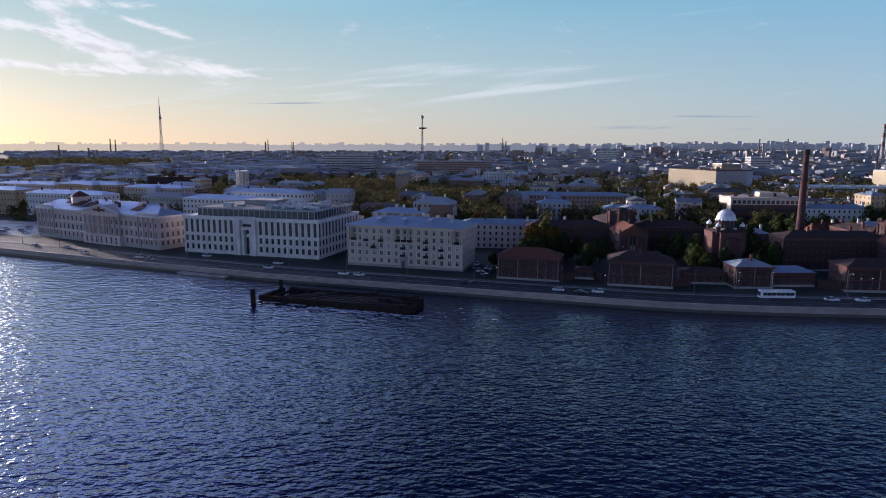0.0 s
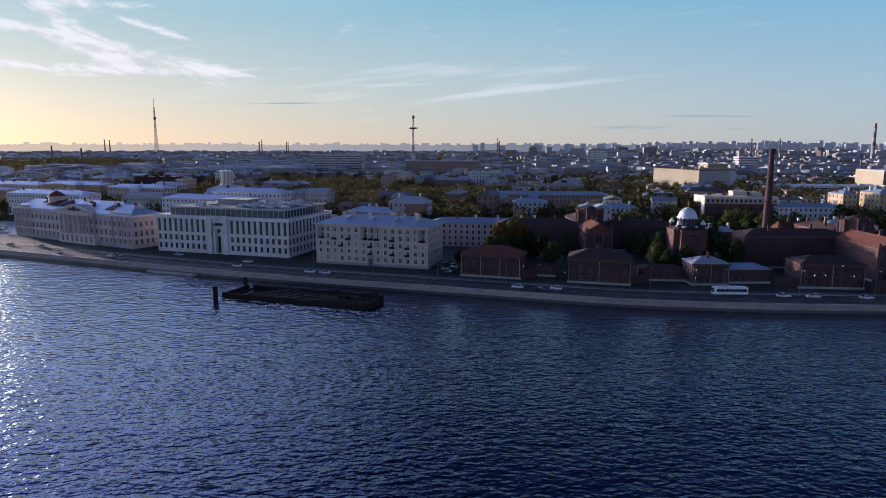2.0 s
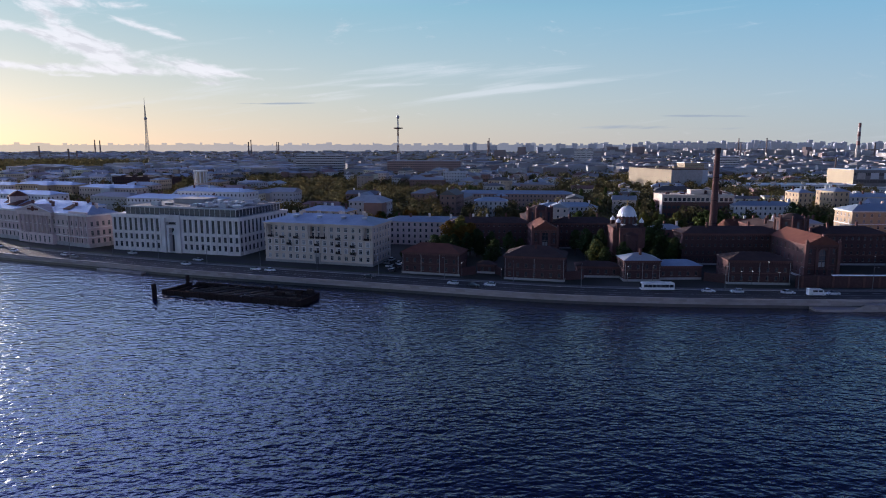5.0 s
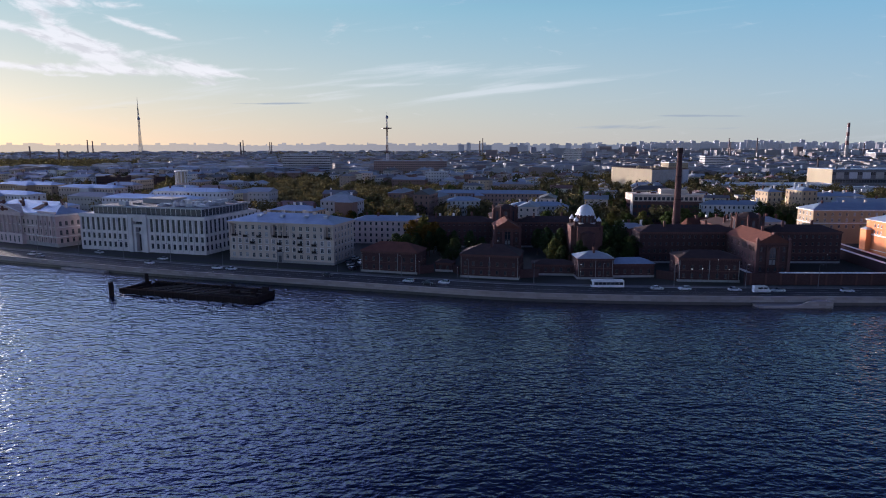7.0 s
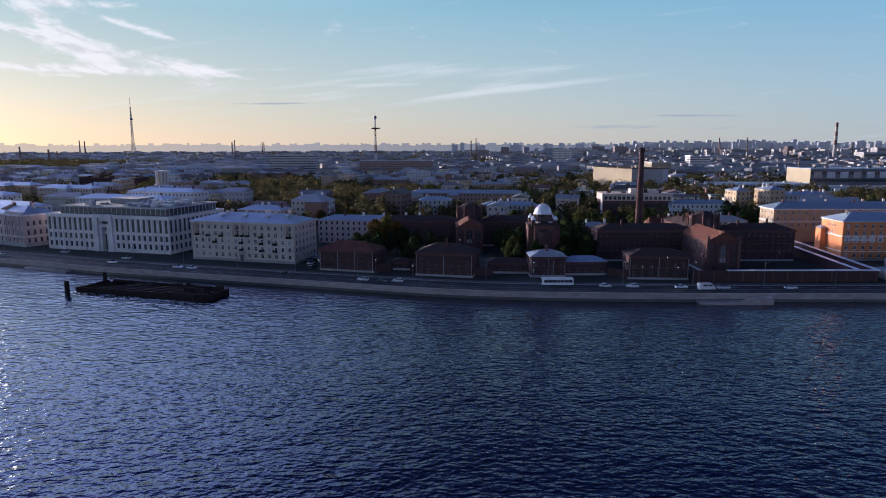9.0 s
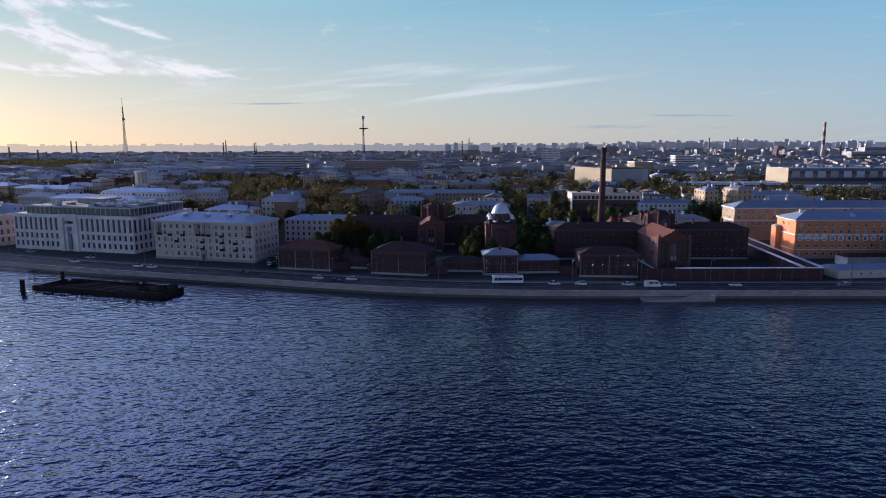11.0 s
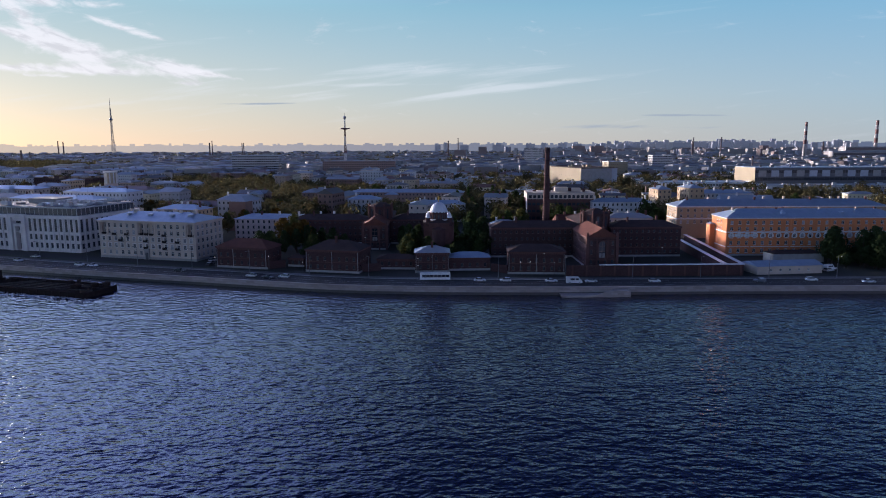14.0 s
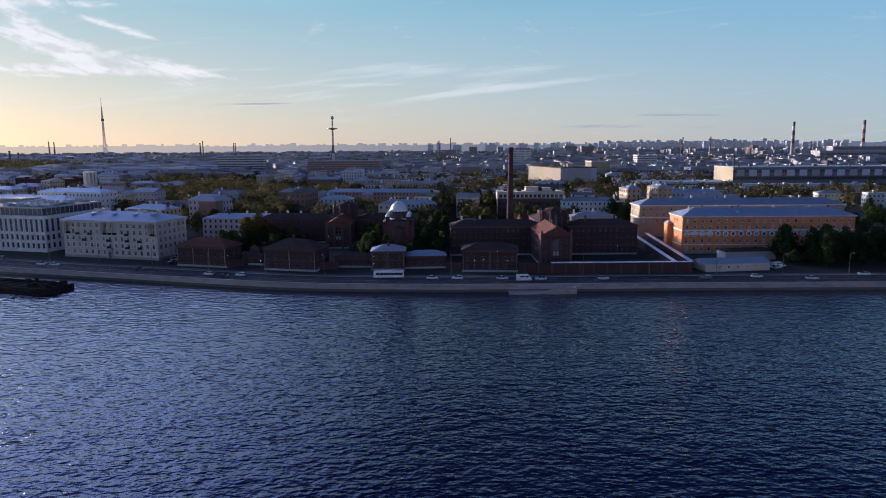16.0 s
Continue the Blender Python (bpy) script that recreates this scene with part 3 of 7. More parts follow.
# ---- water, quay, road, ground ----
QUAY = [(-5200, 2000), (-900, 560), (-600, 455), (-400, 378), (-232, 312), (-166, 286), (-125, 270.5), (-94, 258.5), (-45, 243), (5, 229), (31, 221.5), (49, 216),
        (67, 211.5), (86, 209), (105, 207.3), (125, 206.3), (144, 205.7), (179, 205.6), (221, 205.5), (263, 204.7), (400, 203), (700, 206), (1200, 230), (5200, 600)]
qx = np.concatenate([np.linspace(-5200, -920, 30), np.arange(-900, 900, 4.0), np.linspace(920, 5200, 30)])
qy = np.interp(qx, [p[0] for p in QUAY], [p[1] for p in QUAY])
for _ in range(14):
    qy[1:-1] = (qy[:-2] + 2 * qy[1:-1] + qy[2:]) / 4
slope = np.gradient(qy, qx)
nrm = np.stack([-slope, np.ones_like(slope)], 1) / np.sqrt(1 + slope ** 2)[:, None]


def quay_y(x):
    return float(np.interp(x, qx, qy))


def quay_point(x, off, z):
    """A point off metres inland of the quay's edge, near the plan's x."""
    i = float(np.interp(x, qx, np.arange(len(qx))))
    k = min(int(i), len(qx) - 2)
    a = i - k
    n = nrm[k] * (1 - a) + nrm[k + 1] * a
    y = qy[k] * (1 - a) + qy[k + 1] * a
    return (x + n[0] * off, y + n[1] * off, z)


def quay_angle(x):
    return math.degrees(math.atan(float(np.interp(x, qx, slope))))


def ribbon(s, o0, z0, o1, z1, lo=-900, hi=900):
    for i in range(len(qx) - 1):
        if qx[i] < lo or qx[i + 1] > hi:
            continue
        a, b = (qx[i], qy[i]), (qx[i + 1], qy[i + 1])
        p = lambda q, n, o, z: (q[0] + n[0] * o, q[1] + n[1] * o, z)
        s.face(p(a, nrm[i], o0, z0), p(b, nrm[i + 1], o0, z0), p(b, nrm[i + 1], o1, z1), p(a, nrm[i], o1, z1))
    return s


solid("water", Shape().face((-5200, -3500, W), (5200, -3500, W), (5200, 900, W), (-5200, 900, W)), WATER, "dark blue rippled river water", "river", kind="structure")

gs = Shape()
for i in range(len(qx) - 1):
    gs.face((qx[i], qy[i] + 0.3, G), (qx[i + 1], qy[i + 1] + 0.3, G), (qx[i + 1], 5200, G), (qx[i], 5200, G))
solid("ground", gs, EARTH, "dark earth, grass and courtyard ground of the city", "ground", kind="structure")

quay = thing("embankment_wall", "granite river embankment wall with a solid parapet", "embankment", pose(0, 0, 0), kind="structure")
part("wet_base", ribbon(ribbon(Shape(), -0.1, -2, -0.04, 2.15), -0.04, 2.15, 0.06, 2.2), GRANITE_WET, quay, "dark wet granite base")
part("wall_face", ribbon(Shape(), 0.06, 2.2, 0.12, 3.2), GRANITE, quay)
ps = ribbon(Shape(), -0.14, 3.2, -0.14, 3.42)
ribbon(ps, 0.12, 3.2, -0.14, 3.2), ribbon(ps, -0.14, 3.42, 0.05, 3.46), ribbon(ps, 0.05, 3.46, 0.05, 4.12)
ribbon(ps, 0.05, 4.12, -0.05, 4.14), ribbon(ps, -0.05, 4.14, -0.05, 4.3), ribbon(ps, -0.05, 4.3, 0.6, 4.32), ribbon(ps, 0.6, 4.32, 0.6, 4.14), ribbon(ps, 0.5, 4.14, 0.5, G)
part("parapet", ps, GRANITE, quay)

walkway = thing("pavement_river", "paved footway behind the granite parapet", "pavement", pose(0, 0, 0), kind="structure")
part("slabs", ribbon(Shape(), 0.5, G + 0.16, 3.4, G + 0.16), PAVING, walkway)
part("kerb", ribbon(ribbon(Shape(), 3.4, G + 0.165, 3.6, G + 0.165), 3.6, G + 0.165, 3.6, G), STONE_TRIM, walkway)
road = thing("road", "asphalt embankment road with worn lane lines", "road", pose(0, 0, 0), kind="structure")
part("carriageway", ribbon(Shape(), 3.6, G + 0.02, 17.0, G + 0.02), ASPHALT, road)
ls = Shape()
for off in (6.8, 10.2, 13.6):
    step = 12.0 if off != 10.2 else 4.2
    x = -300.0
    while x < 460:
        a, b = quay_point(x, off, G + 0.03), quay_point(x + 4, off, G + 0.03)
        d = Vector((b[0] - a[0], b[1] - a[1], 0)).normalized()
        n = Vector((-d.y, d.x, 0)) * 0.09
        a, b = Vector(a), Vector(b)
        ls.face(a - n, b - n, b + n, a + n)
        x += step
part("lane_lines", ls, LANE_PAINT, road, "worn white lane lines", kind="stuff")
far_walk = thing("pavement_city", "paved footway along the building fronts", "pavement", pose(0, 0, 0), kind="structure")
part("slabs", ribbon(Shape(), 17.2, G + 0.15, 20.5, G + 0.15), PAVING, far_walk)
part("kerb", ribbon(ribbon(Shape(), 17.0, G, 17.0, G + 0.155), 17.0, G + 0.155, 17.2, G + 0.155), STONE_TRIM, far_walk)
# wider verge and second carriageway before the large houses on the left
verge = thing("verge", "dark grass strip before the large houses", "verge", pose(0, 0, 0), kind="structure")
part("grass", ribbon(Shape(), 20.5, G + 0.06, 25.0, G + 0.06, -420, 0), LAWN, verge)
part("drive", ribbon(Shape(), 25.0, G + 0.05, 33.0, G + 0.05, -420, 0), ASPHALT, verge)

square = thing("city_square", "pale paved square beside the classical building", "square", pose(0, 0, 0), kind="structure")
part("paving", Shape().face((-430, 436, G + 0.03), (-257, 362, G + 0.03), (-263, 420, G + 0.03), (-430, 474, G + 0.03)), SQUARE_PAVING, square)

# landing stages on the water side
def landing(x0, x1, ramp0, ramp1, label):
    t = thing("landing_stage", label, "landing stage", pose(0, 0, 0), "landing stages")
    s = Shape()
    y0, y1 = quay_y((x0 + x1) / 2), 0
    ang = radians(quay_angle((x0 + x1) / 2))
    m = pose(x0, quay_y(x0), 0, 0, 0, math.degrees(ang))
    L = (x1 - x0) / math.cos(ang)
    part("platform", Shape().box(0, L, -4.2, 0.2, -1.5, 1.8).box(-0.2, L + 0.2, -4.4, 0.1, 1.72, 1.95), GRANITE, t, m=m)
    r0, r1 = (ramp0 - x0) / math.cos(ang), (ramp1 - x0) / math.cos(ang)
    s = Shape()
    n = 10
    for i in range(n):
        a = r0 + (r1 - r0) * 0.38 * i / n
        s.box(a, r1, -4.6 + 0.004 * i, -4.05 - 0.004 * i, 1.9 + i * 0.17, 1.9 + (i + 1) * 0.17)
    s.box(r1 - 0.5, r1, -4.6, 0.1, 1.2, 3.6)
    part("stair_wall", s, GRANITE, t, m=m)
    for i in range(8):
        part("step", Shape().box(r0 + (r1 - r0) * 0.4 + i * 0.3, r1 - 0.5, -4.0, 0.0, 1.95 + i * 0.17, 1.95 + (i + 1) * 0.17), GRANITE, t, m=m)


landing(150.6, 175.6, 162.8, 175.6, "granite landing stage with steps down to the river")
low = thing("landing_stage", "low granite landing stage beside the moored pontoon", "landing stage", pose(-128, quay_y(-128), 0, 0, 0, quay_angle(-118)), "landing stages")
part("platform", Shape().box(0, 26, -2.6, 0.3, -1.5, 1.75).box(-0.15, 26.15, -2.75, 0.3, 1.68, 1.9), GRANITE, low)

# ---- the large buildings on the embankment ----


def pediment(s, x0, x1, y0, y1, z, h):
    s.face((x0, y0, z), (x1, y0, z), ((x0 + x1) / 2, y0, z + h)).face((x1, y1, z), (x0, y1, z), ((x0 + x1) / 2, y1, z + h))
    s.face((x0, y0, z), ((x0 + x1) / 2, y0, z + h), ((x0 + x1) / 2, y1, z + h), (x0, y1, z))
    s.face((x1, y1, z), ((x0 + x1) / 2, y1, z + h), ((x0 + x1) / 2, y0, z + h), (x1, y0, z))
    s.face((x0, y1, z), (x1, y1, z), (x1, y0, z), (x0, y0, z))
    return s


def academy():
    w, d, h = 106.5, 17.0, 17.2
    b = thing("classical_building", "pinkish classical three-storey building with a columned portico", "building", pose(-253, 366, G, 0, 0, -27.6))
    bay = w / 27
    rows = {"front": [(27, 1.35, 2.2, 2.3, 0), (27, 1.35, 6.3, 2.5, 0), (27, 1.35, 11.2, 2.3, 0)],
            "right": [(5, 1.35, 2.2, 2.3, 0.5), (5, 1.35, 6.3, 2.5, 0.5), (5, 1.35, 11.2, 2.3, 0.5)], "left": [(5, 1.35, 2.2, 2.3, 0.5), (5, 1.35, 6.3, 2.5, 0.5), (5, 1.35, 11.2, 2.3, 0.5)]}
    walls_with_windows(b, "wall", w, d, h, rows, PLASTER_PINK, frame_mat=FRAME_GREY)
    part("plinth", ring(Shape(), w, d, 0, 2.0, 0.18), STONE_TRIM, b)
    part("string_course", ring(ring(Shape(), w, d, 5.2, 5.6, 0.28), w, d, 10.2, 10.45, 0.14), STONE_WHITE, b)
    part("cornice", ring(ring(Shape(), w, d, h - 0.9, h - 0.45, 0.35), w, d, h - 0.45, h, 0.7), WHITE_TRIM, b)
    # end bays and portico step forward
    for x0, x1 in ((0.0, bay * 4), (w - bay * 4, w)):
        for k in range(5):
            x = x0 + (x1 - x0) * k / 4
            x = min(max(x, 0.35), w - 0.35)
            part("pilaster", Shape().box(x - 0.42, x + 0.42, -0.75, 0.0, 2.0, h - 1.6).box(x - 0.55, x + 0.55, -0.9, 0.0, h - 1.6, h - 0.9), PLASTER_PINK, b)
        part("pavilion_cornice", Shape().box(max(x0 - 0.4, -0.9), min(x1 + 0.4, w + 0.9), -1.25, -0.72, h - 0.9, h + 0.15).box(max(x0 - 0.2, -0.4), min(x1 + 0.2, w + 0.4), -0.95, -0.02, 5.2, 5.7), STONE_WHITE, b)
        part("attic_wall", Shape().box(max(x0, 0.1), min(x1, w - 0.1), -0.3, 0.4, h, h + 1.3), PLASTER_PINK, b)
    c0, c1 = bay * 12, bay * 19.5
    for k in range(8):
        x = c0 + (c1 - c0) * k / 7
        part("column", Shape().tube([(0.75, 5.6), (0.75, 5.9), (0.6, 6.0), (0.52, 14.6), (0.72, 14.9), (0.78, 15.3)], 14, x, -1.5), PLASTER_PINK, b)
    s = Shape()
    pw = c1 - c0 + 2.4
    ops = [(u, u + 1.5, 0.9, 4.4) for u in even(pw, 7, 1.5, 1.2)]
    wall_panel(s, 0, pw, 5.6, ops, lambda u, o, z: (c0 - 1.2 + u, -2.2 + o, z), 0.35)
    s.face((c0 - 1.2, -2.2, 5.6), (c1 + 1.2, -2.2, 5.6), (c1 + 1.2, -0.02, 5.6), (c0 - 1.2, -0.02, 5.6))
    s.face((c0 - 1.2, -0.02, 0), (c0 - 1.2, -2.2, 0), (c0 - 1.2, -2.2, 5.6), (c0 - 1.2, -0.02, 5.6)).face((c1 + 1.2, -2.2, 0), (c1 + 1.2, -0.02, 0), (c1 + 1.2, -0.02, 5.6), (c1 + 1.2, -2.2, 5.6))
    part("portico_base", s, PLASTER_PINK, b)
    for u in even(pw, 7, 1.5, 1.2):
        fr, pn = window_meshes(1.5, 3.5, "cross", FRAME_PAINT)
        win = part("window", fr, FRAME_PAINT, b, m=pose(c0 - 1.2 + u + 0.75, -2.2, 0.9))
        part("pane", pn, GLASS, win)
    part("entablature", Shape().box(c0 - 1.2, c1 + 1.2, -2.2, -0.05, 15.3, 16.9).box(c0 - 1.7, c1 + 1.7, -2.7, -0.05, 16.9, 17.4), PLASTER_PINK, b)
    part("pediment", pediment(Shape(), c0 - 1.4, c1 + 1.4, -2.2, 6, 17.4, 3.4), PLASTER_PINK, b)
    mid = (c0 + c1) / 2
    for sgn in (-1, 1):
        e = mid + sgn * ((c1 - c0) / 2 + 2.0)
        part("raking_cornice", Shape().face((e, -2.85, 17.4), (mid, -2.85, 21.0), (mid, -2.85, 21.5), (e + sgn * 0.6, -2.85, 17.4)).face((e + sgn * 0.6, -2.1, 17.4), (mid, -2.1, 21.5), (mid, -2.1, 21.0), (e, -2.1, 17.4)).face((e + sgn * 0.6, -2.85, 17.4), (mid, -2.85, 21.5), (mid, -2.1, 21.5), (e + sgn * 0.6, -2.1, 17.4)).face((e, -2.1, 17.4), (mid, -2.1, 21.0), (mid, -2.85, 21.0), (e, -2.85, 17.4)), STONE_WHITE, b)
    part("tympanum_relief", Shape().tube([(1.3, 0), (1.3, 0.25)], 14).box(-5, -1.6, -0.7, 0.3, 0, 0.2).box(1.6, 5, -0.7, 0.3, 0, 0.2), METAL_RUST, b, "reddish relief in the gable", m=pose(mid, -2.25, 18.7, 90, 0, 0))
    part("roof", Shape().hip(0, w, 0, d, h, 4.2, 0.7), METAL_BLUE, b, "grey metal roof with rust patches")
    part("roof_seams", Shape().seams(0, w, 0, d, h, 4.2, 0.7, 2.6, 0.05), METAL_BLUE, b)
    # window heads on the middle floor and bracketed bays
    for i, u in enumerate(even(w, 27, 1.35, 0)):
        if not c0 - 2 < u < c1 + 1:
            part("window_head", pediment(Shape().box(u - 0.25, u + 1.6, -0.3, -0.02, 8.95, 9.15), u - 0.35, u + 1.7, -0.32, -0.02, 9.15, 0.5), PLASTER_PINK, b)
    for x0, x1 in ((c0 - 20, c0 - 9), (c0 - 8, c0 + 2), (c1 + 4, c1 + 11)):
        part("roof_patch", Shape().face((x0, 2.5, h + 1.75), (x1, 2.5, h + 1.75), (x1 - 1, 7.4, h + 4.1), (x0 + 2, 7.4, h + 4.1)).face((x0, 2.5, h + 1.65), (x0 + 2, 7.4, h + 4.0), (x1 - 1, 7.4, h + 4.0), (x1, 2.5, h + 1.65)), METAL_RUST, b)
    lx = 28.0
    lan = part("lantern", Shape().tube([(4.6, h + 2.5), (4.6, h + 6.2)], 8, lx, 9).tube([(5.1, h + 6.2), (5.1, h + 6.5)], 8, lx, 9), PLASTER_PINK, b)
    part("lantern_roof", Shape().tube([(5.3, h + 6.5), (2.6, h + 8.4), (0.2, h + 9.6)], 8, lx, 9), METAL_RUST, lan)
    part("roof_section", Shape().face((20, 0.4, h + 0.33), (38, 0.4, h + 0.33), (38, 8.4, h + 4.3), (20, 8.4, h + 4.3)).face((20, 0.4, h + 0.25), (20, 8.4, h + 4.2), (38, 8.4, h + 4.2), (38, 0.4, h + 0.25)), METAL_RUST, b, "rusted red-brown part of the roof")
    for i in range(13):
        x = 5 + i * 8.0 + (i * 7 % 4)
        chimney_stack(b, x, 5.0 + (i * 5 % 8), h + 1.6, 3.4, BRICK_TRIM if i % 3 else PLASTER_PINK, 1.7, 0.9)


def office():
    w, d, h = 74.3, 44.0, 18.4
    b = thing("office_building", "white stone office building with tall windows and glazed attic", "building", pose(-144.2, 313.6, G, 0, 0, -15.6))
    p0, p1 = 30.5, 41.5
    rows = {"front": [(23, 1.5, 2.0, 2.5, 0), (23, 1.5, 6.2, 2.5, 0), (23, 1.5, 10.4, 6.3, 0)],
            "right": [(13, 1.5, 2.0, 2.5, 0), (13, 1.5, 6.2, 2.5, 0), (13, 1.5, 10.4, 6.3, 0)], "left": [(13, 1.5, 2.0, 2.5, 0), (13, 1.5, 6.2, 2.5, 0), (13, 1.5, 10.4, 6.3, 0)]}
    inside = lambda side, u, z: side == "front" and p0 - 0.9 < u < p1 + 0.9
    walls_with_windows(b, "wall", w, d, h, rows, STONE_WHITE, frame_mat=FRAME_DARK, skip=inside, extra={"front": [(p0 + 2.2, p1 - 2.2, 0.3, 15.2, 2.2)]})
    step = w / 23
    for i in range(24):
        x = min(max(i * step, 0.3), w - 0.3)
        if not p0 - 1 < x < p1 + 1:
            part("pilaster", Shape().box(x - 0.3, x + 0.3, -0.28, 0, 0.2, 17.0), STONE_WHITE, b)
    for i in range(14):
        y = min(max(i * d / 13, 0.3), d - 0.3)
        part("pilaster", Shape().box(w, w + 0.28, y - 0.3, y + 0.3, 0.2, 17.0), STONE_WHITE, b)
    part("string_course", ring(Shape(), w, d, 9.4, 9.8, 0.2), STONE_WHITE, b)
    part("cornice", ring(ring(Shape(), w, d, 17.0, 17.6, 0.34), w, d, 17.6, 18.5, 0.55), STONE_WHITE, b)
    part("portal", Shape().box(p0, p0 + 2.2, -1.2, -0.02, 0, 17.2).box(p1 - 2.2, p1, -1.2, -0.02, 0, 17.2).box(p0, p1, -1.2, -0.02, 17.2, 18.9), STONE_WHITE, b)
    part("inner_portal", Shape().box(p0 + 2.6, p0 + 4.0, -0.5, 1.8, 0, 12.4).box(p1 - 4.0, p1 - 2.6, -0.5, 1.8, 0, 12.4).box(p0 + 2.6, p1 - 2.6, -0.5, 1.8, 12.4, 13.8), STONE_WHITE, b)
    part("portal_glass", Shape().box(p0 + 2.3, p1 - 2.3, 1.9, 2.05, 0.3, 15.1), GLASS, b)
    part("emblem", Shape().box(34.6, 37.4, 1.3, 1.85, 8.6, 8.9).tube([(0.9, 8.9), (0.75, 10.2), (0.2, 10.6)], 10, 36, 1.45), WHITE_TRIM, b)
    for k in range(10):
        part("portal_mullion", Shape().box(p0 + 4.1 + k * 0.32, p0 + 4.2 + k * 0.32, 1.78, 1.9, 0.4, 8.2), FRAME_DARK, b)
    # glazed attic storey, set back
    ax0, ax1, ay0, ay1 = 7.0, w - 3.0, 2.2, d - 2
    part("attic_glass", Shape().box(ax0, ax1, ay0, ay1, h, h + 3.6), GLASS, b, "dark glazed attic storey")
    s = Shape()
    n = 22
    for i in range(n + 1):
        x = ax0 + (ax1 - ax0) * i / n
        s.box(x - 0.09, x + 0.09, ay0 - 0.12, ay0, h, h + 3.6)
    for i in range(15):
        y = ay0 + (ay1 - ay0) * i / 14
        s.box(ax1, ax1 + 0.12, y - 0.09, y + 0.09, h, h + 3.6)
    part("attic_mullions", s, FRAME_PAINT, b)
    part("attic_roof", Shape().box(ax0 - 0.8, ax1 + 0.8, ay0 - 0.8, ay1 + 0.8, h + 3.6, h + 4.1), ROOF_FELT, b, "grey felt roof")
    part("roof_edge", Shape().box(ax0 - 1.0, ax1 + 1.0, ay0 - 1.0, ay0 - 0.8, h + 3.5, h + 4.25).box(ax1 + 0.8, ax1 + 1.0, ay0 - 0.8, ay1 + 1, h + 3.5, h + 4.25).box(ax0 - 1.0, ax0 - 0.8, ay0 - 0.8, ay1 + 1, h + 3.5, h + 4.25), METAL_PALE, b)
    rnd = random.Random(3)
    for i in range(46):
        x, y = rnd.uniform(ax0 + 3, ax1 - 5), rnd.uniform(ay0 + 3, ay1 - 5)
        if 17 < x < 40 and y > 14:
            continue
        a, c, e = rnd.uniform(1.5, 5), rnd.uniform(1.5, 4), rnd.uniform(0.6, 1.9)
        part("roof_unit", Shape().box(x, x + a, y, y + c, h + 4.1, h + 4.1 + e).box(x + 0.2, x + a - 0.2, y + 0.2, y + c - 0.2, h + 4.1 + e, h + 4.3 + e), METAL_PALE if i % 3 else CONCRETE, b)
    part("roof_plant_room", Shape().box(22, 40, 20, 32, h + 4.1, h + 6.4).box(21.7, 40.3, 19.7, 32.3, h + 6.4, h + 6.65), CONCRETE, b)
    for k in range(7):
        part("duct", Shape().box(44 + k * 3.4, 45 + k * 3.4, 8, 30, h + 4.3, h + 5.1).box(43.8 + k * 3.4, 45.2 + k * 3.4, 17, 19, h + 4.1, h + 5.9), METAL_PALE, b)
    part("mast", Shape().tube([(0.08, h + 4.1), (0.05, h + 13)], 6, 62, 20), TOWER_STEEL, b)


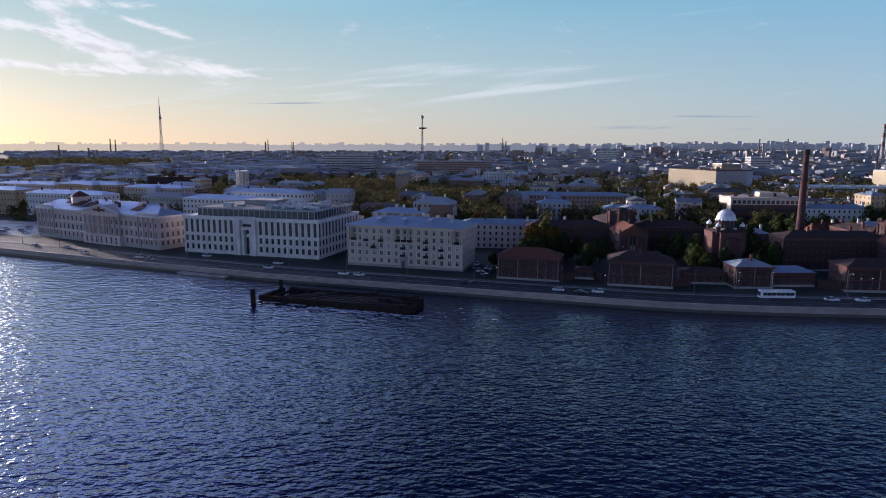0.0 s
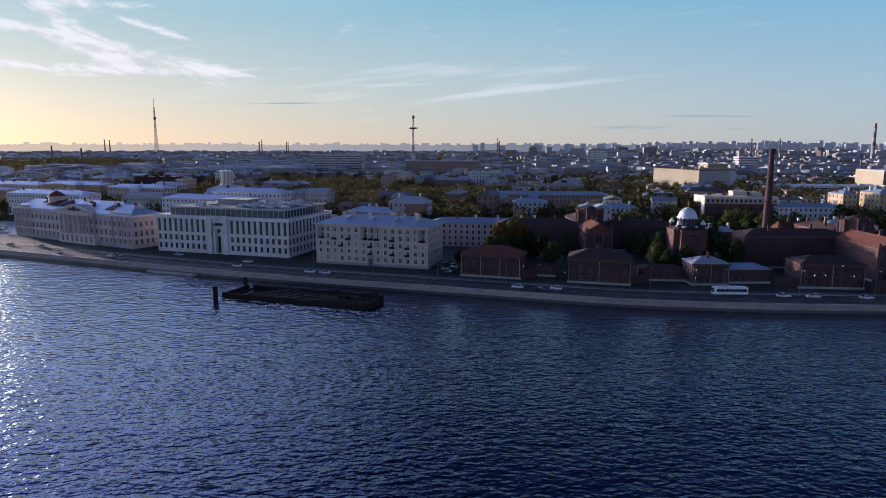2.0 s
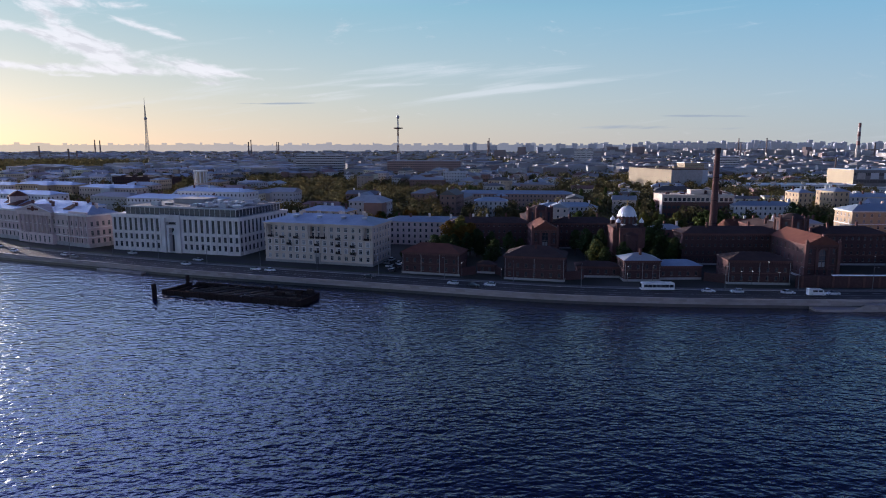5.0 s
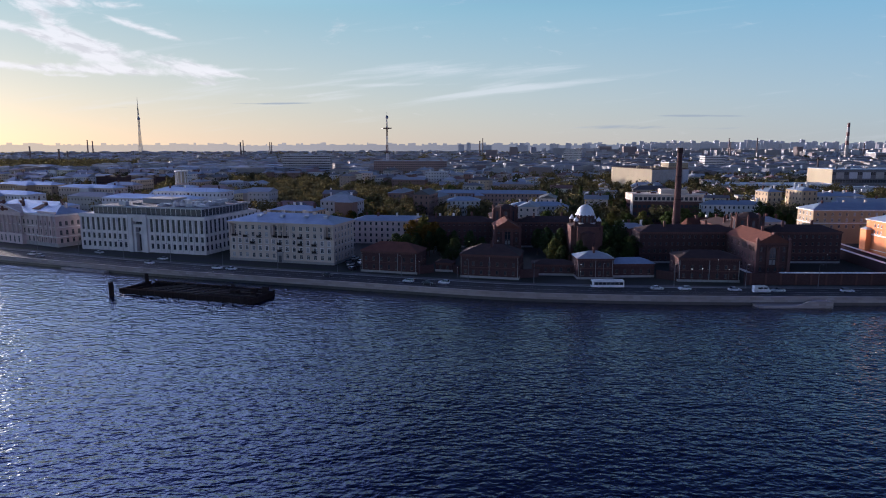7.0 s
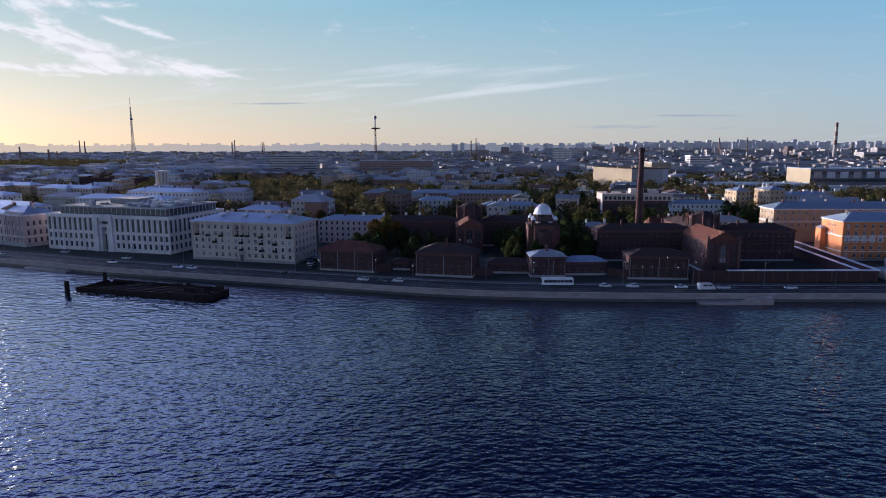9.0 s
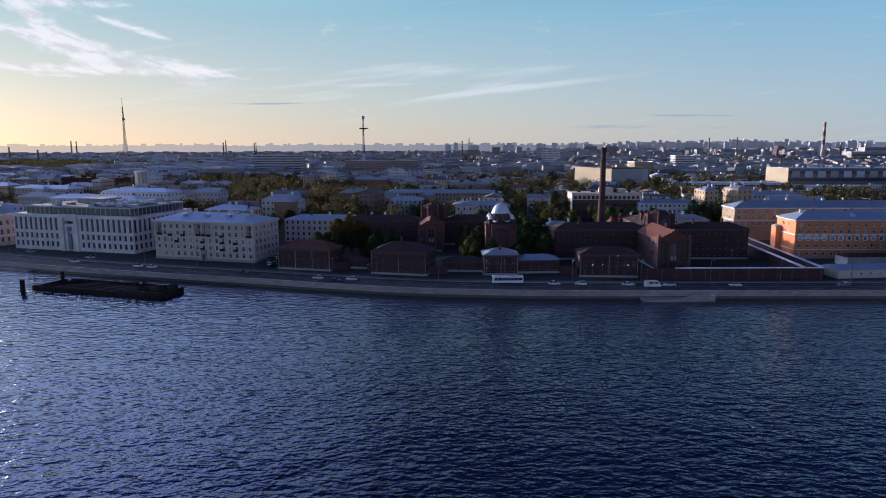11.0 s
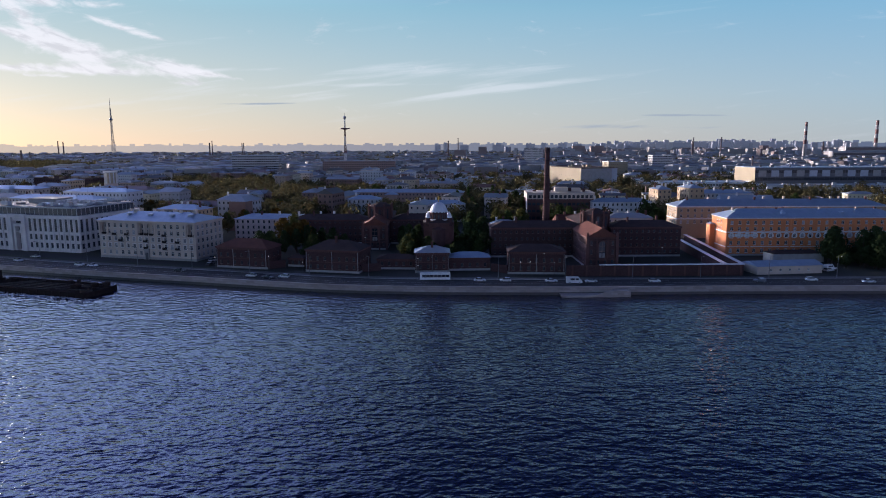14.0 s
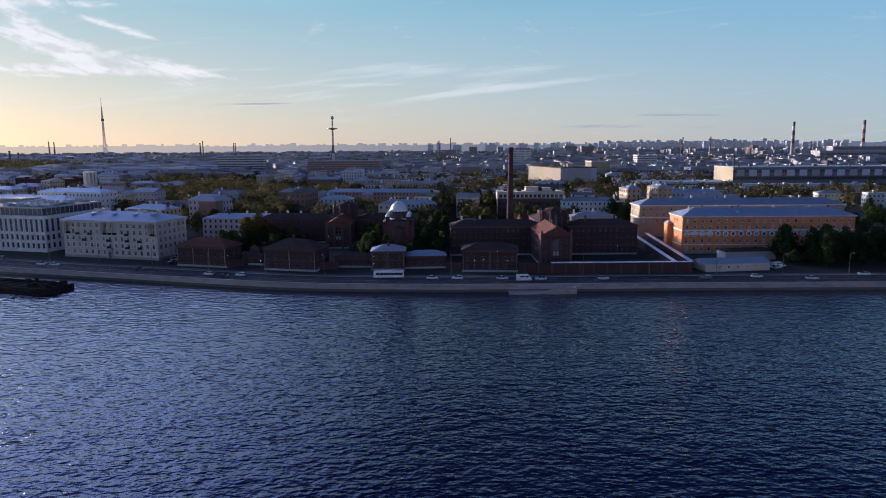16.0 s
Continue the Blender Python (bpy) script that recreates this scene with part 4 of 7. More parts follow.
def flats():
    w, d, h = 53.2, 21.5, 18.2
    b = thing("apartment_house", "beige five-storey apartment house with columned loggias and balconies", "apartment house", pose(-56.9, 281.9, G, 0, 0, -15.6))
    fl, bay = 3.25, w / 15.6
    sills = [1.9, 5.15, 8.4, 11.6, 14.7]
    rows = {"front": [(15, 1.45, z, 2.0, 0.6) for z in sills], "right": [(6, 1.45, z, 2.0, 0.6) for z in sills], "left": [(6, 1.45, z, 2.0, 0.6) for z in sills]}
    logg = [(0.9, 4.6), (22.2, 31.0), (w - 4.6, w - 0.9)]
    skip = lambda side, u, z: side == "front" and z > 11 and any(a - 0.7 < u < c + 0.7 for a, c in logg)
    walls_with_windows(b, "wall", w, d, h, rows, PLASTER_BEIGE, skip=skip, extra={"front": [(a, c, 11.3, 17.0, 1.7) for a, c in logg]})
    part("plinth", ring(Shape(), w, d, 0, 1.1, 0.14), STONE_TRIM, b)
    part("string_course", ring(ring(Shape(), w, d, 10.7, 11.1, 0.28), w, d, 4.4, 4.6, 0.12), PLASTER_BEIGE, b)
    part("cornice", ring(ring(Shape(), w, d, h - 1.1, h - 0.5, 0.3), w, d, h - 0.5, h, 0.75), PLASTER_BEIGE, b)
    for a, c in logg:
        n = 2 if c - a < 5 else 4
        for k in range(n):
            x = a + 0.45 + (c - a - 0.9) * k / (n - 1)
            part("column", Shape().tube([(0.42, 11.3), (0.36, 11.6), (0.30, 16.3), (0.42, 16.7), (0.45, 17.0)], 12, x, 0.35), PLASTER_BEIGE, b)
        part("balustrade", Shape().box(a + 0.1, c - 0.1, 0.02, 0.2, 11.3, 12.3), IRON, b)
        k = 1 if c - a < 5 else 3
        for i in range(k):
            for z in (11.6, 14.4):
                fr, pn = window_meshes(1.25, 2.2, "cross", FRAME_PAINT)
                win = part("window", fr, FRAME_PAINT, b, m=pose(a + (c - a) * (i + 0.5) / k, 1.48, z))
                part("pane", pn, GLASS, win)
    # small balconies with iron rails
    centres = [x + 0.625 for x in even(w, 15, 1.25, 0.6)]
    for i, z in ((3, 8.2), (7, 8.2), (10, 8.2), (12, 8.2), (12, 5.0), (10, 5.0), (7, 5.0), (2, 11.2), (4, 11.2), (10, 11.2)):
        x = centres[i]
        bl = part("balcony", Shape().box(x - 1.2, x + 1.2, -1.05, -0.02, z - 0.25, z), STONE_TRIM, b)
        s = Shape().box(x - 1.2, x + 1.2, -1.05, -0.98, z + 0.9, z + 1.0).box(x - 1.2, x - 1.13, -1.05, 0, z + 0.9, z + 1.0).box(x + 1.13, x + 1.2, -1.05, 0, z + 0.9, z + 1.0)
        for k in range(13):
            q = x - 1.18 + k * 0.195
            s.box(q - 0.02, q + 0.02, -1.03, -0.99, z, z + 0.9)
        part("rail", s.box(x - 1.16, x + 1.16, -1.02, -1.0, z, z + 0.85), IRON, bl, "black iron rail")
    for i, x in enumerate(centres):
        for z in (5.15, 8.4):
            part("surround", Shape().box(x - 0.95, x - 0.74, -0.1, -0.02, z - 0.15, z + 2.15).box(x + 0.74, x + 0.95, -0.1, -0.02, z - 0.15, z + 2.15).box(x - 1.05, x + 1.05, -0.22, -0.02, z + 2.15, z + 2.4), STONE_WHITE, b)
    for x in (0.35, 5.2, 21.6, 31.6, w - 5.2, w - 0.35):
        part("pilaster", Shape().box(x - 0.3, x + 0.3, -0.22, -0.02, 11.1, h - 1.1), PLASTER_BEIGE, b)
    part("entrance", Shape().box(25.2, 27.9, -0.5, -0.02, 0, 4.3).box(24.8, 28.3, -0.8, -0.02, 4.3, 4.8), STONE_TRIM, b)
    part("door", Shape().box(25.8, 27.3, -0.56, -0.5, 0.1, 3.2), FRAME_DARK, b)
    part("roof", Shape().hip(0, w, 0, d, h, 3.4, 0.9), METAL_BLUE, b, "blue-grey sheet metal roof")
    part("roof_seams", Shape().seams(0, w, 0, d, h, 3.4, 0.9, 2.4, 0.05), METAL_BLUE, b)
    for x, y in ((8, 13), (14, 9), (20, 15), (27, 12), (33, 14), (39, 10), (45, 12), (11, 17), (30, 17), (42, 17)):
        chimney_stack(b, x, y, h + 1.6, 2.4, PLASTER_BEIGE, 1.5, 0.7)
    for x in (12, 24, 36, 46):
        part("roof_hatch", Shape().box(x, x + 1.6, 5.2, 7.2, h + 1.5, h + 2.7).box(x - 0.15, x + 1.75, 5.0, 7.4, h + 2.7, h + 2.85), METAL_PALE, b)
    return b


academy(), office(), flats()


# ---- brick buildings of the walled quarter ----
FRAME_BROWN = material("window_frame_brown", (0.16, 0.11, 0.09), 0.7)


def brick_block(x, y, ang, w, d, h, rows, roof_h=2.6, roof=None, gable=False, label="dark red brick house with a low hipped roof", wall=None, pipes=0, stacks=0, sides=("front", "right", "left"), name="brick_house", ww=1.1, hh=1.7, bays=None, floor=3.4, first=1.6):
    b = thing(name, label, "brick building", pose(x, y, G, 0, 0, ang), "brick buildings")
    nb, ns = bays or max(2, int(w / 3.1)), max(2, int(d / 3.4))
    r = {"front": [(nb, ww, first + k * floor, hh, 0.5) for k in range(rows)], "right": [(ns, ww, first + k * floor, hh, 0.6) for k in range(rows)]}
    r["left"] = r["right"]
    walls_with_windows(b, "wall", w, d, h, r, wall or BRICK, sides=sides, style="plain", frame_mat=FRAME_BROWN)
    part("plinth", ring(Shape(), w, d, 0, 0.9, 0.12), STONE_TRIM, b)
    cor = ring(ring(Shape(), w, d, h - 0.7, h - 0.35, 0.18), w, d, h - 0.35, h, 0.38)
    n = int(w / 0.9)
    for i in range(n):
        cor.box(i * 0.9 + 0.2, i * 0.9 + 0.6, -0.3, 0, h - 1.1, h - 0.7)
    part("cornice", cor, BRICK_TRIM, b)
    if rows > 1:
        part("string_course", ring(Shape(), w, d, first + floor - 0.75, first + floor - 0.5, 0.1), BRICK_TRIM, b)
    part("roof", Shape().hip(0, w, 0, d, h, roof_h, 0.5, gable), roof or METAL_DARK, b)
    for i in range(pipes):
        px = 0.4 + (w - 0.8) * i / max(1, pipes - 1)
        part("downpipe", Shape().box(px - 0.08, px + 0.08, -0.3, -0.14, 0.4, h - 0.8), STONE_TRIM, b)
    for i in range(stacks):
        chimney_stack(b, w * (i + 0.6) / (stacks + 0.2), d * (0.35 + 0.3 * (i % 2)), h + roof_h * 0.4, roof_h * 0.6 + 1.6)
    return b


brick_block(8.3, 254.0, -15.6, 24.6, 12.5, 9.2, 2, 3.2, METAL_RUST, pipes=4, label="dark red brick two-storey house with red-brown roof")
brick_block(49.8, 242.2, -13, 23.6, 15.0, 9.6, 2, 3.4, METAL_DARK, pipes=3, stacks=1, label="dark red brick two-storey house with white plinth")
brick_block(39.6, 254.3, -13, 7.2, 5.0, 3.9, 1, 1.2, METAL_DARK, label="small one-storey brick gatehouse with pale window surrounds", bays=2, first=1.0)
brick_block(79.6, 246.5, -4, 16.5, 8.0, 4.6, 1, 1.6, METAL_DARK, label="low brick outbuilding with a dark roof")
brick_block(96.2, 238.4, 0.5, 14.2, 11.0, 8.4, 2, 2.3, METAL_PALE, pipes=3, label="brick gate pavilion with a pale metal roof", stacks=1)
brick_block(110.6, 242.0, 2.5, 17.3, 9.0, 5.6, 1, 1.9, METAL_BLUE, label="brick annex with a blue-grey metal roof")
brick_block(134.6, 234.4, -4, 23.2, 13.0, 9.4, 2, 2.4, METAL_DARK, pipes=3, label="dark red brick two-storey house with pale window heads")


def octagon_tower(x, y, r, z, top, label):
    t = thing("brick_tower", label, "tower", pose(x, y, G), "brick towers")
    part("wall", Shape().tube([(r, z - G - 8), (r, top - G - 1.6), (r + 0.4, top - G - 1.5), (r + 0.4, top - G - 0.7)], 8, turn=0.5), BRICK, t)
    turret = Shape().tube([(0.5, z - G - 6), (0.5, top - G), (0.6, top - G + 0.1), (0.05, top - G + 0.9)], 6).mesh("turret")
    for i in range(8):
        a = 2 * math.pi * (i + 0.5) / 8
        part("turret", turret, BRICK_TRIM, t, m=pose((r + 0.2) * math.cos(a), (r + 0.2) * math.sin(a), 0))
    part("roof", Shape().tube([(r + 0.3, top - G - 0.7), (r * 0.3, top - G + 1.2), (0.1, top - G + 1.4)], 8, turn=0.5), METAL_DARK, t)
    pane = Shape().box(-0.1, 0.1, -0.55, 0.55, z - G + 0.2, top - G - 2.2).mesh("window")
    c = r * math.cos(math.pi / 8)
    for i in range(8):
        a = 2 * math.pi * i / 8
        part("window", pane, GLASS, t, m=pose(c * math.cos(a), c * math.sin(a), 0, 0, 0, 45 * i))


def arch_panel(x, r, z0, z1, y):
    """A thin round-headed panel standing before a wall."""
    pts = [(x - r, z0), (x + r, z0)] + [(x + r * math.cos(math.pi * k / 12), z1 + r * math.sin(math.pi * k / 12)) for k in range(13)]
    s = Shape().face(*[(a, y, z) for a, z in pts]).face(*[(a, y + 0.04, z) for a, z in reversed(pts)])
    for k in range(len(pts)):
        (a, z), (c, q) = pts[k], pts[(k + 1) % len(pts)]
        s.face((c, y, q), (a, y, z), (a, y + 0.04, z), (c, y + 0.04, q))
    return s


def cross_block(cx, cy, front_x0, front_x1, front_y, arm_l, arm_r, arm_w, eave, tower_top, lbl):
    """A cross-shaped brick block: side arms, a front arm with a gable, an octagon in the middle."""
    h = eave - G
    brick_block(arm_l, cy - arm_w / 2, 0, cx - 6 - arm_l, arm_w, h, 4, 2.6, METAL_DARK, label=lbl + ", long side wing", floor=3.2, first=1.8, ww=0.9, hh=1.3, stacks=2, bays=int((cx - 6 - arm_l) / 2.6), name="brick_wing")
    brick_block(cx + 6, cy - arm_w / 2, 0, arm_r - cx - 6, arm_w, h, 4, 2.6, METAL_DARK, label=lbl + ", long side wing", floor=3.2, first=1.8, ww=0.9, hh=1.3, stacks=2, bays=int((arm_r - cx - 6) / 2.6), name="brick_wing")
    w = front_x1 - front_x0
    f = brick_block(front_x0, front_y, 0, w, cy - arm_w / 2 - front_y - 0.3, h - 0.6, 3, 3.8, METAL_RUST, gable=True, label=lbl + ", gabled front wing with red-brown roof", floor=4.0, first=2.0, ww=1.0, hh=2.2, name="brick_wing", stacks=1)
    part("gable", Shape().face((0, -0.02, h - 0.6), (w, -0.02, h - 0.6), (w / 2, -0.02, h + 2.9)).face((w, 0.35, h - 0.6), (0, 0.35, h - 0.6), (w / 2, 0.35, h + 2.9)), BRICK, f)
    for sgn in (-1, 1):
        for k in range(5):
            x, z = w / 2 + sgn * (w / 2 + 0.2) * (1 - k / 5), h - 0.9 + 3.9 * k / 5
            part("gable_step", Shape().box(min(x, x - sgn * w / 10), max(x, x - sgn * w / 10), -0.25, 0.4, z - 0.3, z + 0.65), BRICK_TRIM, f)
        x = w / 2 + sgn * (w / 2 - 0.2)
        part("corner_buttress", Shape().box(x - 0.6, x + 0.6, -0.7, 0.3, 0, h - 0.4).box(x - 0.45, x + 0.45, -0.55, 0.2, h - 0.4, h + 0.6).tube([(0.7, h + 0.6), (0.7, h + 0.85), (0.05, h + 1.7)], 4, x, -0.18, 0.5), BRICK_TRIM, f)
        part("buttress", Shape().box(w / 2 + sgn * 2.3 - 0.35, w / 2 + sgn * 2.3 + 0.35, -0.45, -0.02, 0, h - 1.5), BRICK_TRIM, f)
    part("gable_finial", Shape().box(w / 2 - 0.5, w / 2 + 0.5, -0.4, 0.5, h + 2.4, h + 3.5).box(w / 2 - 0.6, w / 2 + 0.6, -0.5, 0.6, h + 3.5, h + 3.75), BRICK_TRIM, f)
    win = part("arched_window", arch_panel(w / 2, 1.35, 4.6, 10.4, -0.05), GLASS, f)
    part("window_bars", Shape().box(w / 2 - 0.08, w / 2 + 0.08, -0.12, -0.06, 4.6, 11.6).box(w / 2 - 1.3, w / 2 + 1.3, -0.12, -0.06, 7.2, 7.4).box(w / 2 - 1.3, w / 2 + 1.3, -0.12, -0.06, 9.4, 9.55), FRAME_BROWN, win)
    part("lower_panel", Shape().box(w / 2 - 1.2, w / 2 - 0.2, -0.11, -0.06, 4.7, 6.6).box(w / 2 + 0.2, w / 2 + 1.2, -0.11, -0.06, 4.7, 6.6), FRAME_GREY, win, "grey boarded lower panes")
    s = Shape()
    for k in range(10):
        a0, a1 = math.pi * k / 10, math.pi * (k + 1) / 10
        s.beam((w / 2 - 1.65 * math.cos(a0), -0.2, 10.4 + 1.65 * math.sin(a0)), (w / 2 - 1.65 * math.cos(a1), -0.2, 10.4 + 1.65 * math.sin(a1)), 0.5)
    part("arch_surround", s.box(w / 2 - 1.9, w / 2 - 1.4, -0.4, -0.02, 4.2, 10.4).box(w / 2 + 1.4, w / 2 + 1.9, -0.4, -0.02, 4.2, 10.4), BRICK_TRIM, f)
    for z in (3.6, h - 2.2):
        part("string_course", Shape().box(0, w, -0.3, -0.02, z, z + 0.35), BRICK_TRIM, f)
    octagon_tower(cx, cy, 6.4, eave, tower_top, lbl + ", eight-sided central tower with turrets")
    brick_block(cx - 6, cy + arm_w / 2 + 0.4, 0, 12, 32, h, 4, 2.6, METAL_DARK, label=lbl + ", rear wing", floor=3.2, first=1.8, ww=0.9, hh=1.3, sides=("left", "right"), name="brick_wing", bays=4, stacks=2)


cross_block(74.5, 326, 67.5, 80.0, 299, 27.0, 114.0, 13, 16.6, 24.2, "dark red brick cross-shaped block")
cross_block(181.5, 281, 169.6, 182.8, 245.5, 131.0, 221.0, 13, 17.6, 24.6, "dark red brick cross-shaped block")


def church():
    c = thing("brick_church", "red brick church with a white ribbed dome", "church", pose(106.2, 275, G + 6.9) @ Matrix.Diagonal((0.78, 0.78, 0.8, 1)))
    part("wall", Shape().box(-9, 9, -6, 6, -7.75, 12.5).box(-6, 6, -9.5, 9.5, -7.75, 12.5), BRICK_TRIM, c)
    part("cornice", Shape().box(-9.3, 9.3, -6.3, 6.3, 12.5, 13).box(-6.3, 6.3, -9.8, 9.8, 12.5, 13), BRICK_TRIM, c)
    part("roof", Shape().hip(-9, 9, -6, 6, 13, 2.2, 0.3).hip(-6, 6, -9.5, 9.5, 13, 2.2, 0.3), METAL_DARK, c)
    part("drum", Shape().tube([(4.9, 12.8), (4.9, 18.0), (5.3, 18.2), (5.3, 18.8)], 16), BRICK, c)
    for i in range(12):
        a = 2 * math.pi * (i + 0.5) / 12
        part("half_column", Shape().tube([(0.32, 14.5), (0.32, 18.0)], 6, 4.95 * math.cos(a), 4.95 * math.sin(a)), BRICK_TRIM, c)
    for i in range(12):
        a = 2 * math.pi * i / 12
        part("window", Shape().beam((4.85 * math.cos(a), 4.85 * math.sin(a), 15), (4.85 * math.cos(a), 4.85 * math.sin(a), 17.4), 0.9), GLASS, c)
    prof = [(5.0 * math.cos(t * math.pi / 2 / 9), 18.8 + 5.6 * math.sin(t * math.pi / 2 / 9)) for t in range(9)] + [(0.5, 24.5)]
    dome = part("dome", Shape().tube(prof, 24), DOME_METAL, c, "white metal dome with ribs")
    for i in range(12):
        a = 2 * math.pi * i / 12
        s = Shape()
        for k in range(8):
            p, q = prof[k], prof[k + 1]
            s.beam((p[0] * math.cos(a), p[0] * math.sin(a), p[1]), (q[0] * math.cos(a), q[0] * math.sin(a), q[1]), 0.14)
        part("rib", s, DOME_METAL, dome)
    s = Shape()
    for i in range(16):
        a = 2 * math.pi * i / 16
        s.tube([(0.5, 18.5), (0.4, 19.2), (0.05, 19.5)], 8, 5.1 * math.cos(a), 5.1 * math.sin(a))
    part("scallops", s, DOME_METAL, dome)
    part("cross", Shape().box(-0.07, 0.07, -0.07, 0.07, 24.4, 28.0).box(-0.7, 0.7, -0.06, 0.06, 26.6, 26.8).tube([(0.3, 24.4), (0.35, 24.8), (0.1, 25.1)], 10), GOLD, dome, "gilded cross")
    part("white_ledge", Shape().tube([(6.0, 13.9), (6.0, 14.3), (5.1, 14.6), (4.7, 14.6)], 20), WHITE_TRIM, c, "white ledge round the drum")
    for x, y in ((-6.4, -6.4), (6.4, -6.4), (-6.4, 6.4), (6.4, 6.4)):
        t = part("corner_turret", Shape().tube([(1.3, 11), (1.3, 15.2), (1.5, 15.4), (1.5, 15.8)], 8, x, y), BRICK, c)
        part("small_dome", Shape().tube([(1.35, 15.8), (1.45, 16.3), (1.05, 17.1), (0.4, 17.6), (0.1, 18.4)], 14, x, y), DOME_METAL, t, "small white metal dome")
    part("apse", Shape().tube([(4, -7.75), (4, 9), (4.3, 9.1), (4.3, 9.5), (0.2, 11.2)], 14, 0, -9), BRICK, c)


church()

stack = thing("brick_chimney", "tall round tapered red brick factory chimney", "chimney", pose(166.3, 330, G))
part("shaft", Shape().tube([(2.35, 0), (2.1, 8), (1.25, 49.0)], 20), BRICK, stack)
for z, r in ((12, 2.06), (24, 1.8), (36, 1.55), (44, 1.38)):
    part("iron_band", Shape().tube([(r, z), (r, z + 0.35)], 20), IRON, stack)
part("head", Shape().tube([(1.25, 48.4), (1.5, 49.0), (1.5, 50.6), (1.4, 51.3), (0.9, 51.3), (0.85, 48)], 20, cap=False), METAL_DARK, stack, "soot-dark flared chimney head")
s = Shape()
for z in range(2, 50):
    s.box(-0.25, 0.25, -2.36 + z * 0.0215, -2.28 + z * 0.0215, z, z + 0.06)
part("ladder", s, IRON, stack)

# walls of the quarter
fence = thing("brick_perimeter_wall", "brick perimeter wall with a white metal coping", "wall", pose(0, 0, 0))
part("wall", Shape().box(157.6, 229.3, 228.4, 229.0, G, G + 4.6), BRICK, fence)
s = Shape()
for i in range(13):
    x = 160 + i * 5.7
    s.box(x - 0.35, x + 0.35, 228.2, 228.4, G, G + 4.6)
part("piers", s, BRICK_TRIM, fence)
part("coping", Shape().box(171, 229.6, 227.9, 229.5, G + 4.6, G + 4.85), DOME_METAL, fence, "white metal coping")
inner = thing("courtyard_wall", "long pale wall with a white metal coping running inland", "wall", pose(229.3, 229.2, G, 0, 0, 0), "courtyard walls")
part("wall", Shape().face((0, 0, 0), (0.6, 0, 0), (0.6, 0, 4.6), (0, 0, 4.6)).face((0, 0, 4.6), (10, 88, 4.6), (10, 88, 0), (0, 0, 0)).face((0.6, 0, 0), (10.6, 88, 0), (10.6, 88, 4.6), (0.6, 0, 4.6)).face((10, 88, 0), (10, 88, 4.6), (10.6, 88, 4.6), (10.6, 88, 0)), BRICK, inner)
part("coping", Shape().face((-0.8, 0.4, 4.66), (1.4, 0.4, 4.66), (11.4, 88, 4.66), (9.2, 88, 4.66)).face((-0.8, 0.4, 4.62), (9.2, 88, 4.62), (11.4, 88, 4.62), (1.4, 0.4, 4.62)), DOME_METAL, inner)
copy_thing(inner, pose(222.5, 230.5, G, 0, 0, 0.6))
for x, y, ang, length in ((73.2, 240.5, 14, 8.5), (128, 240.5, -38, 8.0), (32.3, 247.6, 35, 8.0), (46.9, 253.2, -70, 6.0)):
    solid("street_wall", Shape().box(0, length, 0, 0.5, 0, 3.2).box(-0.1, length + 0.1, -0.1, 0.6, 3.2, 3.4), BRICK, "low dark brick boundary wall between the houses", "wall", pose(x, y, G, 0, 0, ang), "boundary walls")


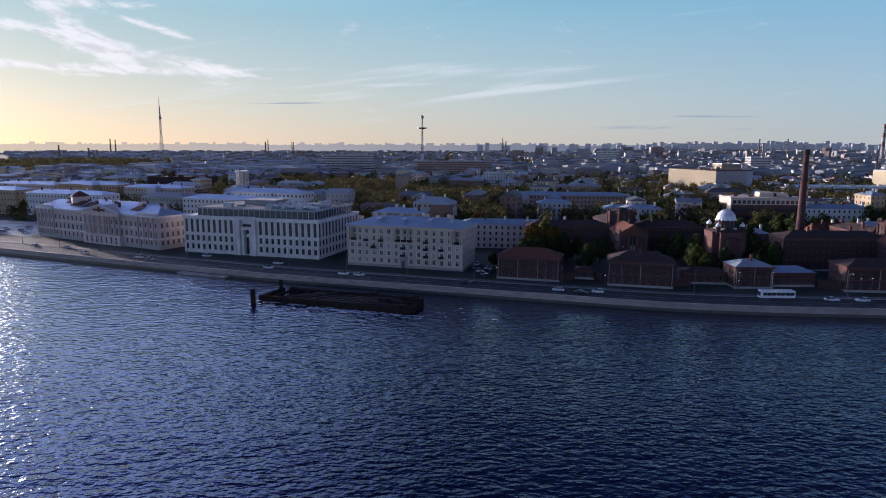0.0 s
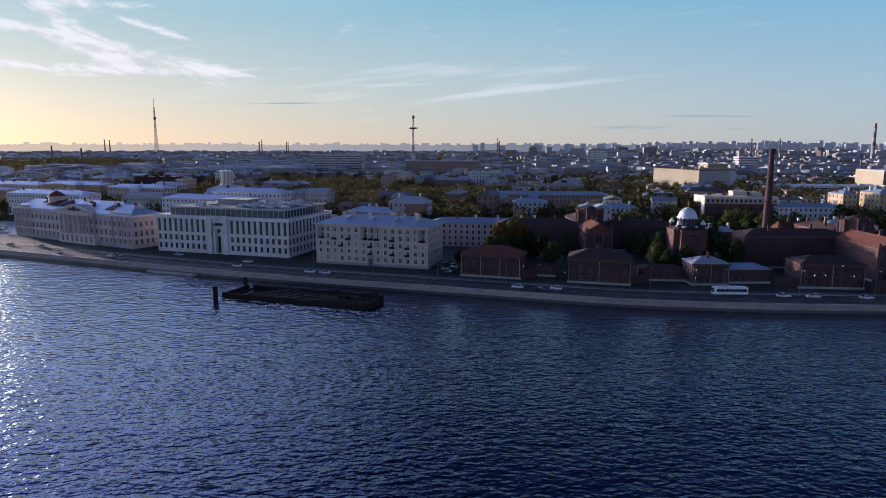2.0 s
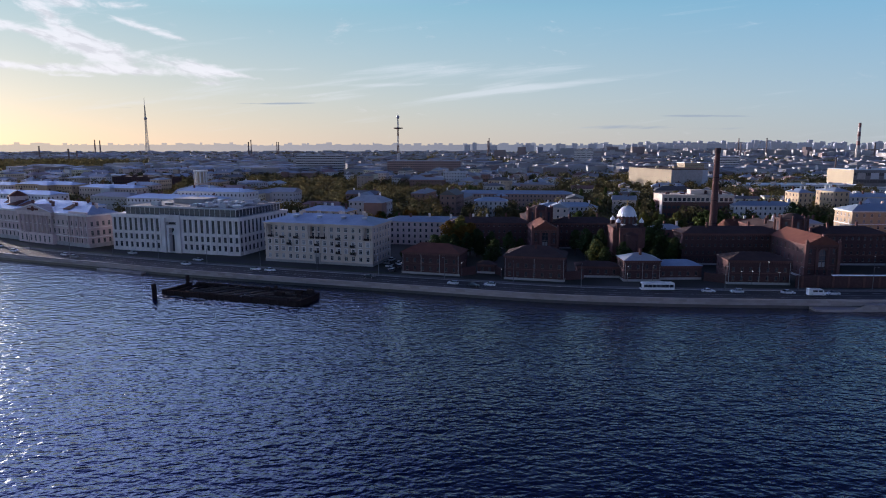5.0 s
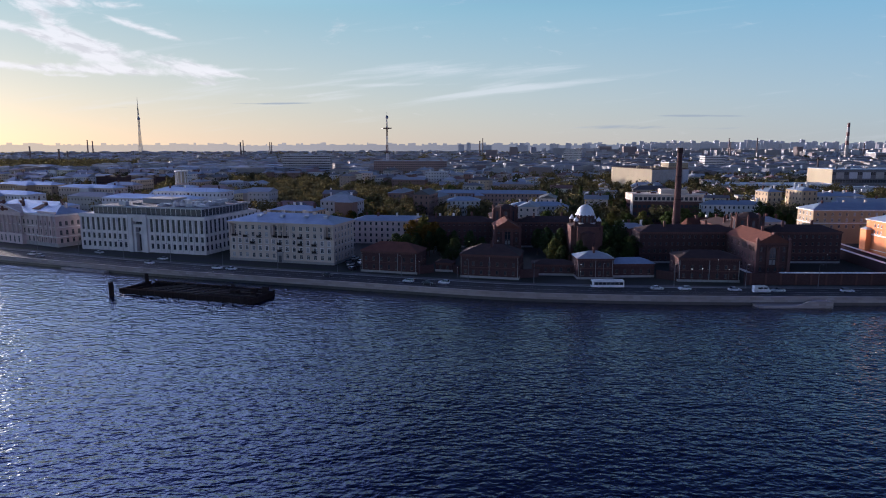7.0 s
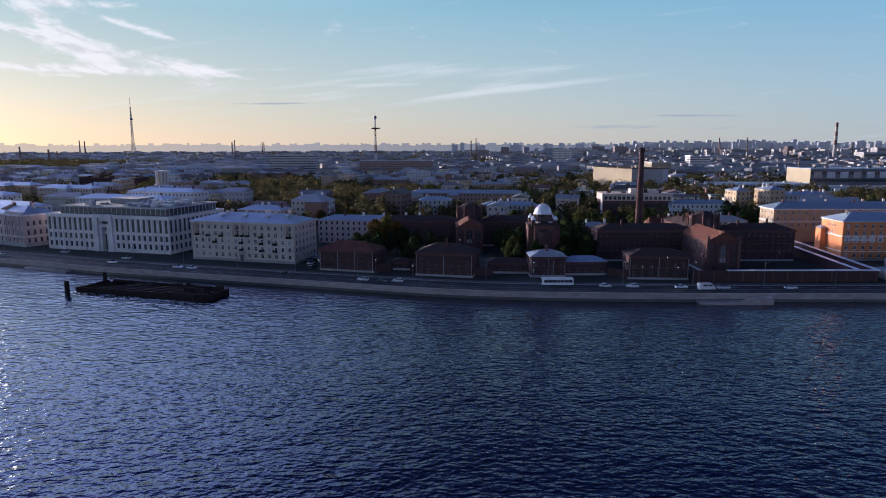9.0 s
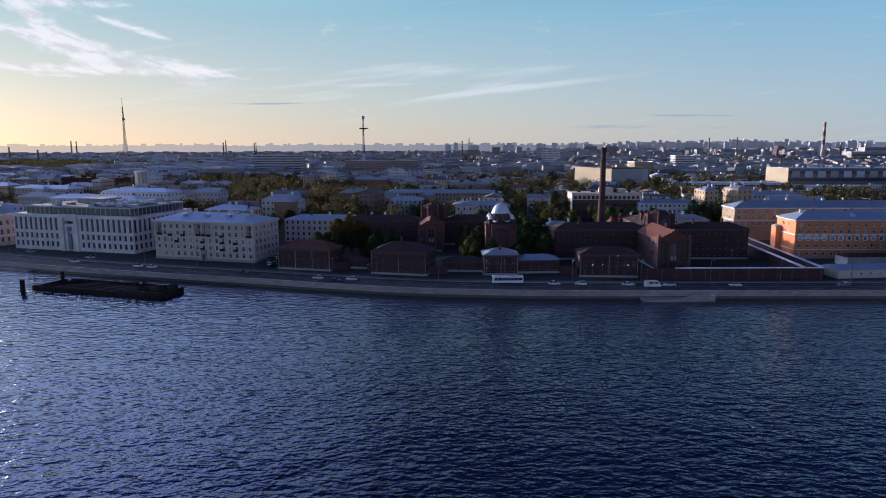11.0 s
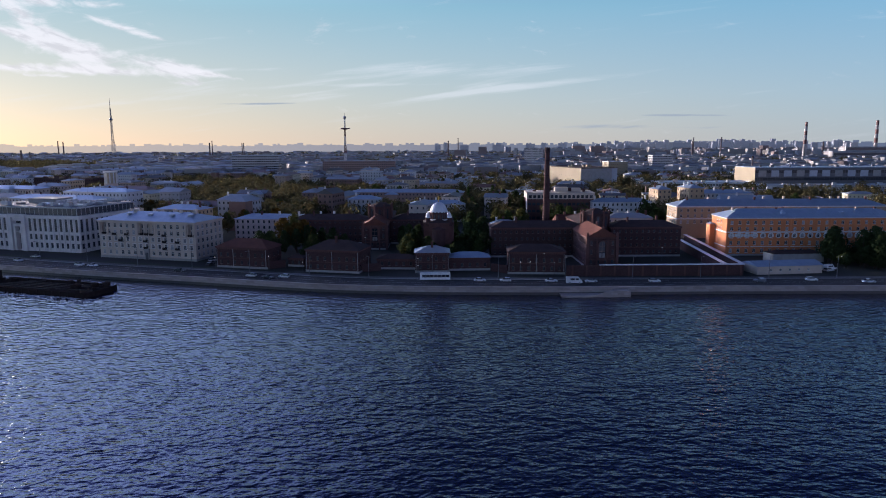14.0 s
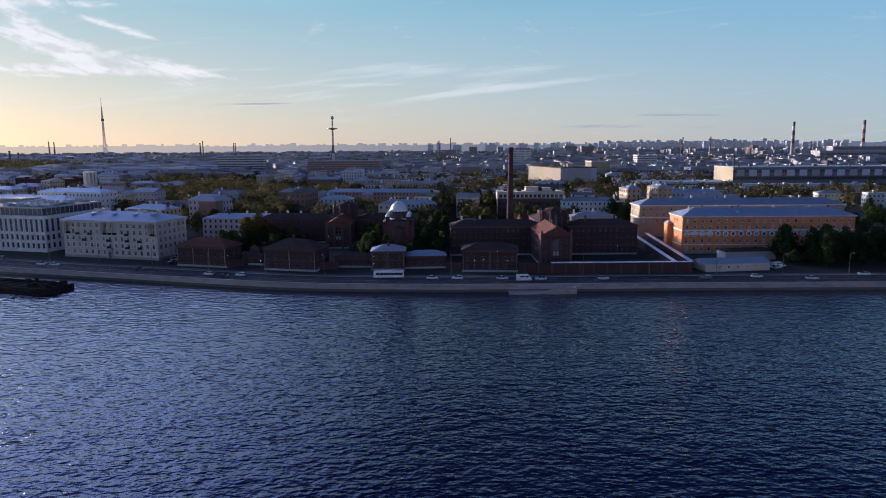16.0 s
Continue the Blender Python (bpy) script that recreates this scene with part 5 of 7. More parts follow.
# ---- the orange building and its neighbours ----
def orange():
    w, d, h = 84.0, 17.0, 18.2
    b = thing("orange_building", "orange five-storey building with white bands and blue-grey roof", "building", pose(243.0, 275.5, G, 0, 0, -0.4))
    sills = [1.5, 5.2, 8.7, 12.0, 15.0]
    rows = {"front": [(22, 1.4, z, 1.9 if k < 3 else 1.7, 0.6) for k, z in enumerate(sills)], "left": [(3, 1.1, z, 1.5, 5.0) for z in sills[3:]]}
    walls_with_windows(b, "wall", w, d, h, rows, PLASTER_ORANGE, sides=("front", "left"), frame_mat=WHITE_TRIM)
    part("band", ring(ring(Shape(), w, d, 11.0, 11.6, 0.2), w, d, 4.2, 4.5, 0.14), WHITE_TRIM, b, "white string courses")
    part("cornice", ring(Shape(), w, d, h - 0.4, h, 0.5), WHITE_TRIM, b)
    part("plinth", ring(Shape(), w, d, 0, 0.9, 0.12), STONE_TRIM, b)
    for u in even(w, 22, 1.4, 0.6):
        s = Shape()
        for k in range(7):
            a0, a1 = math.pi * k / 7, math.pi * (k + 1) / 7
            s.beam((u + 0.7 - 1.05 * math.cos(a0), -0.1, 10.0 + 0.8 * math.sin(a0)), (u + 0.7 - 1.05 * math.cos(a1), -0.1, 10.0 + 0.8 * math.sin(a1)), 0.42)
        s.box(u - 0.62, u - 0.06, -0.2, -0.02, 8.9, 10.0).box(u + 1.46, u + 2.02, -0.2, -0.02, 8.9, 10.0).box(u - 0.3, u + 1.7, -0.2, -0.02, 8.45, 8.65)
        part("arched_surround", s, WHITE_TRIM, b)
    for i in (0, 3, 8, 13, 18, 22):
        x = min(max(w * i / 22, 0.4), w - 0.4)
        part("pilaster", Shape().box(x - 0.35, x + 0.35, -0.2, -0.02, 0.9, h - 0.9), PLASTER_ORANGE, b)
    part("roof", Shape().hip(0, w, 0, d, h, 3.6, 0.8), METAL_BLUE, b, "blue-grey sheet metal roof")
    part("roof_seams", Shape().seams(0, w, 0, d, h, 3.6, 0.8, 2.2, 0.07), METAL_BLUE, b)
    for x in (6, 13, 27, 31, 48, 66, 75):
        chimney_stack(b, x, 8.0 + (x % 3) * 1.5, h + 2.4, 1.7, BRICK_TRIM if x % 2 else PLASTER_BEIGE, 0.9, 0.6)
    # close row of small white arches over the first bays
    for i in range(9):
        part("arched_surround", Shape().tube([(0.62, 0), (0.62, 0.16)], 10).box(-0.62, 0.62, -0.9, 0.05, 0, 0.16), WHITE_TRIM, b, m=pose(1.6 + i * 1.5, -0.2, 10.1, 90, 0, 0))
    for i in (2, 5):
        part("dormer", pediment(Shape().box(8 + i * 9.5, 9.6 + i * 9.5, 2.4, 5.0, h + 0.8, h + 2.0), 7.8 + i * 9.5, 9.8 + i * 9.5, 2.2, 5.2, h + 2.0, 0.6), METAL_BLUE, b)
    # projecting wing at the end
    part("end_bay", Shape().box(-2.6, -0.02, 12.6, 17, 0, h - 4.6), PLASTER_ORANGE, b)
    part("end_bay_roof", Shape().hip(-2.6, 0, 12.6, 17, h - 4.6, 1.0, 0.3), METAL_BLUE, b)


def ochre():
    w, d, h = 118.0, 16.0, 18.2
    b = thing("ochre_building", "ochre five-storey apartment house with blue-grey metal roof", "apartment house", pose(241.0, 334, G, 0, 0, -0.5))
    sills = [1.6, 5.0, 8.4, 11.8, 15.0]
    rows = {"front": [(30, 1.3, z, 1.8, 0.6) for z in sills[2:]], "left": [(4, 1.3, z, 1.8, 1.0) for z in sills]}
    walls_with_windows(b, "wall", w, d, h, rows, PLASTER_YELLOW, sides=("front", "left"))
    part("band", ring(Shape(), w, d, 10.8, 11.3, 0.2), WHITE_TRIM, b)
    part("cornice", ring(Shape(), w, d, h - 0.6, h, 0.7), WHITE_TRIM, b)
    part("roof", Shape().hip(0, w, 0, d, h, 3.4, 0.8), METAL_BLUE, b)
    for i in range(10):
        chimney_stack(b, 8 + i * 11.2 + (i % 4) * 1.7, 7 + (i % 3) * 2, h + 2.0, 2.4, PLASTER_BEIGE if i % 3 else BRICK_TRIM, 1.0, 0.7)


orange(), ochre()
shed = thing("service_shed", "low pale shed with a grey metal roof", "shed", pose(235.8, 229.6, G, 0, 0, 6))
walls_with_windows(shed, "wall", 28.5, 11, 3.4, {"front": [(5, 1.0, 1.3, 1.0, 4)]}, PLASTER_BEIGE, sides=("front",), style="plain")
part("roof", Shape().hip(0, 28.5, 0, 11, 3.4, 1.5, 0.5, True), METAL_BLUE, shed)
part("gable", Shape().face((0, 0, 3.4), (0, 5.5, 4.85), (0, 11, 3.4)).face((28.5, 0, 3.4), (28.5, 11, 3.4), (28.5, 5.5, 4.85)), STONE_TRIM, shed)
shed2 = thing("dark_shed", "dark garage shed behind the pale one", "shed", pose(256, 256, G, 0, 0, 4))
part("wall", Shape().box(0, 24, 0, 8, 0, 4.0), STONE_TRIM, shed2)
part("roof", Shape().hip(0, 24, 0, 8, 4.0, 1.2, 0.6), METAL_DARK, shed2)


# ---- the city behind ----
PLAIN_WINDOWS = {}


def plain_window(ww, wh):
    if (ww, wh) not in PLAIN_WINDOWS:
        s = Shape().box(-ww / 2, ww / 2, -0.03, 0.03, 0, wh).box(-ww / 2 - 0.1, ww / 2 + 0.1, -0.12, 0.0, -0.12, -0.02)
        PLAIN_WINDOWS[ww, wh] = s.mesh("window")
    return PLAIN_WINDOWS[ww, wh]


def house(x, y, ang, w, d, h, floors, wall=None, roof=None, roof_h=2.4, flat_roof=False, stacks=2, label="pale plastered town house with a metal roof", name="town_house", category="house", group="town houses", win=(1.0, 1.5), gable=False, seed=0, single=False):
    b = thing(name, label, category, pose(x, y, G, 0, 0, ang), group)
    part("wall", Shape().box(0, w, 0, d, 0, h), wall or CITY_WALLS, b)
    s = Shape()
    ww, wh = win
    fl = h / floors
    for k in range(floors):
        z0 = k * fl + fl * 0.28
        n = max(2, int(w / 3.0))
        for i in range(n):
            u = w * (i + 0.5) / n
            if single:
                part("window", plain_window(ww, wh), GLASS, b, m=pose(u, 0, z0))
                continue
            s.box(u - ww / 2, u + ww / 2, -0.05, 0.02, z0, z0 + wh)
        m = max(2, int(d / 3.4))
        for i in range(m):
            u = d * (i + 0.5) / m
            if single:
                part("window", plain_window(ww, wh), GLASS, b, m=pose(0, u, z0, 0, 0, -90))
                part("window", plain_window(ww, wh), GLASS, b, m=pose(w, u, z0, 0, 0, 90))
                continue
            s.box(-0.05, 0.02, u - ww / 2, u + ww / 2, z0, z0 + wh)
            s.box(w - 0.02, w + 0.05, u - ww / 2, u + ww / 2, z0, z0 + wh)
    if s.f:
        part("windows", s, GLASS, b, kind="stuff")
    if flat_roof:
        part("roof", ring(Shape(), w, d, h - 0.2, h + 0.6, 0.15).box(0, w, 0, d, h, h + 0.2), roof or CITY_ROOFS, b)
    else:
        part("roof", Shape().hip(0, w, 0, d, h, roof_h, 0.6, gable), roof or CITY_ROOFS, b)
    rnd = random.Random(seed + int(x * 7 + y * 13))
    if group == "town houses" and not single and not flat_roof and w > 24 and rnd.random() < 0.55:
        a, e = rnd.uniform(0.05, 0.6) * w, rnd.uniform(-1.5, 1.5)
        c = a + rnd.uniform(8, 12)
        deep = rnd.uniform(3, 9)
        part("wing", Shape().box(a, c, -deep, 0.02, 0, h + e - 0.4), wall or CITY_WALLS, b)
        part("wing_roof", Shape().hip(a, c, -deep, d * 0.5, h + e - 0.4, roof_h * 0.9, 0.5, rnd.random() < 0.5), roof or CITY_ROOFS, b)
    for i in range(stacks):
        cx, cy = w * (i + rnd.uniform(0.3, 0.7)) / stacks, d * rnd.uniform(0.35, 0.65)
        if flat_roof:
            a, c, e = rnd.uniform(1.5, 5), rnd.uniform(1.5, 4), rnd.uniform(1.2, 2.8)
            part("roof_hut", Shape().box(cx - a / 2, cx + a / 2, cy - c / 2, cy + c / 2, h, h + e).box(cx - a / 2 - 0.1, cx + a / 2 + 0.1, cy - c / 2 - 0.1, cy + c / 2 + 0.1, h + e, h + e + 0.15), wall or CITY_WALLS, b)
        else:
            chimney_stack(b, cx, cy, h + roof_h * 0.4, roof_h * 0.6 + 1.3, STONE_WHITE if rnd.random() < 0.5 else BRICK_TRIM, 1.1, 0.7)
    return b


TAKEN = []      # (x, y, radius) of places already built on


def claim(x, y, w, d, ang=0):
    c = Matrix.Rotation(radians(ang), 2) @ Vector((w / 2, d / 2))
    TAKEN.append((x + c.x, y + c.y, max(w, d) * 0.55, ))


def known(x, y, ang, w, d, h, floors, **k):
    claim(x, y, w, d, ang)
    return house(x, y, ang, w, d, h, floors, single=y < 447 and x > -120, **k)


known(-54, 340, -15, 27, 14, 17.5, 5, wall=PLASTER_YELLOW, roof=METAL_BLUE, stacks=4, label="ochre plastered house with many chimneys")
known(-100, 345, -15, 38, 14, 14.5, 4, wall=PLASTER_PALE, roof=METAL_BLUE, stacks=4, label="pale town house with blue-grey roof")
known(-8, 334, -8, 62, 14, 12.4, 4, wall=PLASTER_PINK, roof=METAL_BLUE, stacks=6, label="long pinkish house with blue-grey metal roof")
known(43.5, 421, -4, 22, 13, 15.8, 5, wall=PLASTER_WHITE, roof=METAL_BLUE, label="white five-storey house with small windows")
known(86.5, 421, -2, 39, 14, 12.2, 4, wall=PLASTER_WHITE, roof=METAL_BLUE, stacks=3, label="white house with a blue-grey metal roof")
known(30, 520, -6, 98, 18, 13.6, 4, wall=BRICK_PALE, roof=METAL_BLUE, stacks=5, label="long brown brick building with blue-grey roof")
w4 = known(168.7, 421, -3, 46, 22, 19.4, 4, wall=BRICK_TRIM, roof=METAL_PALE, flat_roof=True, stacks=4, label="brown brick building with a white top storey", win=(2.2, 1.8))
part("top_storey", Shape().box(-0.3, 46.3, -0.3, 22.3, 15.4, 19.6).box(-0.6, 46.6, -0.6, 22.6, 19.6, 20.0).box(20, 29, 7, 15, 20.0, 23.0).box(32, 38, 8, 14, 20.0, 22.4), PLASTER_BEIGE, w4, "cream top storey")
for i in range(15):
    part("top_window", Shape().box(1 + i * 3, 3 + i * 3, -0.38, -0.28, 16, 18.2), GLASS, w4)
part("end_panel", Shape().box(-0.55, -0.02, -0.6, 5.5, 0, 20.4), PLASTER_BEIGE, w4)
known(135.5, 331, -4, 16, 11, 8.6, 2, wall=BRICK_TRIM, roof=METAL_PALE, stacks=3, label="low brick house with a pale metal roof")
known(173, 322, 8, 19, 13, 10.4, 3, wall=BRICK, roof=METAL_RUST, roof_h=4.2, stacks=3, label="brick house with a red-brown metal roof", gable=True)
known(212, 411, -2, 40, 14, 14.0, 4, wall=PLASTER_PALE, roof=METAL_BLUE, stacks=6, label="pale house with blue-grey roof and chimneys")
known(204, 343, -6, 26, 13, 10.8, 3, wall=PLASTER_PALE, roof=METAL_PALE, stacks=5, label="low house with a pale metal roof")
known(263, 430, 6, 10, 15, 21.0, 6, wall=PLASTER_YELLOW, roof=METAL_BLUE, stacks=3, label="ochre house end lit by the low sun")
known(283, 424, 6, 11, 18, 22.2, 6, wall=PLASTER_YELLOW, roof=METAL_BLUE, stacks=4, label="ochre house end with tall chimneys")
known(292, 446, -4, 46, 14, 17.0, 5, wall=PLASTER_PALE, roof=METAL_BLUE, stacks=6, label="pale apartment house with many chimneys")
known(-193, 425, -16, 72, 16, 17.6, 5, wall=PLASTER_PALE, roof=METAL_BLUE, stacks=5, label="grey five-storey block with blue-grey roofs")
known(-168, 448, -16, 56, 16, 20.5, 5, wall=PLASTER_PALE, roof=METAL_BLUE, stacks=4, label="grey block with a set-back upper roof")
known(-250, 405, -26, 60, 15, 15.5, 4, wall=PLASTER_PALE, roof=METAL_BLUE, stacks=5, label="pale classical wing with pale blue roof")
for k, (x, y, w) in enumerate(((-440, 590, 70), (-366, 566, 66), (-296, 545, 60), (-420, 500, 80), (-335, 476, 74))):
    known(x, y, -17, w, 16, 17.0 + (k % 2) * 1.5, 4, wall=PLASTER_YELLOW if k % 2 else PLASTER_PALE, roof=METAL_BLUE, stacks=5, label="long ochre and white classical institute building")
known(-372, 745, -8, 76, 20, 15.5, 4, wall=BRICK, roof=METAL_DARK, flat_roof=True, stacks=5, label="dark brown brick factory block")
known(-219, 1008, -3, 75, 16, 37.5, 10, wall=PLASTER_WHITE, roof=METAL_PALE, flat_roof=True, stacks=3, label="white ten-storey slab hotel", name="slab_block", category="tower block", group="slab blocks", win=(2.6, 1.7))
known(-75, 1007, -2, 115, 15, 28.5, 8, wall=BRICK_PALE, roof=METAL_PALE, flat_roof=True, stacks=6, label="long brown brick apartment slab", name="slab_block", category="tower block", group="slab blocks", win=(1.8, 1.6))
known(17.6, 715, -6, 25, 14, 23.0, 7, wall=PLASTER_WHITE, roof=METAL_PALE, flat_roof=True, stacks=2, label="pale seven-storey apartment block", name="slab_block", category="tower block", group="slab blocks")
hall = known(271, 712, 16, 47, 88, 26.0, 2, wall=CREAM_RENDER, roof=METAL_DARK, flat_roof=True, stacks=5, label="large cream factory hall with blank walls", name="factory_hall", category="factory", group="factory halls", win=(0.3, 0.3))
# thin sheet over the cream front, greyed because that side lies in shade
part("front_cladding", Shape().box(0, 40, -0.15, -0.02, 0, 25.4), STONE_TRIM, hall, "front painted grey for its shade")
part("end_cladding", Shape().box(40, 47.1, -0.15, -0.02, 0, 25.4), METAL_PALE, hall, "pale blue sheet front")
known(345, 660, -4, 100, 40, 12.0, 3, wall=PLASTER_PALE, roof=METAL_PALE, flat_roof=True, stacks=7, label="low factory hall with pale roof", name="factory_hall", category="factory", group="factory halls", win=(2.4, 1.6))
hall2 = known(473.6, 716, 0, 210, 51, 25.5, 3, wall=ROOF_FELT, roof=METAL_BLUE, flat_roof=True, stacks=9, label="long grey factory hall with ribbon windows", name="factory_hall", category="factory", group="factory halls", win=(2.7, 3.4))
part("end_cladding", Shape().box(-0.2, -0.06, -0.1, 51.1, 0, 25.6), CREAM_RENDER, hall2, "cream end wall")
for i in range(14):
    part("front_panel", Shape().box(4 + i * 14.8, 13 + i * 14.8, -0.3, -0.06, 15.5, 22.5), METAL_PALE if i % 3 else STONE_TRIM, hall2, "pale sheet panel")
known(440, 660, -3, 160, 22, 9.0, 2, wall=PLASTER_WHITE, roof=METAL_PALE, flat_roof=True, stacks=6, label="low white factory wing", name="factory_hall", category="factory", group="factory halls")
known(497, 1142, 8, 38, 18, 33.0, 8, wall=PLASTER_WHITE, roof=METAL_PALE, flat_roof=True, stacks=1, label="white office tower with ribbon windows", name="slab_block", category="tower block", group="slab blocks", win=(2.8, 1.7))
known(356, 912, 10, 30, 22, 28.0, 5, wall=CREAM_RENDER, roof=METAL_PALE, flat_roof=True, stacks=2, label="cream factory tower with small windows", name="factory_hall", category="factory", group="factory halls", win=(0.8, 0.8))
known(327, 1600, -20, 42, 24, 43.0, 10, wall=PLASTER_WHITE, roof=METAL_DARK, flat_roof=True, stacks=2, label="pale office slab in the distance", name="slab_block", category="tower block", group="slab blocks", win=(2.0, 1.7))

tank = thing("white_columned_tower", "round pale tower crowned by a white frame", "tower", pose(-219, 621, G))
part("wall", Shape().tube([(6.2, 0), (6.2, 16.5)], 16), PLASTER_PALE, tank)
for i in range(10):
    a = 2 * math.pi * i / 10
    part("post", Shape().beam((5.6 * math.cos(a), 5.6 * math.sin(a), 16.5), (5.6 * math.cos(a), 5.6 * math.sin(a), 27), 0.9), WHITE_TRIM, tank)
part("core", Shape().tube([(4.4, 16.5), (4.4, 27)], 14), PLASTER_PALE, tank)
part("rim", Shape().tube([(6.3, 27), (6.3, 28.4)], 16), WHITE_TRIM, tank)


def taken(x, y, r):
    if y < 372 + max(0.0, -x) * 0.32 and x < 400 or y < 470 and x > 330:
        return True
    return any((x - a) ** 2 + (y - b) ** 2 < (r + c) ** 2 for a, b, c in TAKEN)


TAKEN += [(-340, 690, 58), (-325, 640, 42), (-300, 715, 40)]     # open yards before the brown factory block
PARKS = [(-700, 1170, 95), (-850, 1330, 165), (-1040, 1560, 220), (-600, 1190, 50), (-740, 1500, 110), (-70, 640, 75), (-150, 790, 80), (20, 600, 40), (130, 560, 45), (520, 560, 60), (-20, 455, 40), (600, 620, 60), (-110, 560, 50)]
rnd = random.Random(11)
free = []
count = 0
cell = 41.0
rot = radians(-13)
for j in range(-6, 26):
    for i in range(-24, 34):
        bx, by = i * cell + rnd.uniform(-5, 5), 420 + j * cell * 0.78 + rnd.uniform(-4, 4)
        x, y = bx * math.cos(rot) - (by - 420) * math.sin(rot) - 20, bx * math.sin(rot) + (by - 420) * math.cos(rot) + 420
        if not (385 < y < 960) or not (-0.72 * y - 30 < x < 0.72 * y + 150):
            continue
        if any((x - a) ** 2 + (y - b) ** 2 < c * c for a, b, c in PARKS):
            continue
        pick = rnd.random()
        w, d = rnd.uniform(15, 41), rnd.uniform(10, 15)
        turned = rnd.random() < 0.35
        if pick > 0.66 or count >= 290 or taken(x, y, w * 0.42):
            if not taken(x, y, 3):
                free.append((x, y))
            continue
        ang = -13 + rnd.uniform(-3, 3) + (90 if turned else 0)
        low = x > 120 and y > 480
        floors = rnd.choice((2, 3, 3)) if low else rnd.choice((3, 4, 4, 5))
        c = Matrix.Rotation(radians(ang), 2) @ Vector((w / 2, d / 2))
        house(x - c.x, y - c.y, ang, w, d, floors * 3.5 + 1.2, floors, flat_roof=low and rnd.random() < 0.6, roof_h=rnd.uniform(1.6, 3.8), stacks=rnd.choice((0, 1, 2, 3)), gable=rnd.random() < 0.35, win=rnd.choice(((0.9, 1.3), (1.0, 1.5), (1.3, 1.3), (0.8, 1.1))), label=rnd.choice(("plastered town house with sheet metal roof", )))
        TAKEN.append((x, y, w * 0.45))
        count += 1

# far city, too many to count
walls, roofs = Shape(), Shape()
rnd = random.Random(5)
for k in range(5200):
    y = 930 * math.exp(rnd.uniform(0, 1.62))
    x = rnd.uniform(-0.74, 0.74) * y + 60
    if math.hypot(x, y) > 4650:
        continue
    if any((x - a) ** 2 + (y - b) ** 2 < (c + 10) ** 2 for a, b, c in PARKS) or any((x - a) ** 2 + (y - b) ** 2 < (c + 14) ** 2 for a, b, c in TAKEN[:40]):
        continue
    w, d, h = rnd.uniform(14, 44), rnd.uniform(9, 15), rnd.choice((6, 9, 12, 15, 18, 20))
    if y > 2200:
        w, d = w * rnd.uniform(0.7, 1.9), d * 1.3
        h = rnd.choice((12, 15, 18, 22, 27, 30, 36)) if x > 0.2 * y else rnd.choice((7, 9, 12, 15, 18))
        h = h if rnd.random() < 0.985 or x < 0 else rnd.uniform(34, 52)
    a = radians(rnd.choice((-13, -13, 77, 5, 30)))
    ca, sa = math.cos(a), math.sin(a)
    q = [(x + ca * u - sa * v, y + sa * u + ca * v) for u, v in ((0, 0), (w, 0), (w, d), (0, d))]
    n = len(walls.v)
    walls.v += [(p[0], p[1], z) for z in (G, G + h) for p in q]
    walls.f += [tuple(n + t for t in f) for f in ((0, 1, 5, 4), (1, 2, 6, 5), (2, 3, 7, 6), (3, 0, 4, 7))]
    n = len(roofs.v)
    roofs.v += [(p[0], p[1], G + h) for p in q]
    roofs.f.append((n, n + 1, n + 2, n + 3))
    if h < 25 and rnd.random() < 0.6:
        e = 0.25
        n = len(roofs.v)
        rr = [((q[0][0] + q[3][0]) / 2 * (1 - e) + (q[1][0] + q[2][0]) / 2 * e, (q[0][1] + q[3][1]) / 2 * (1 - e) + (q[1][1] + q[2][1]) / 2 * e),
              ((q[0][0] + q[3][0]) / 2 * e + (q[1][0] + q[2][0]) / 2 * (1 - e), (q[0][1] + q[3][1]) / 2 * e + (q[1][1] + q[2][1]) / 2 * (1 - e))]
        roofs.v += [(p[0], p[1], G + h + 0.05) for p in q] + [(p[0], p[1], G + h + 1.7) for p in rr]
        roofs.f += [tuple(n + t for t in f) for f in ((0, 1, 5, 4), (1, 2, 5), (2, 3, 4, 5), (3, 0, 4))]
far = thing("far_city", "distant low city of pale houses and blocks", "city", pose(0, 0, 0), kind="stuff")
part("walls", walls, CITY_WALLS_HAZED, far, kind="stuff")
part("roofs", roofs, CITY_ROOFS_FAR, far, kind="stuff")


# high blocks at the horizon; faint emission paints haze, like the backdrop just behind
sky_b = SKYLINE_HAZE_WALLS.node_tree.nodes["Principled BSDF"]
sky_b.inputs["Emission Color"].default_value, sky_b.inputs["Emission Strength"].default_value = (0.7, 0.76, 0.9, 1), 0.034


def tower_block(x, y, w, d, h, ang, mat):
    t = thing("tower_block", "grey high-rise apartment block on the hazy skyline", "tower block", pose(x, y, G, 0, 0, ang), "skyline tower blocks")
    s = Shape().box(0, w, 0, d, 0, h)
    for k in range(max(1, int(w / 22))):
        s.box(6 + k * 22, 12 + k * 22, d * 0.2, d * 0.8, h, h + 3)
    for k in range(1, int(w / 9)):
        s.box(k * 9 - 0.9, k * 9 + 0.9, -1.4, 0, 3, h - 2)
    part("wall", s, mat, t)
    part("roof_edge", Shape().box(-0.4, w + 0.4, -0.4, 0.2, h - 0.5, h + 0.7), mat, t)
    return t


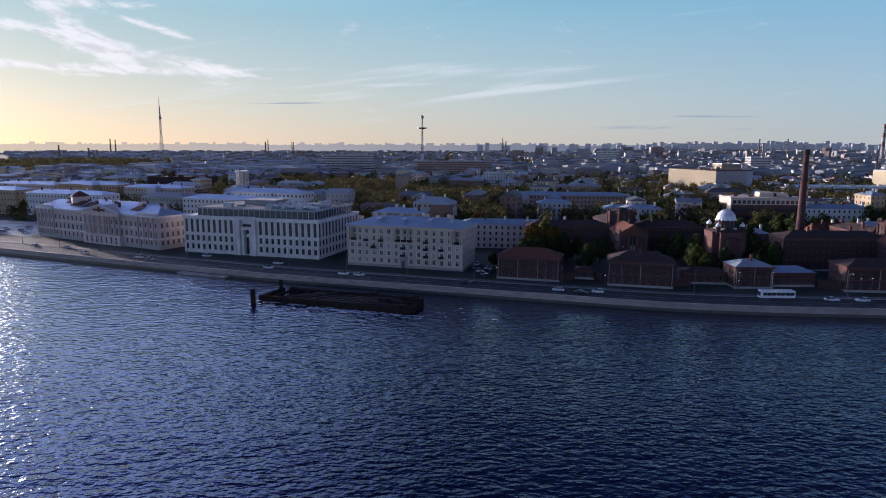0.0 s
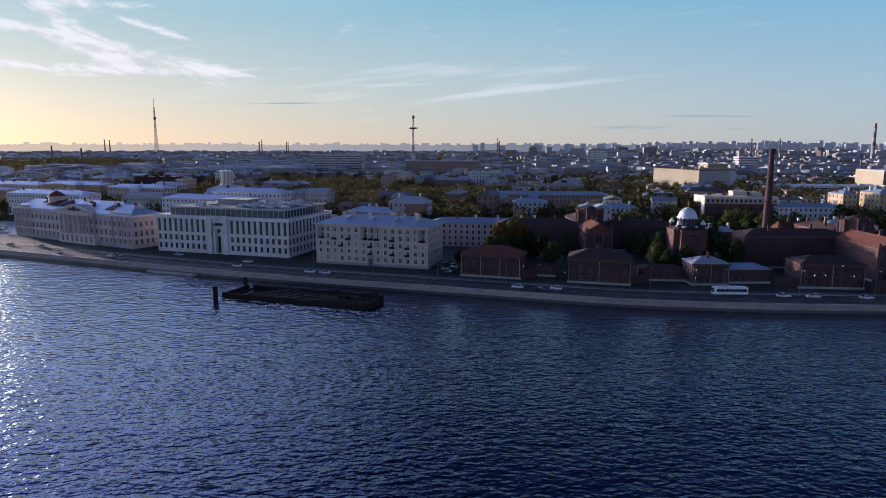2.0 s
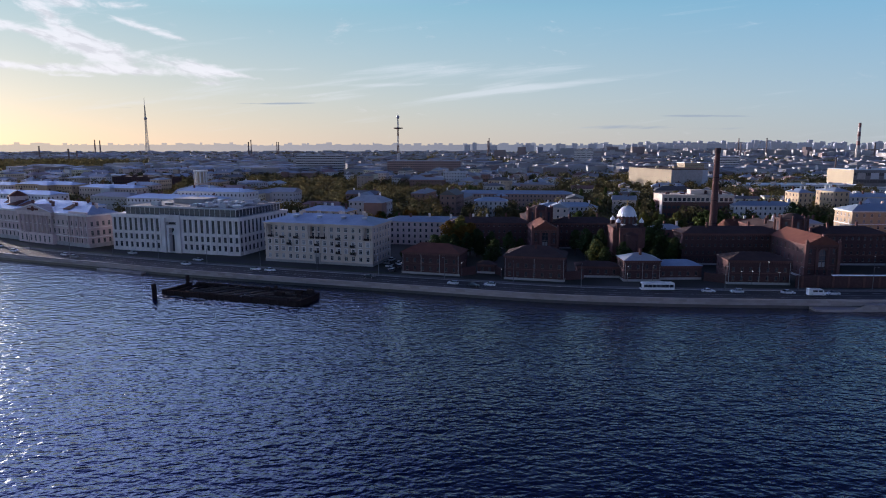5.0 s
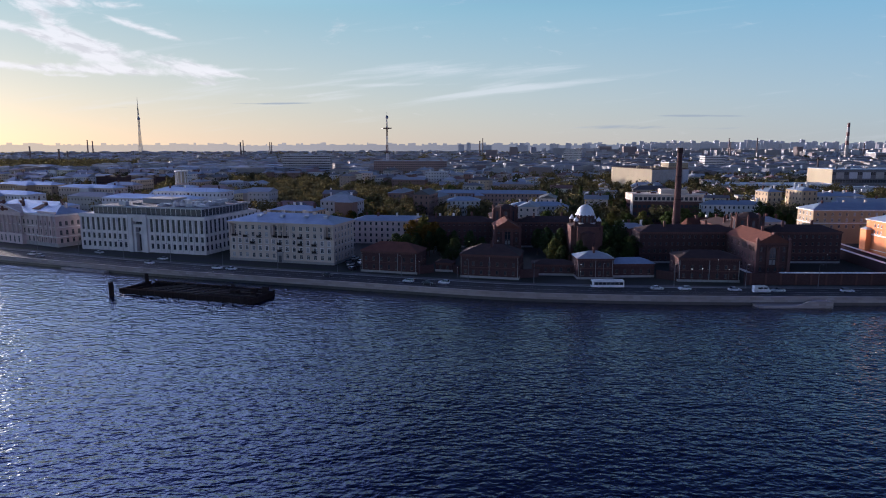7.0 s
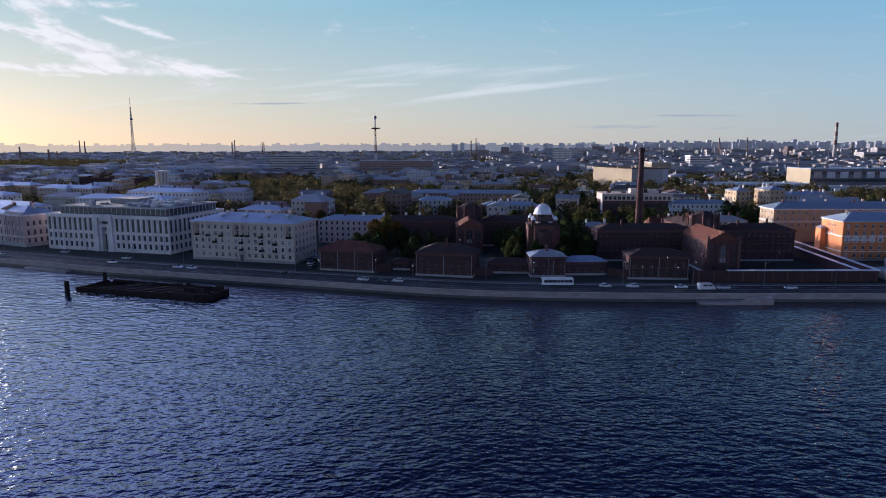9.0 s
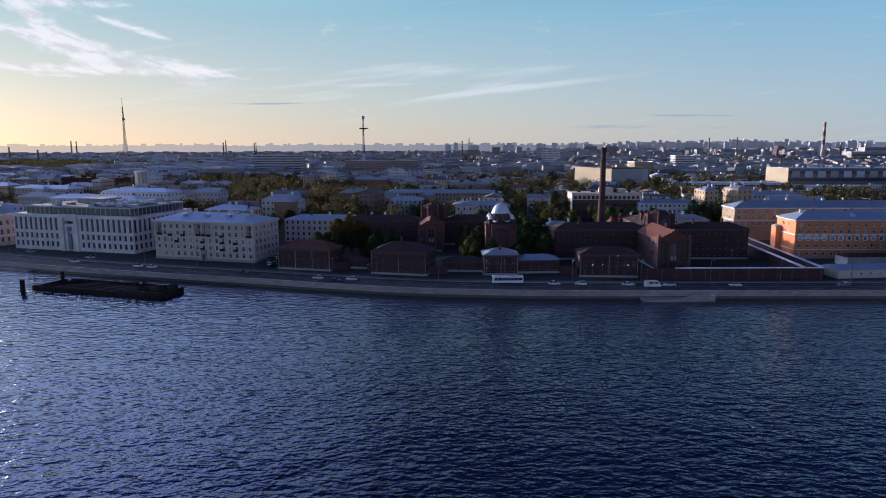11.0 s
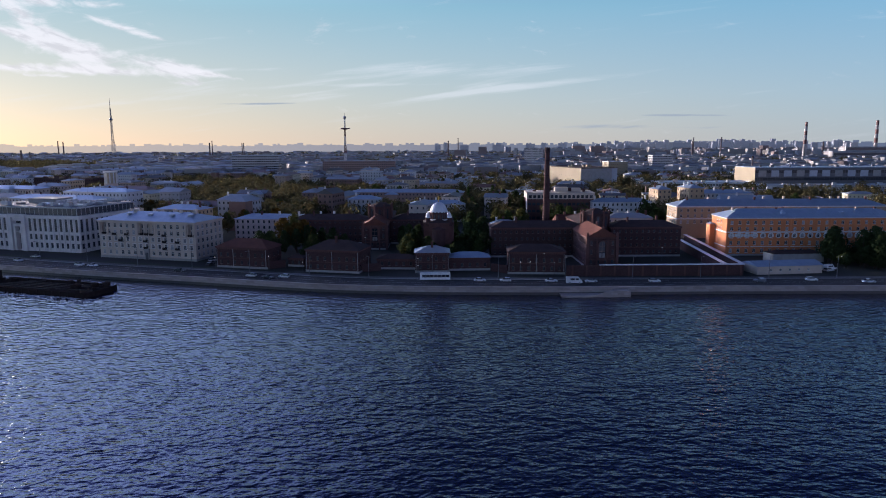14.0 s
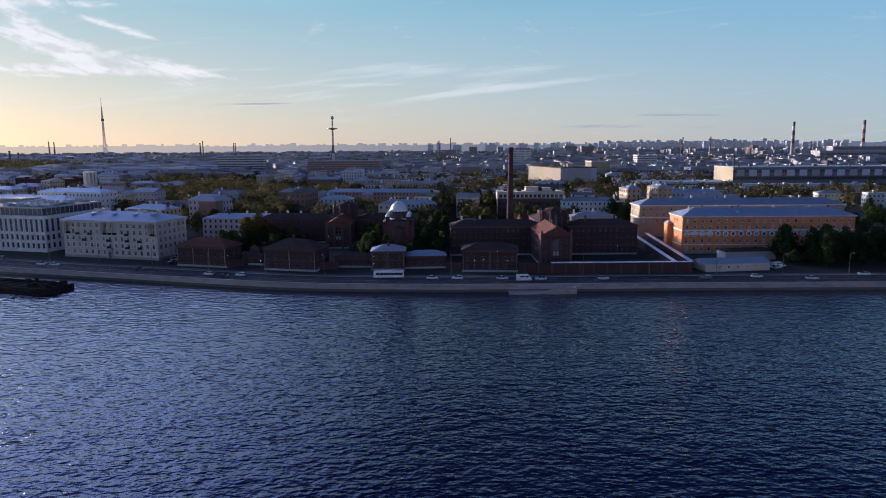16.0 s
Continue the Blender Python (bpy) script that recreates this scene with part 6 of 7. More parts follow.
protos = [tower_block(1800, 4150, 34, 18, 72, -10, SKYLINE_HAZE_WALLS), tower_block(1900, 4100, 62, 16, 66, -20, SKYLINE_HAZE_WALLS), tower_block(1500, 4250, 26, 22, 82, 20, SKYLINE_HAZE_WALLS), tower_block(2050, 4000, 104, 16, 63, -8, SKYLINE_HAZE_WALLS)]
rnd = random.Random(21)
for i in range(170):
    dense = i < 105
    dist, tan = rnd.uniform(4250, 4690), rnd.uniform(0.3, 0.57) if dense else rnd.uniform(0.02, 0.3) if i < 122 else rnd.uniform(0.3, 0.68)
    y = dist / math.sqrt(1 + tan * tan)
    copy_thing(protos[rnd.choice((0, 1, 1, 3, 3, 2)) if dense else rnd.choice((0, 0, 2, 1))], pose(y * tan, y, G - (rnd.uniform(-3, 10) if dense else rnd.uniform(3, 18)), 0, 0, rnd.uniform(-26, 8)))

# the hazy edge of the city that closes the horizon: blocks in steps over a low rise
rs = Shape()
rnd = random.Random(77)
ang = -0.88
while ang < 0.88:
    step = rnd.uniform(0.0016, 0.0075)
    tall = 53 + 6 * noise.noise(Vector((ang * 9, 0, 0))) + (rnd.uniform(5, 21) if rnd.random() < 0.5 else rnd.uniform(0, 5))
    a, b = (4780 * math.sin(ang), 4780 * math.cos(ang)), (4780 * math.sin(ang + step), 4780 * math.cos(ang + step))
    rs.face((*a, G), (*b, G), (*b, G + tall), (*a, G + tall))
    rs.face((*a, G + tall), (*b, G + tall), (b[0] * 1.01, b[1] * 1.01, G + tall), (a[0] * 1.01, a[1] * 1.01, G + tall))
    ang += step
# haze painted as emission: warm at the left, blue-grey towards the right
HAZE_GLOW = material("painted_haze_glow", (0.06, 0.065, 0.07), 1.0, (0.05, 0.055, 0.06), scale=0.01)
hn, hl = HAZE_GLOW.node_tree.nodes, HAZE_GLOW.node_tree.links
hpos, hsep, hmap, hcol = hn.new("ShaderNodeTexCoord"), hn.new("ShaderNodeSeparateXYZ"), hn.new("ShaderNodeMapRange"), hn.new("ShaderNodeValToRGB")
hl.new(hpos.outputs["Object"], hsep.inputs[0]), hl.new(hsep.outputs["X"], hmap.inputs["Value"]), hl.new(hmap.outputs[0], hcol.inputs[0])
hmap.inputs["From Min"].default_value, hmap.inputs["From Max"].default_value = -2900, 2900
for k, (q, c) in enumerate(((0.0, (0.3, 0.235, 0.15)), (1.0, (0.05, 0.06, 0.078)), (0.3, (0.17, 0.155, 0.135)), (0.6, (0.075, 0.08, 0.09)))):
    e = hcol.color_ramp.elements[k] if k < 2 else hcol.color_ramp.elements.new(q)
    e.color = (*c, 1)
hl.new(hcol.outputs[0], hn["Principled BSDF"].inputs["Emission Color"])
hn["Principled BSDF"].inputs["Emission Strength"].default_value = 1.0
solid("backdrop", rs, HAZE_GLOW, "hazy edge of the city on the horizon", "horizon", kind="structure")


# ---- masts and stacks ----
def lattice(s, half0, half1, z0, z1, steps, bar):
    c = ((-1, -1), (1, -1), (1, 1), (-1, 1))
    for k in range(steps):
        a, b = k / steps, (k + 1) / steps
        za, zb = z0 + (z1 - z0) * a, z0 + (z1 - z0) * b
        ha, hb = half0 + (half1 - half0) * a, half0 + (half1 - half0) * b
        for i in range(4):
            p, q = c[i], c[(i + 1) % 4]
            s.beam((p[0] * ha, p[1] * ha, za), (p[0] * hb, p[1] * hb, zb), bar)
            s.beam((p[0] * ha, p[1] * ha, za), (q[0] * hb, q[1] * hb, zb), bar * 0.6)
            s.beam((q[0] * ha, q[1] * ha, za), (p[0] * hb, p[1] * hb, zb), bar * 0.6)
            s.beam((p[0] * hb, p[1] * hb, zb), (q[0] * hb, q[1] * hb, zb), bar * 0.6)
    return s


tv = thing("television_tower", "tall lattice television tower with a deck and needle", "tower", pose(-1737, 3710, G))
part("legs", lattice(Shape(), 10, 4.6, 0, 110, 10, 0.9), TOWER_STEEL, tv)
part("shaft", lattice(Shape(), 4.6, 3.4, 110, 198, 10, 0.9), TOWER_STEEL, tv)
part("deck", Shape().tube([(4, 196), (8.5, 200), (8.5, 206), (6.5, 209), (4, 213)], 14), TOWER_STEEL, tv)
part("upper_shaft", lattice(Shape(), 3.2, 1.6, 212, 270, 7, 0.9), TOWER_STEEL, tv)
part("needle", Shape().tube([(1.6, 268), (1.2, 300), (0.6, 323)], 8), TOWER_STEEL, tv)

mast = thing("radio_mast", "red and white lattice mast with a round platform", "mast", pose(-89, 1373, G))
for k in range(6):
    part("section", lattice(Shape(), 2.6 - k * 0.3, 2.3 - k * 0.3, k * 18.0, (k + 1) * 18.0, 6, 0.7), TOWER_RED if k % 2 == 0 else TOWER_WHITE, mast)
part("platform", Shape().tube([(3, 86.5), (10.5, 88), (10.5, 89.6), (3, 90)], 16), TOWER_RED, mast)
part("head", Shape().tube([(1.6, 108), (3.2, 109.5), (3.2, 113.5), (1.4, 115)], 12), TOWER_STEEL, mast)
part("spike", Shape().tube([(0.3, 115), (0.15, 122)], 6), TOWER_STEEL, mast)


def striped_stack(x, y, h, r, label):
    t = thing("striped_stack", label, "chimney", pose(x, y, G), "striped stacks")
    n = 9
    for k in range(n):
        a, b = k / n, (k + 1) / n
        part("ring_section", Shape().tube([(r * (1 - 0.4 * a), h * a), (r * (1 - 0.4 * b), h * b)], 14), TOWER_RED if (n - k) % 2 and k > 3 else STONE_TRIM, t)


striped_stack(1229, 1943, 118, 6.0, "tall concrete power station stack with red bands")
striped_stack(1478, 1990, 124, 6.5, "tall concrete power station stack with red bands")
for x, y, h, r in ((900, 1980, 62, 2.4), (1130, 2300, 78, 3.0), (1010, 2250, 76, 3.0), (1380, 2100, 60, 3), (-1266.6, 2000, 50.4, 3.2), (-1084.8, 1850, 42.5, 3.6), (-1060.3, 1850, 37.6, 2.8), (-1813.7, 3300, 80, 4), (-1787.4, 3300, 77, 4), (-735.3, 2400, 64.4, 3.4), (-725.5, 2400, 72.7, 2.6), (-793.3, 3000, 67.3, 3), (-785.4, 3000, 67.3, 3), (150, 2300, 68, 3.2), (240, 3900, 95, 4), (560, 900, 36, 1.6)):
    st = thing("works_chimney", "slender brick works chimney in the distance", "chimney", pose(x, y, G), "works chimneys")
    part("shaft", Shape().tube([(r, 0), (r * 0.6, h)], 12), STACK_BRICK, st)
    part("head", Shape().tube([(r * 0.72, h - 3), (r * 0.72, h)], 12), METAL_DARK, st)
pl = thing("power_station", "grey power station hall with ribbon glazing", "power station", pose(1290, 1900, G, 0, 0, -8))
part("wall", Shape().box(0, 260, 0, 60, 0, 30).box(40, 220, 10, 50, 30, 44), CONCRETE, pl)
part("ribbon_window", Shape().box(4, 256, -0.3, 0.1, 18, 25), GLASS, pl)
part("ribbon_window", Shape().box(44, 216, 9.7, 10.1, 34, 41), GLASS, pl)
part("roof", Shape().box(-1, 261, -1, 61, 30, 31), METAL_BLUE, pl)


# ---- trees ----
def make_tree(h, spread, leaf, seed, n_blobs=14, per=110, size=0.54, name="tree", label="leafy green deciduous tree in full crown", slim=False):
    r = random.Random(seed)
    g = np.random.default_rng(seed)
    t = thing(name, label, "tree", pose(0, -900, -300), "trees")
    trunk = Shape().tube([(0.04 * h * 0.55, 0), (0.03 * h * 0.55, h * 0.25), (0.015 * h * 0.5, h * 0.7)], 7)
    blobs = []
    for i in range(n_blobs):
        k = (i + 0.5) / n_blobs
        z = h * (0.28 + 0.64 * k)
        wide = math.sin(math.pi * min(0.97, 0.18 + 0.82 * k)) if not slim else 0.5 * (1.15 - k)
        a = i * 2.4 + r.uniform(-0.5, 0.5)
        q = spread * wide * r.uniform(0.35, 0.75)
        blobs.append((q * math.cos(a), q * math.sin(a), z, spread * r.uniform(0.3, 0.48) * (0.65 + 0.5 * wide)))
        trunk.beam((0, 0, z * 0.62), (q * math.cos(a), q * math.sin(a), z), 0.012 * h)
    part("trunk", trunk, BARK, t)
    vs, ns = [], []
    for bx, by, bz, br in blobs:
        d = g.normal(size=(per, 3))
        d /= np.linalg.norm(d, axis=1)[:, None]
        c = np.array([bx, by, bz]) + d * br * g.uniform(0.55, 1.08, (per, 1)) * np.array([1, 1, 0.82])
        mid = np.array([0, 0, h * 0.5])
        o = (d + 0.6 * (c - mid) / spread) + g.normal(size=(per, 3)) * 0.25
        o /= np.linalg.norm(o, axis=1)[:, None]
        tilt = o + g.normal(size=(per, 3)) * 0.45
        u = np.cross(g.normal(size=(per, 3)), tilt)
        v = np.cross(tilt, u)
        u /= np.linalg.norm(u, axis=1)[:, None]
        v /= np.linalg.norm(v, axis=1)[:, None]
        s1, s2 = g.uniform(0.5, 1.0, (per, 1)) * size, g.uniform(0.4, 0.8, (per, 1)) * size
        quad = np.stack([c - u * s1 - v * s2 * 0.4, c + u * s1 * 0.3 - v * s2, c + u * s1 + v * s2 * 0.3, c - u * s1 * 0.2 + v * s2], 1)
        vs += list(quad)
        ns.append(np.repeat(o, 4, axis=0))
    allv = np.concatenate(vs)
    out = np.concatenate(ns)
    me = bpy.data.meshes.new("crown")
    me.from_pydata(allv.tolist(), [], [(4 * i, 4 * i + 1, 4 * i + 2, 4 * i + 3) for i in range(len(allv) // 4)])
    me.normals_split_custom_set_from_vertices(out.tolist())
    part("crown", me, leaf, t)
    return t


TREES = [make_tree(15, 5.2, LEAVES[0], 1), make_tree(17, 5.8, LEAVES[1], 2), make_tree(13, 4.8, LEAVES[2], 3, label="deciduous tree turning golden brown"), make_tree(18, 5.6, LEAVES[3], 4),
         make_tree(16, 5.5, LEAVES[2], 5, label="deciduous tree turning golden brown"), make_tree(19, 3.4, LEAVES[0], 6, slim=True, label="slender tall green poplar tree"), make_tree(12, 5.5, LEAVES[3], 7)]
used = set()


def plant(k, x, y, s=1.0, turn=0.0, z=G):
    m = pose(x, y, z, 0, 0, turn) @ Matrix.Diagonal((s, s, s, 1))
    if k not in used:
        used.add(k)
        TREES[k].matrix_basis = m
    else:
        c = copy_thing(TREES[k], Matrix())
        c.matrix_basis = m


rnd = random.Random(31)
GROVES = [  # x0, x1, y0, y1, how many, kinds, size
    (279, 350, 238, 264, 46, (3, 6, 3), 0.88), (276, 352, 235, 260, 40, (6, 3, 6), 0.55), (345, 470, 300, 420, 30, (3, 0, 6), 0.9), (24, 40, 285, 305, 4, (1, 4, 2), 1.05), (8, 62, 264, 300, 22, (3, 6, 3), 0.7), (86, 95, 258, 268, 4, (1, 3, 3), 0.66), (98, 114, 255, 262, 6, (3, 6), 0.75), (88, 97, 272, 298, 6, (3, 3), 0.8), (113, 128, 262, 292, 13, (3, 6, 0), 0.85),
    (118, 130, 290, 320, 6, (3, 0), 0.9), (100, 130, 330, 372, 9, (3, 0), 0.9), (142, 162, 345, 372, 9, (0, 1, 3), 0.85), (176, 210, 352, 392, 13, (0, 3), 0.9), (-45, 20, 352, 400, 14, (4, 0, 2), 0.85),
    (-75, -30, 395, 480, 12, (4, 2, 0, 1), 0.95), (-70, 30, 440, 520, 10, (0, 1, 4), 0.9), (-190, -150, 470, 520, 8, (2, 1), 1.0), (-430, -268, 415, 455, 18, (0, 3, 1), 0.8),
    (222, 300, 375, 405, 14, (0, 3), 0.9), (120, 170, 430, 520, 14, (0, 5, 3), 1.0), (300, 400, 470, 560, 10, (0, 3, 1), 0.95), (40, 120, 560, 660, 8, (0, 3, 5), 1.0)]
for x0, x1, y0, y1, n, kinds, size in GROVES:
    for i in range(n):
        plant(rnd.choice(kinds), rnd.uniform(x0, x1), rnd.uniform(y0, y1), size * rnd.uniform(0.8, 1.15), rnd.uniform(0, 360))
for x, y in free[:8]:
    for i in range(1):
        plant(rnd.choice((0, 0, 1, 3, 4, 5)), x + rnd.uniform(-9, 9), y + rnd.uniform(-9, 9), rnd.uniform(0.65, 0.95), rnd.uniform(0, 360))

# far woods: crowns of leaf clumps, one mesh
g = np.random.default_rng(9)
spots = []
for a, b, c in PARKS:
    n = int(min(620, c * c * (0.013 if b > 1100 else 0.006) + 14))
    ang, rad = g.uniform(0, 2 * np.pi, n), c * np.sqrt(g.uniform(0, 1, n))
    spots += [(a + r * np.cos(t) * 1.2, b + r * np.sin(t)) for r, t in zip(rad, ang)]
for x, y in free[8:]:
    spots += [(x + g.uniform(-9, 9), y + g.uniform(-9, 9)) for _ in range(3)]
for x0, x1, y0, y1, n in ((-75, -30, 395, 480, 30), (-70, 30, 440, 520, 34), (300, 400, 470, 560, 34), (40, 120, 560, 660, 30), (-430, -268, 400, 445, 16), (-45, 20, 352, 400, 10)):
    spots += [(g.uniform(x0, x1), g.uniform(y0, y1)) for _ in range(n)]
for i in range(3400):
    y = g.uniform(395, 950)
    x = g.uniform(-0.72, 0.72) * y + 60
    if not taken(x, y, -4):
        spots.append((x, y))
for i in range(5200):
    y = 900 * math.exp(g.uniform(0, 1.5))
    spots.append((g.uniform(-0.72, 0.72) * y + 60, y))
for i in range(4300):
    y = g.uniform(900, 1850)
    spots.append((g.uniform(-0.72, 0.72) * y + 60, y))
quads, outs = [], []
for x, y in spots:
    k = 100 if y < 700 else 56 if y < 950 else 34
    big = 1.0 + 0.5 * (y > 1500)
    d = g.normal(size=(k, 3))
    d /= np.linalg.norm(d, axis=1)[:, None]
    hh = g.uniform(9, 18) * (1.1 if y > 1500 else 0.9)
    c = np.array([x, y, G + hh * 0.6]) + d * np.array([5.0 * big, 5.0 * big, hh * 0.42]) * g.uniform(0.6, 1.05, (k, 1))
    o = d + g.normal(size=(k, 3)) * 0.08
    u = np.cross(g.normal(size=(k, 3)), o)
    v = np.cross(o, u)
    u /= np.linalg.norm(u, axis=1)[:, None]
    v /= np.linalg.norm(v, axis=1)[:, None]
    s = (0.95 if y < 700 else 1.25 if y < 950 else 1.35) * big
    outs.append(np.repeat(o / np.linalg.norm(o, axis=1)[:, None], 4, axis=0))
    quads.append(np.stack([c - u * s, c - v * s * 0.8, c + u * s, c + v * s * 0.8], 1).reshape(-1, 3))
quads = np.concatenate(quads)
me = bpy.data.meshes.new("far_woods")
me.from_pydata(quads.tolist(), [], [(4 * i, 4 * i + 1, 4 * i + 2, 4 * i + 3) for i in range(len(quads) // 4)])
me.normals_split_custom_set_from_vertices(np.concatenate(outs).tolist())
solid("far_woods", me, LEAVES[4], "distant parks and street trees, green turning brown", "woods", kind="stuff")


# ---- vehicles ----
CAR_PAINT = palette("car_paint", [(0.75, 0.75, 0.75), (0.5, 0.52, 0.54), (0.7, 0.7, 0.72), (0.03, 0.03, 0.035), (0.62, 0.63, 0.66), (0.12, 0.13, 0.16)], rough=0.3)
WHITE_PAINT = material("vehicle_white_paint", (0.78, 0.78, 0.78), 0.35)
TAIL = material("tail_lamp_red", (0.3, 0.02, 0.02), 0.3)
HEADLIGHT = material("headlamp_glass", (0.6, 0.6, 0.6), 0.15)


def extrude(profile, w0, w1, inset=0.0, z_inset=1e9):
    """A body from a side profile of (x, z), as wide as w0..w1 in y, drawn in above z_inset."""
    s = Shape()
    n = len(profile)
    side = lambda p, sgn: (p[0], sgn * ((w1 - w0) / 2 - (inset if p[1] > z_inset else 0)), p[1])
    for i in range(n):
        a, b = profile[i], profile[(i + 1) % n]
        s.face(side(a, -1), side(a, 1), side(b, 1), side(b, -1))
    s.face(*[side(p, -1) for p in profile])
    s.face(*[side(p, 1) for p in reversed(profile)])
    return s


def wheel(parent, x, y, r):
    m = pose(x, y, r, 90)
    t = part("wheel", Shape().tube([(r * 0.9, -0.11), (r, -0.07), (r, 0.07), (r * 0.9, 0.11)], 14), RUBBER, parent, m=m)
    part("rim", Shape().tube([(r * 0.6, -0.125), (r * 0.6, 0.125)], 10), CHROME, t)


def make_car(label, length, height, paint, style):
    c = thing("car", label, "car", pose(0, 0, 0), "cars on the road")
    L, H = length / 2, height
    if style == "sedan":
        hull = [(-L, 0.35), (-L + 0.05, 0.85), (-L * 0.62, 0.95), (L * 0.45, 0.93), (L * 0.93, 0.75), (L, 0.55), (L, 0.3), (L * 0.8, 0.22), (-L * 0.8, 0.22)]
        cab = [(-L * 0.72, 0.93), (-L * 0.42, H - 0.06), (-L * 0.1, H), (L * 0.12, H - 0.05), (L * 0.46, 0.92)]
    else:
        hull = [(-L, 0.4), (-L, 0.95), (-L * 0.9, 1.05), (L * 0.5, 1.02), (L * 0.95, 0.9), (L, 0.6), (L, 0.35), (L * 0.8, 0.28), (-L * 0.8, 0.28)]
        cab = [(-L * 0.95, 1.02), (-L * 0.82, H - 0.05), (-L * 0.4, H), (L * 0.1, H - 0.04), (L * 0.48, 1.0)]
    part("body", extrude(hull, -0.9, 0.9), paint, c)
    part("cabin", extrude(cab, -0.82, 0.82, 0.12, 1.1), GLASS, c, "dark glazed cabin")
    part("roof_panel", extrude([(p[0] * 0.98, H - 0.02 + (0.05 if i else 0)) for i, p in enumerate([cab[1], cab[2], cab[3]])] + [(cab[3][0], H - 0.1), (cab[1][0], H - 0.1)], -0.7, 0.7), paint, c)
    for x in (-L * 0.62, L * 0.62):
        for y in (-0.82, 0.82):
            wheel(c, x, y, 0.32)
    for y in (-0.62, 0.62):
        part("headlight", Shape().box(L - 0.08, L + 0.02, y - 0.18, y + 0.18, 0.58, 0.74), HEADLIGHT, c)
        part("tail_light", Shape().box(-L - 0.02, -L + 0.08, y - 0.16, y + 0.16, 0.68, 0.84), TAIL, c)
    return c


def make_van():
    c = thing("van", "white panel van with dark windows", "van", pose(0, 0, 0), "vans")
    part("body", extrude([(-3.0, 0.4), (-3.0, 2.5), (-2.7, 2.62), (1.5, 2.6), (1.75, 2.5), (2.45, 1.45), (2.95, 1.2), (3.0, 0.45)], -1.0, 1.0, 0.08, 1.6), WHITE_PAINT, c)
    part("windscreen", Shape().face((1.85, -0.85, 2.4), (1.85, 0.85, 2.4), (2.5, 0.9, 1.5), (2.5, -0.9, 1.5)).face((1.8, -0.85, 2.36), (2.45, -0.9, 1.46), (2.45, 0.9, 1.46), (1.8, 0.85, 2.36)), GLASS, c)
    for y in (-1.01, 0.97):
        part("side_window", Shape().box(0.4, 1.7, y, y + 0.04, 1.55, 2.2), GLASS, c)
        part("side_window", Shape().box(-1.6, 0.1, y, y + 0.04, 1.6, 2.2), GLASS, c)
    for x in (-1.8, 1.9):
        for y in (-0.9, 0.9):
            wheel(c, x, y, 0.36)
    return c


def make_bus():
    c = thing("bus", "white city bus with a dark window band", "bus", pose(0, 0, 0), "buses")
    part("body", extrude([(-6, 0.35), (-6, 2.75), (-5.8, 2.95), (5.7, 2.95), (5.95, 2.7), (6, 0.35)], -1.25, 1.25), WHITE_PAINT, c)
    for y in (-1.27, 1.23):
        for k in range(7):
            part("side_window", Shape().box(-5.6 + k * 1.55, -4.15 + k * 1.55, y, y + 0.04, 1.25, 2.3), GLASS, c)
    part("windscreen", Shape().box(5.97, 6.03, -1.1, 1.1, 1.0, 2.5), GLASS, c)
    part("roof_unit", Shape().box(-2.5, 0.5, -0.8, 0.8, 2.95, 3.15), WHITE_PAINT, c)
    for x in (-3.4, 3.4):
        for y in (-1.12, 1.12):
            wheel(c, x, y, 0.48)
    return c


sedan, hatch = make_car("pale saloon car on the embankment road", 4.6, 1.45, CAR_PAINT, "sedan"), make_car("pale hatchback car on the embankment road", 4.3, 1.6, CAR_PAINT, "suv")
van, bus = make_van(), make_bus()
placed = set()


def park(proto, x, y, heading, z=G + 0.02):
    m = pose(x, y, z, 0, 0, heading)
    if proto.name not in placed:
        placed.add(proto.name)
        proto.matrix_basis = m
    else:
        copy_thing(proto, m)


for i, (x, y, turn) in enumerate(((-89.4, 270.5, 0), (-4.2, 243.7, 0), (29.5, 232, 180), (37.1, 228, 0), (43.4, 229.5, 180), (122, 220.3, 0), (131.9, 219.4, 180), (164.9, 217.1, 180), (189.4, 216.4, 0), (-127.8, 299.2, 0), (-158, 294, 180),
                                  (-209, 321, 0), (-190.4, 305, 0), (-88.4, 281.6, 180), (-54.7, 258.7, 0), (-48.0, 257.0, 0), (251, 217.5, 0), (271, 213.7, 0), (296, 220.5, 180), (149.7, 218.4, 0), (230, 216, 180), (-230, 327, 180), (-150, 288, 0))):
    park(sedan if i % 2 else hatch, x, y, quay_angle(x) + turn)
for x, y, h in ((4.2, 257, 70), (3, 262, 75), (1.5, 268, 70), (-0.5, 275, 80), (6.5, 266, 72), (1.2, 283, 74), (5.5, 274, 66), (269, 236, 20), (273, 240, 25), (266, 243, 160), (-268, 376, 12), (-276, 384, 70), (-285, 380, 14), (-292, 392, 66), (-303, 398, 15), (-281, 398, 68), (-312, 404, 12), (-322, 402, 70)):
    park(sedan if h % 2 else hatch, x, y, h, G)
park(van, 157.9, 215.2, quay_angle(158)), park(van, 270, 238, 30, G)
park(bus, 104.5, 227.0 - 3.5, 180)


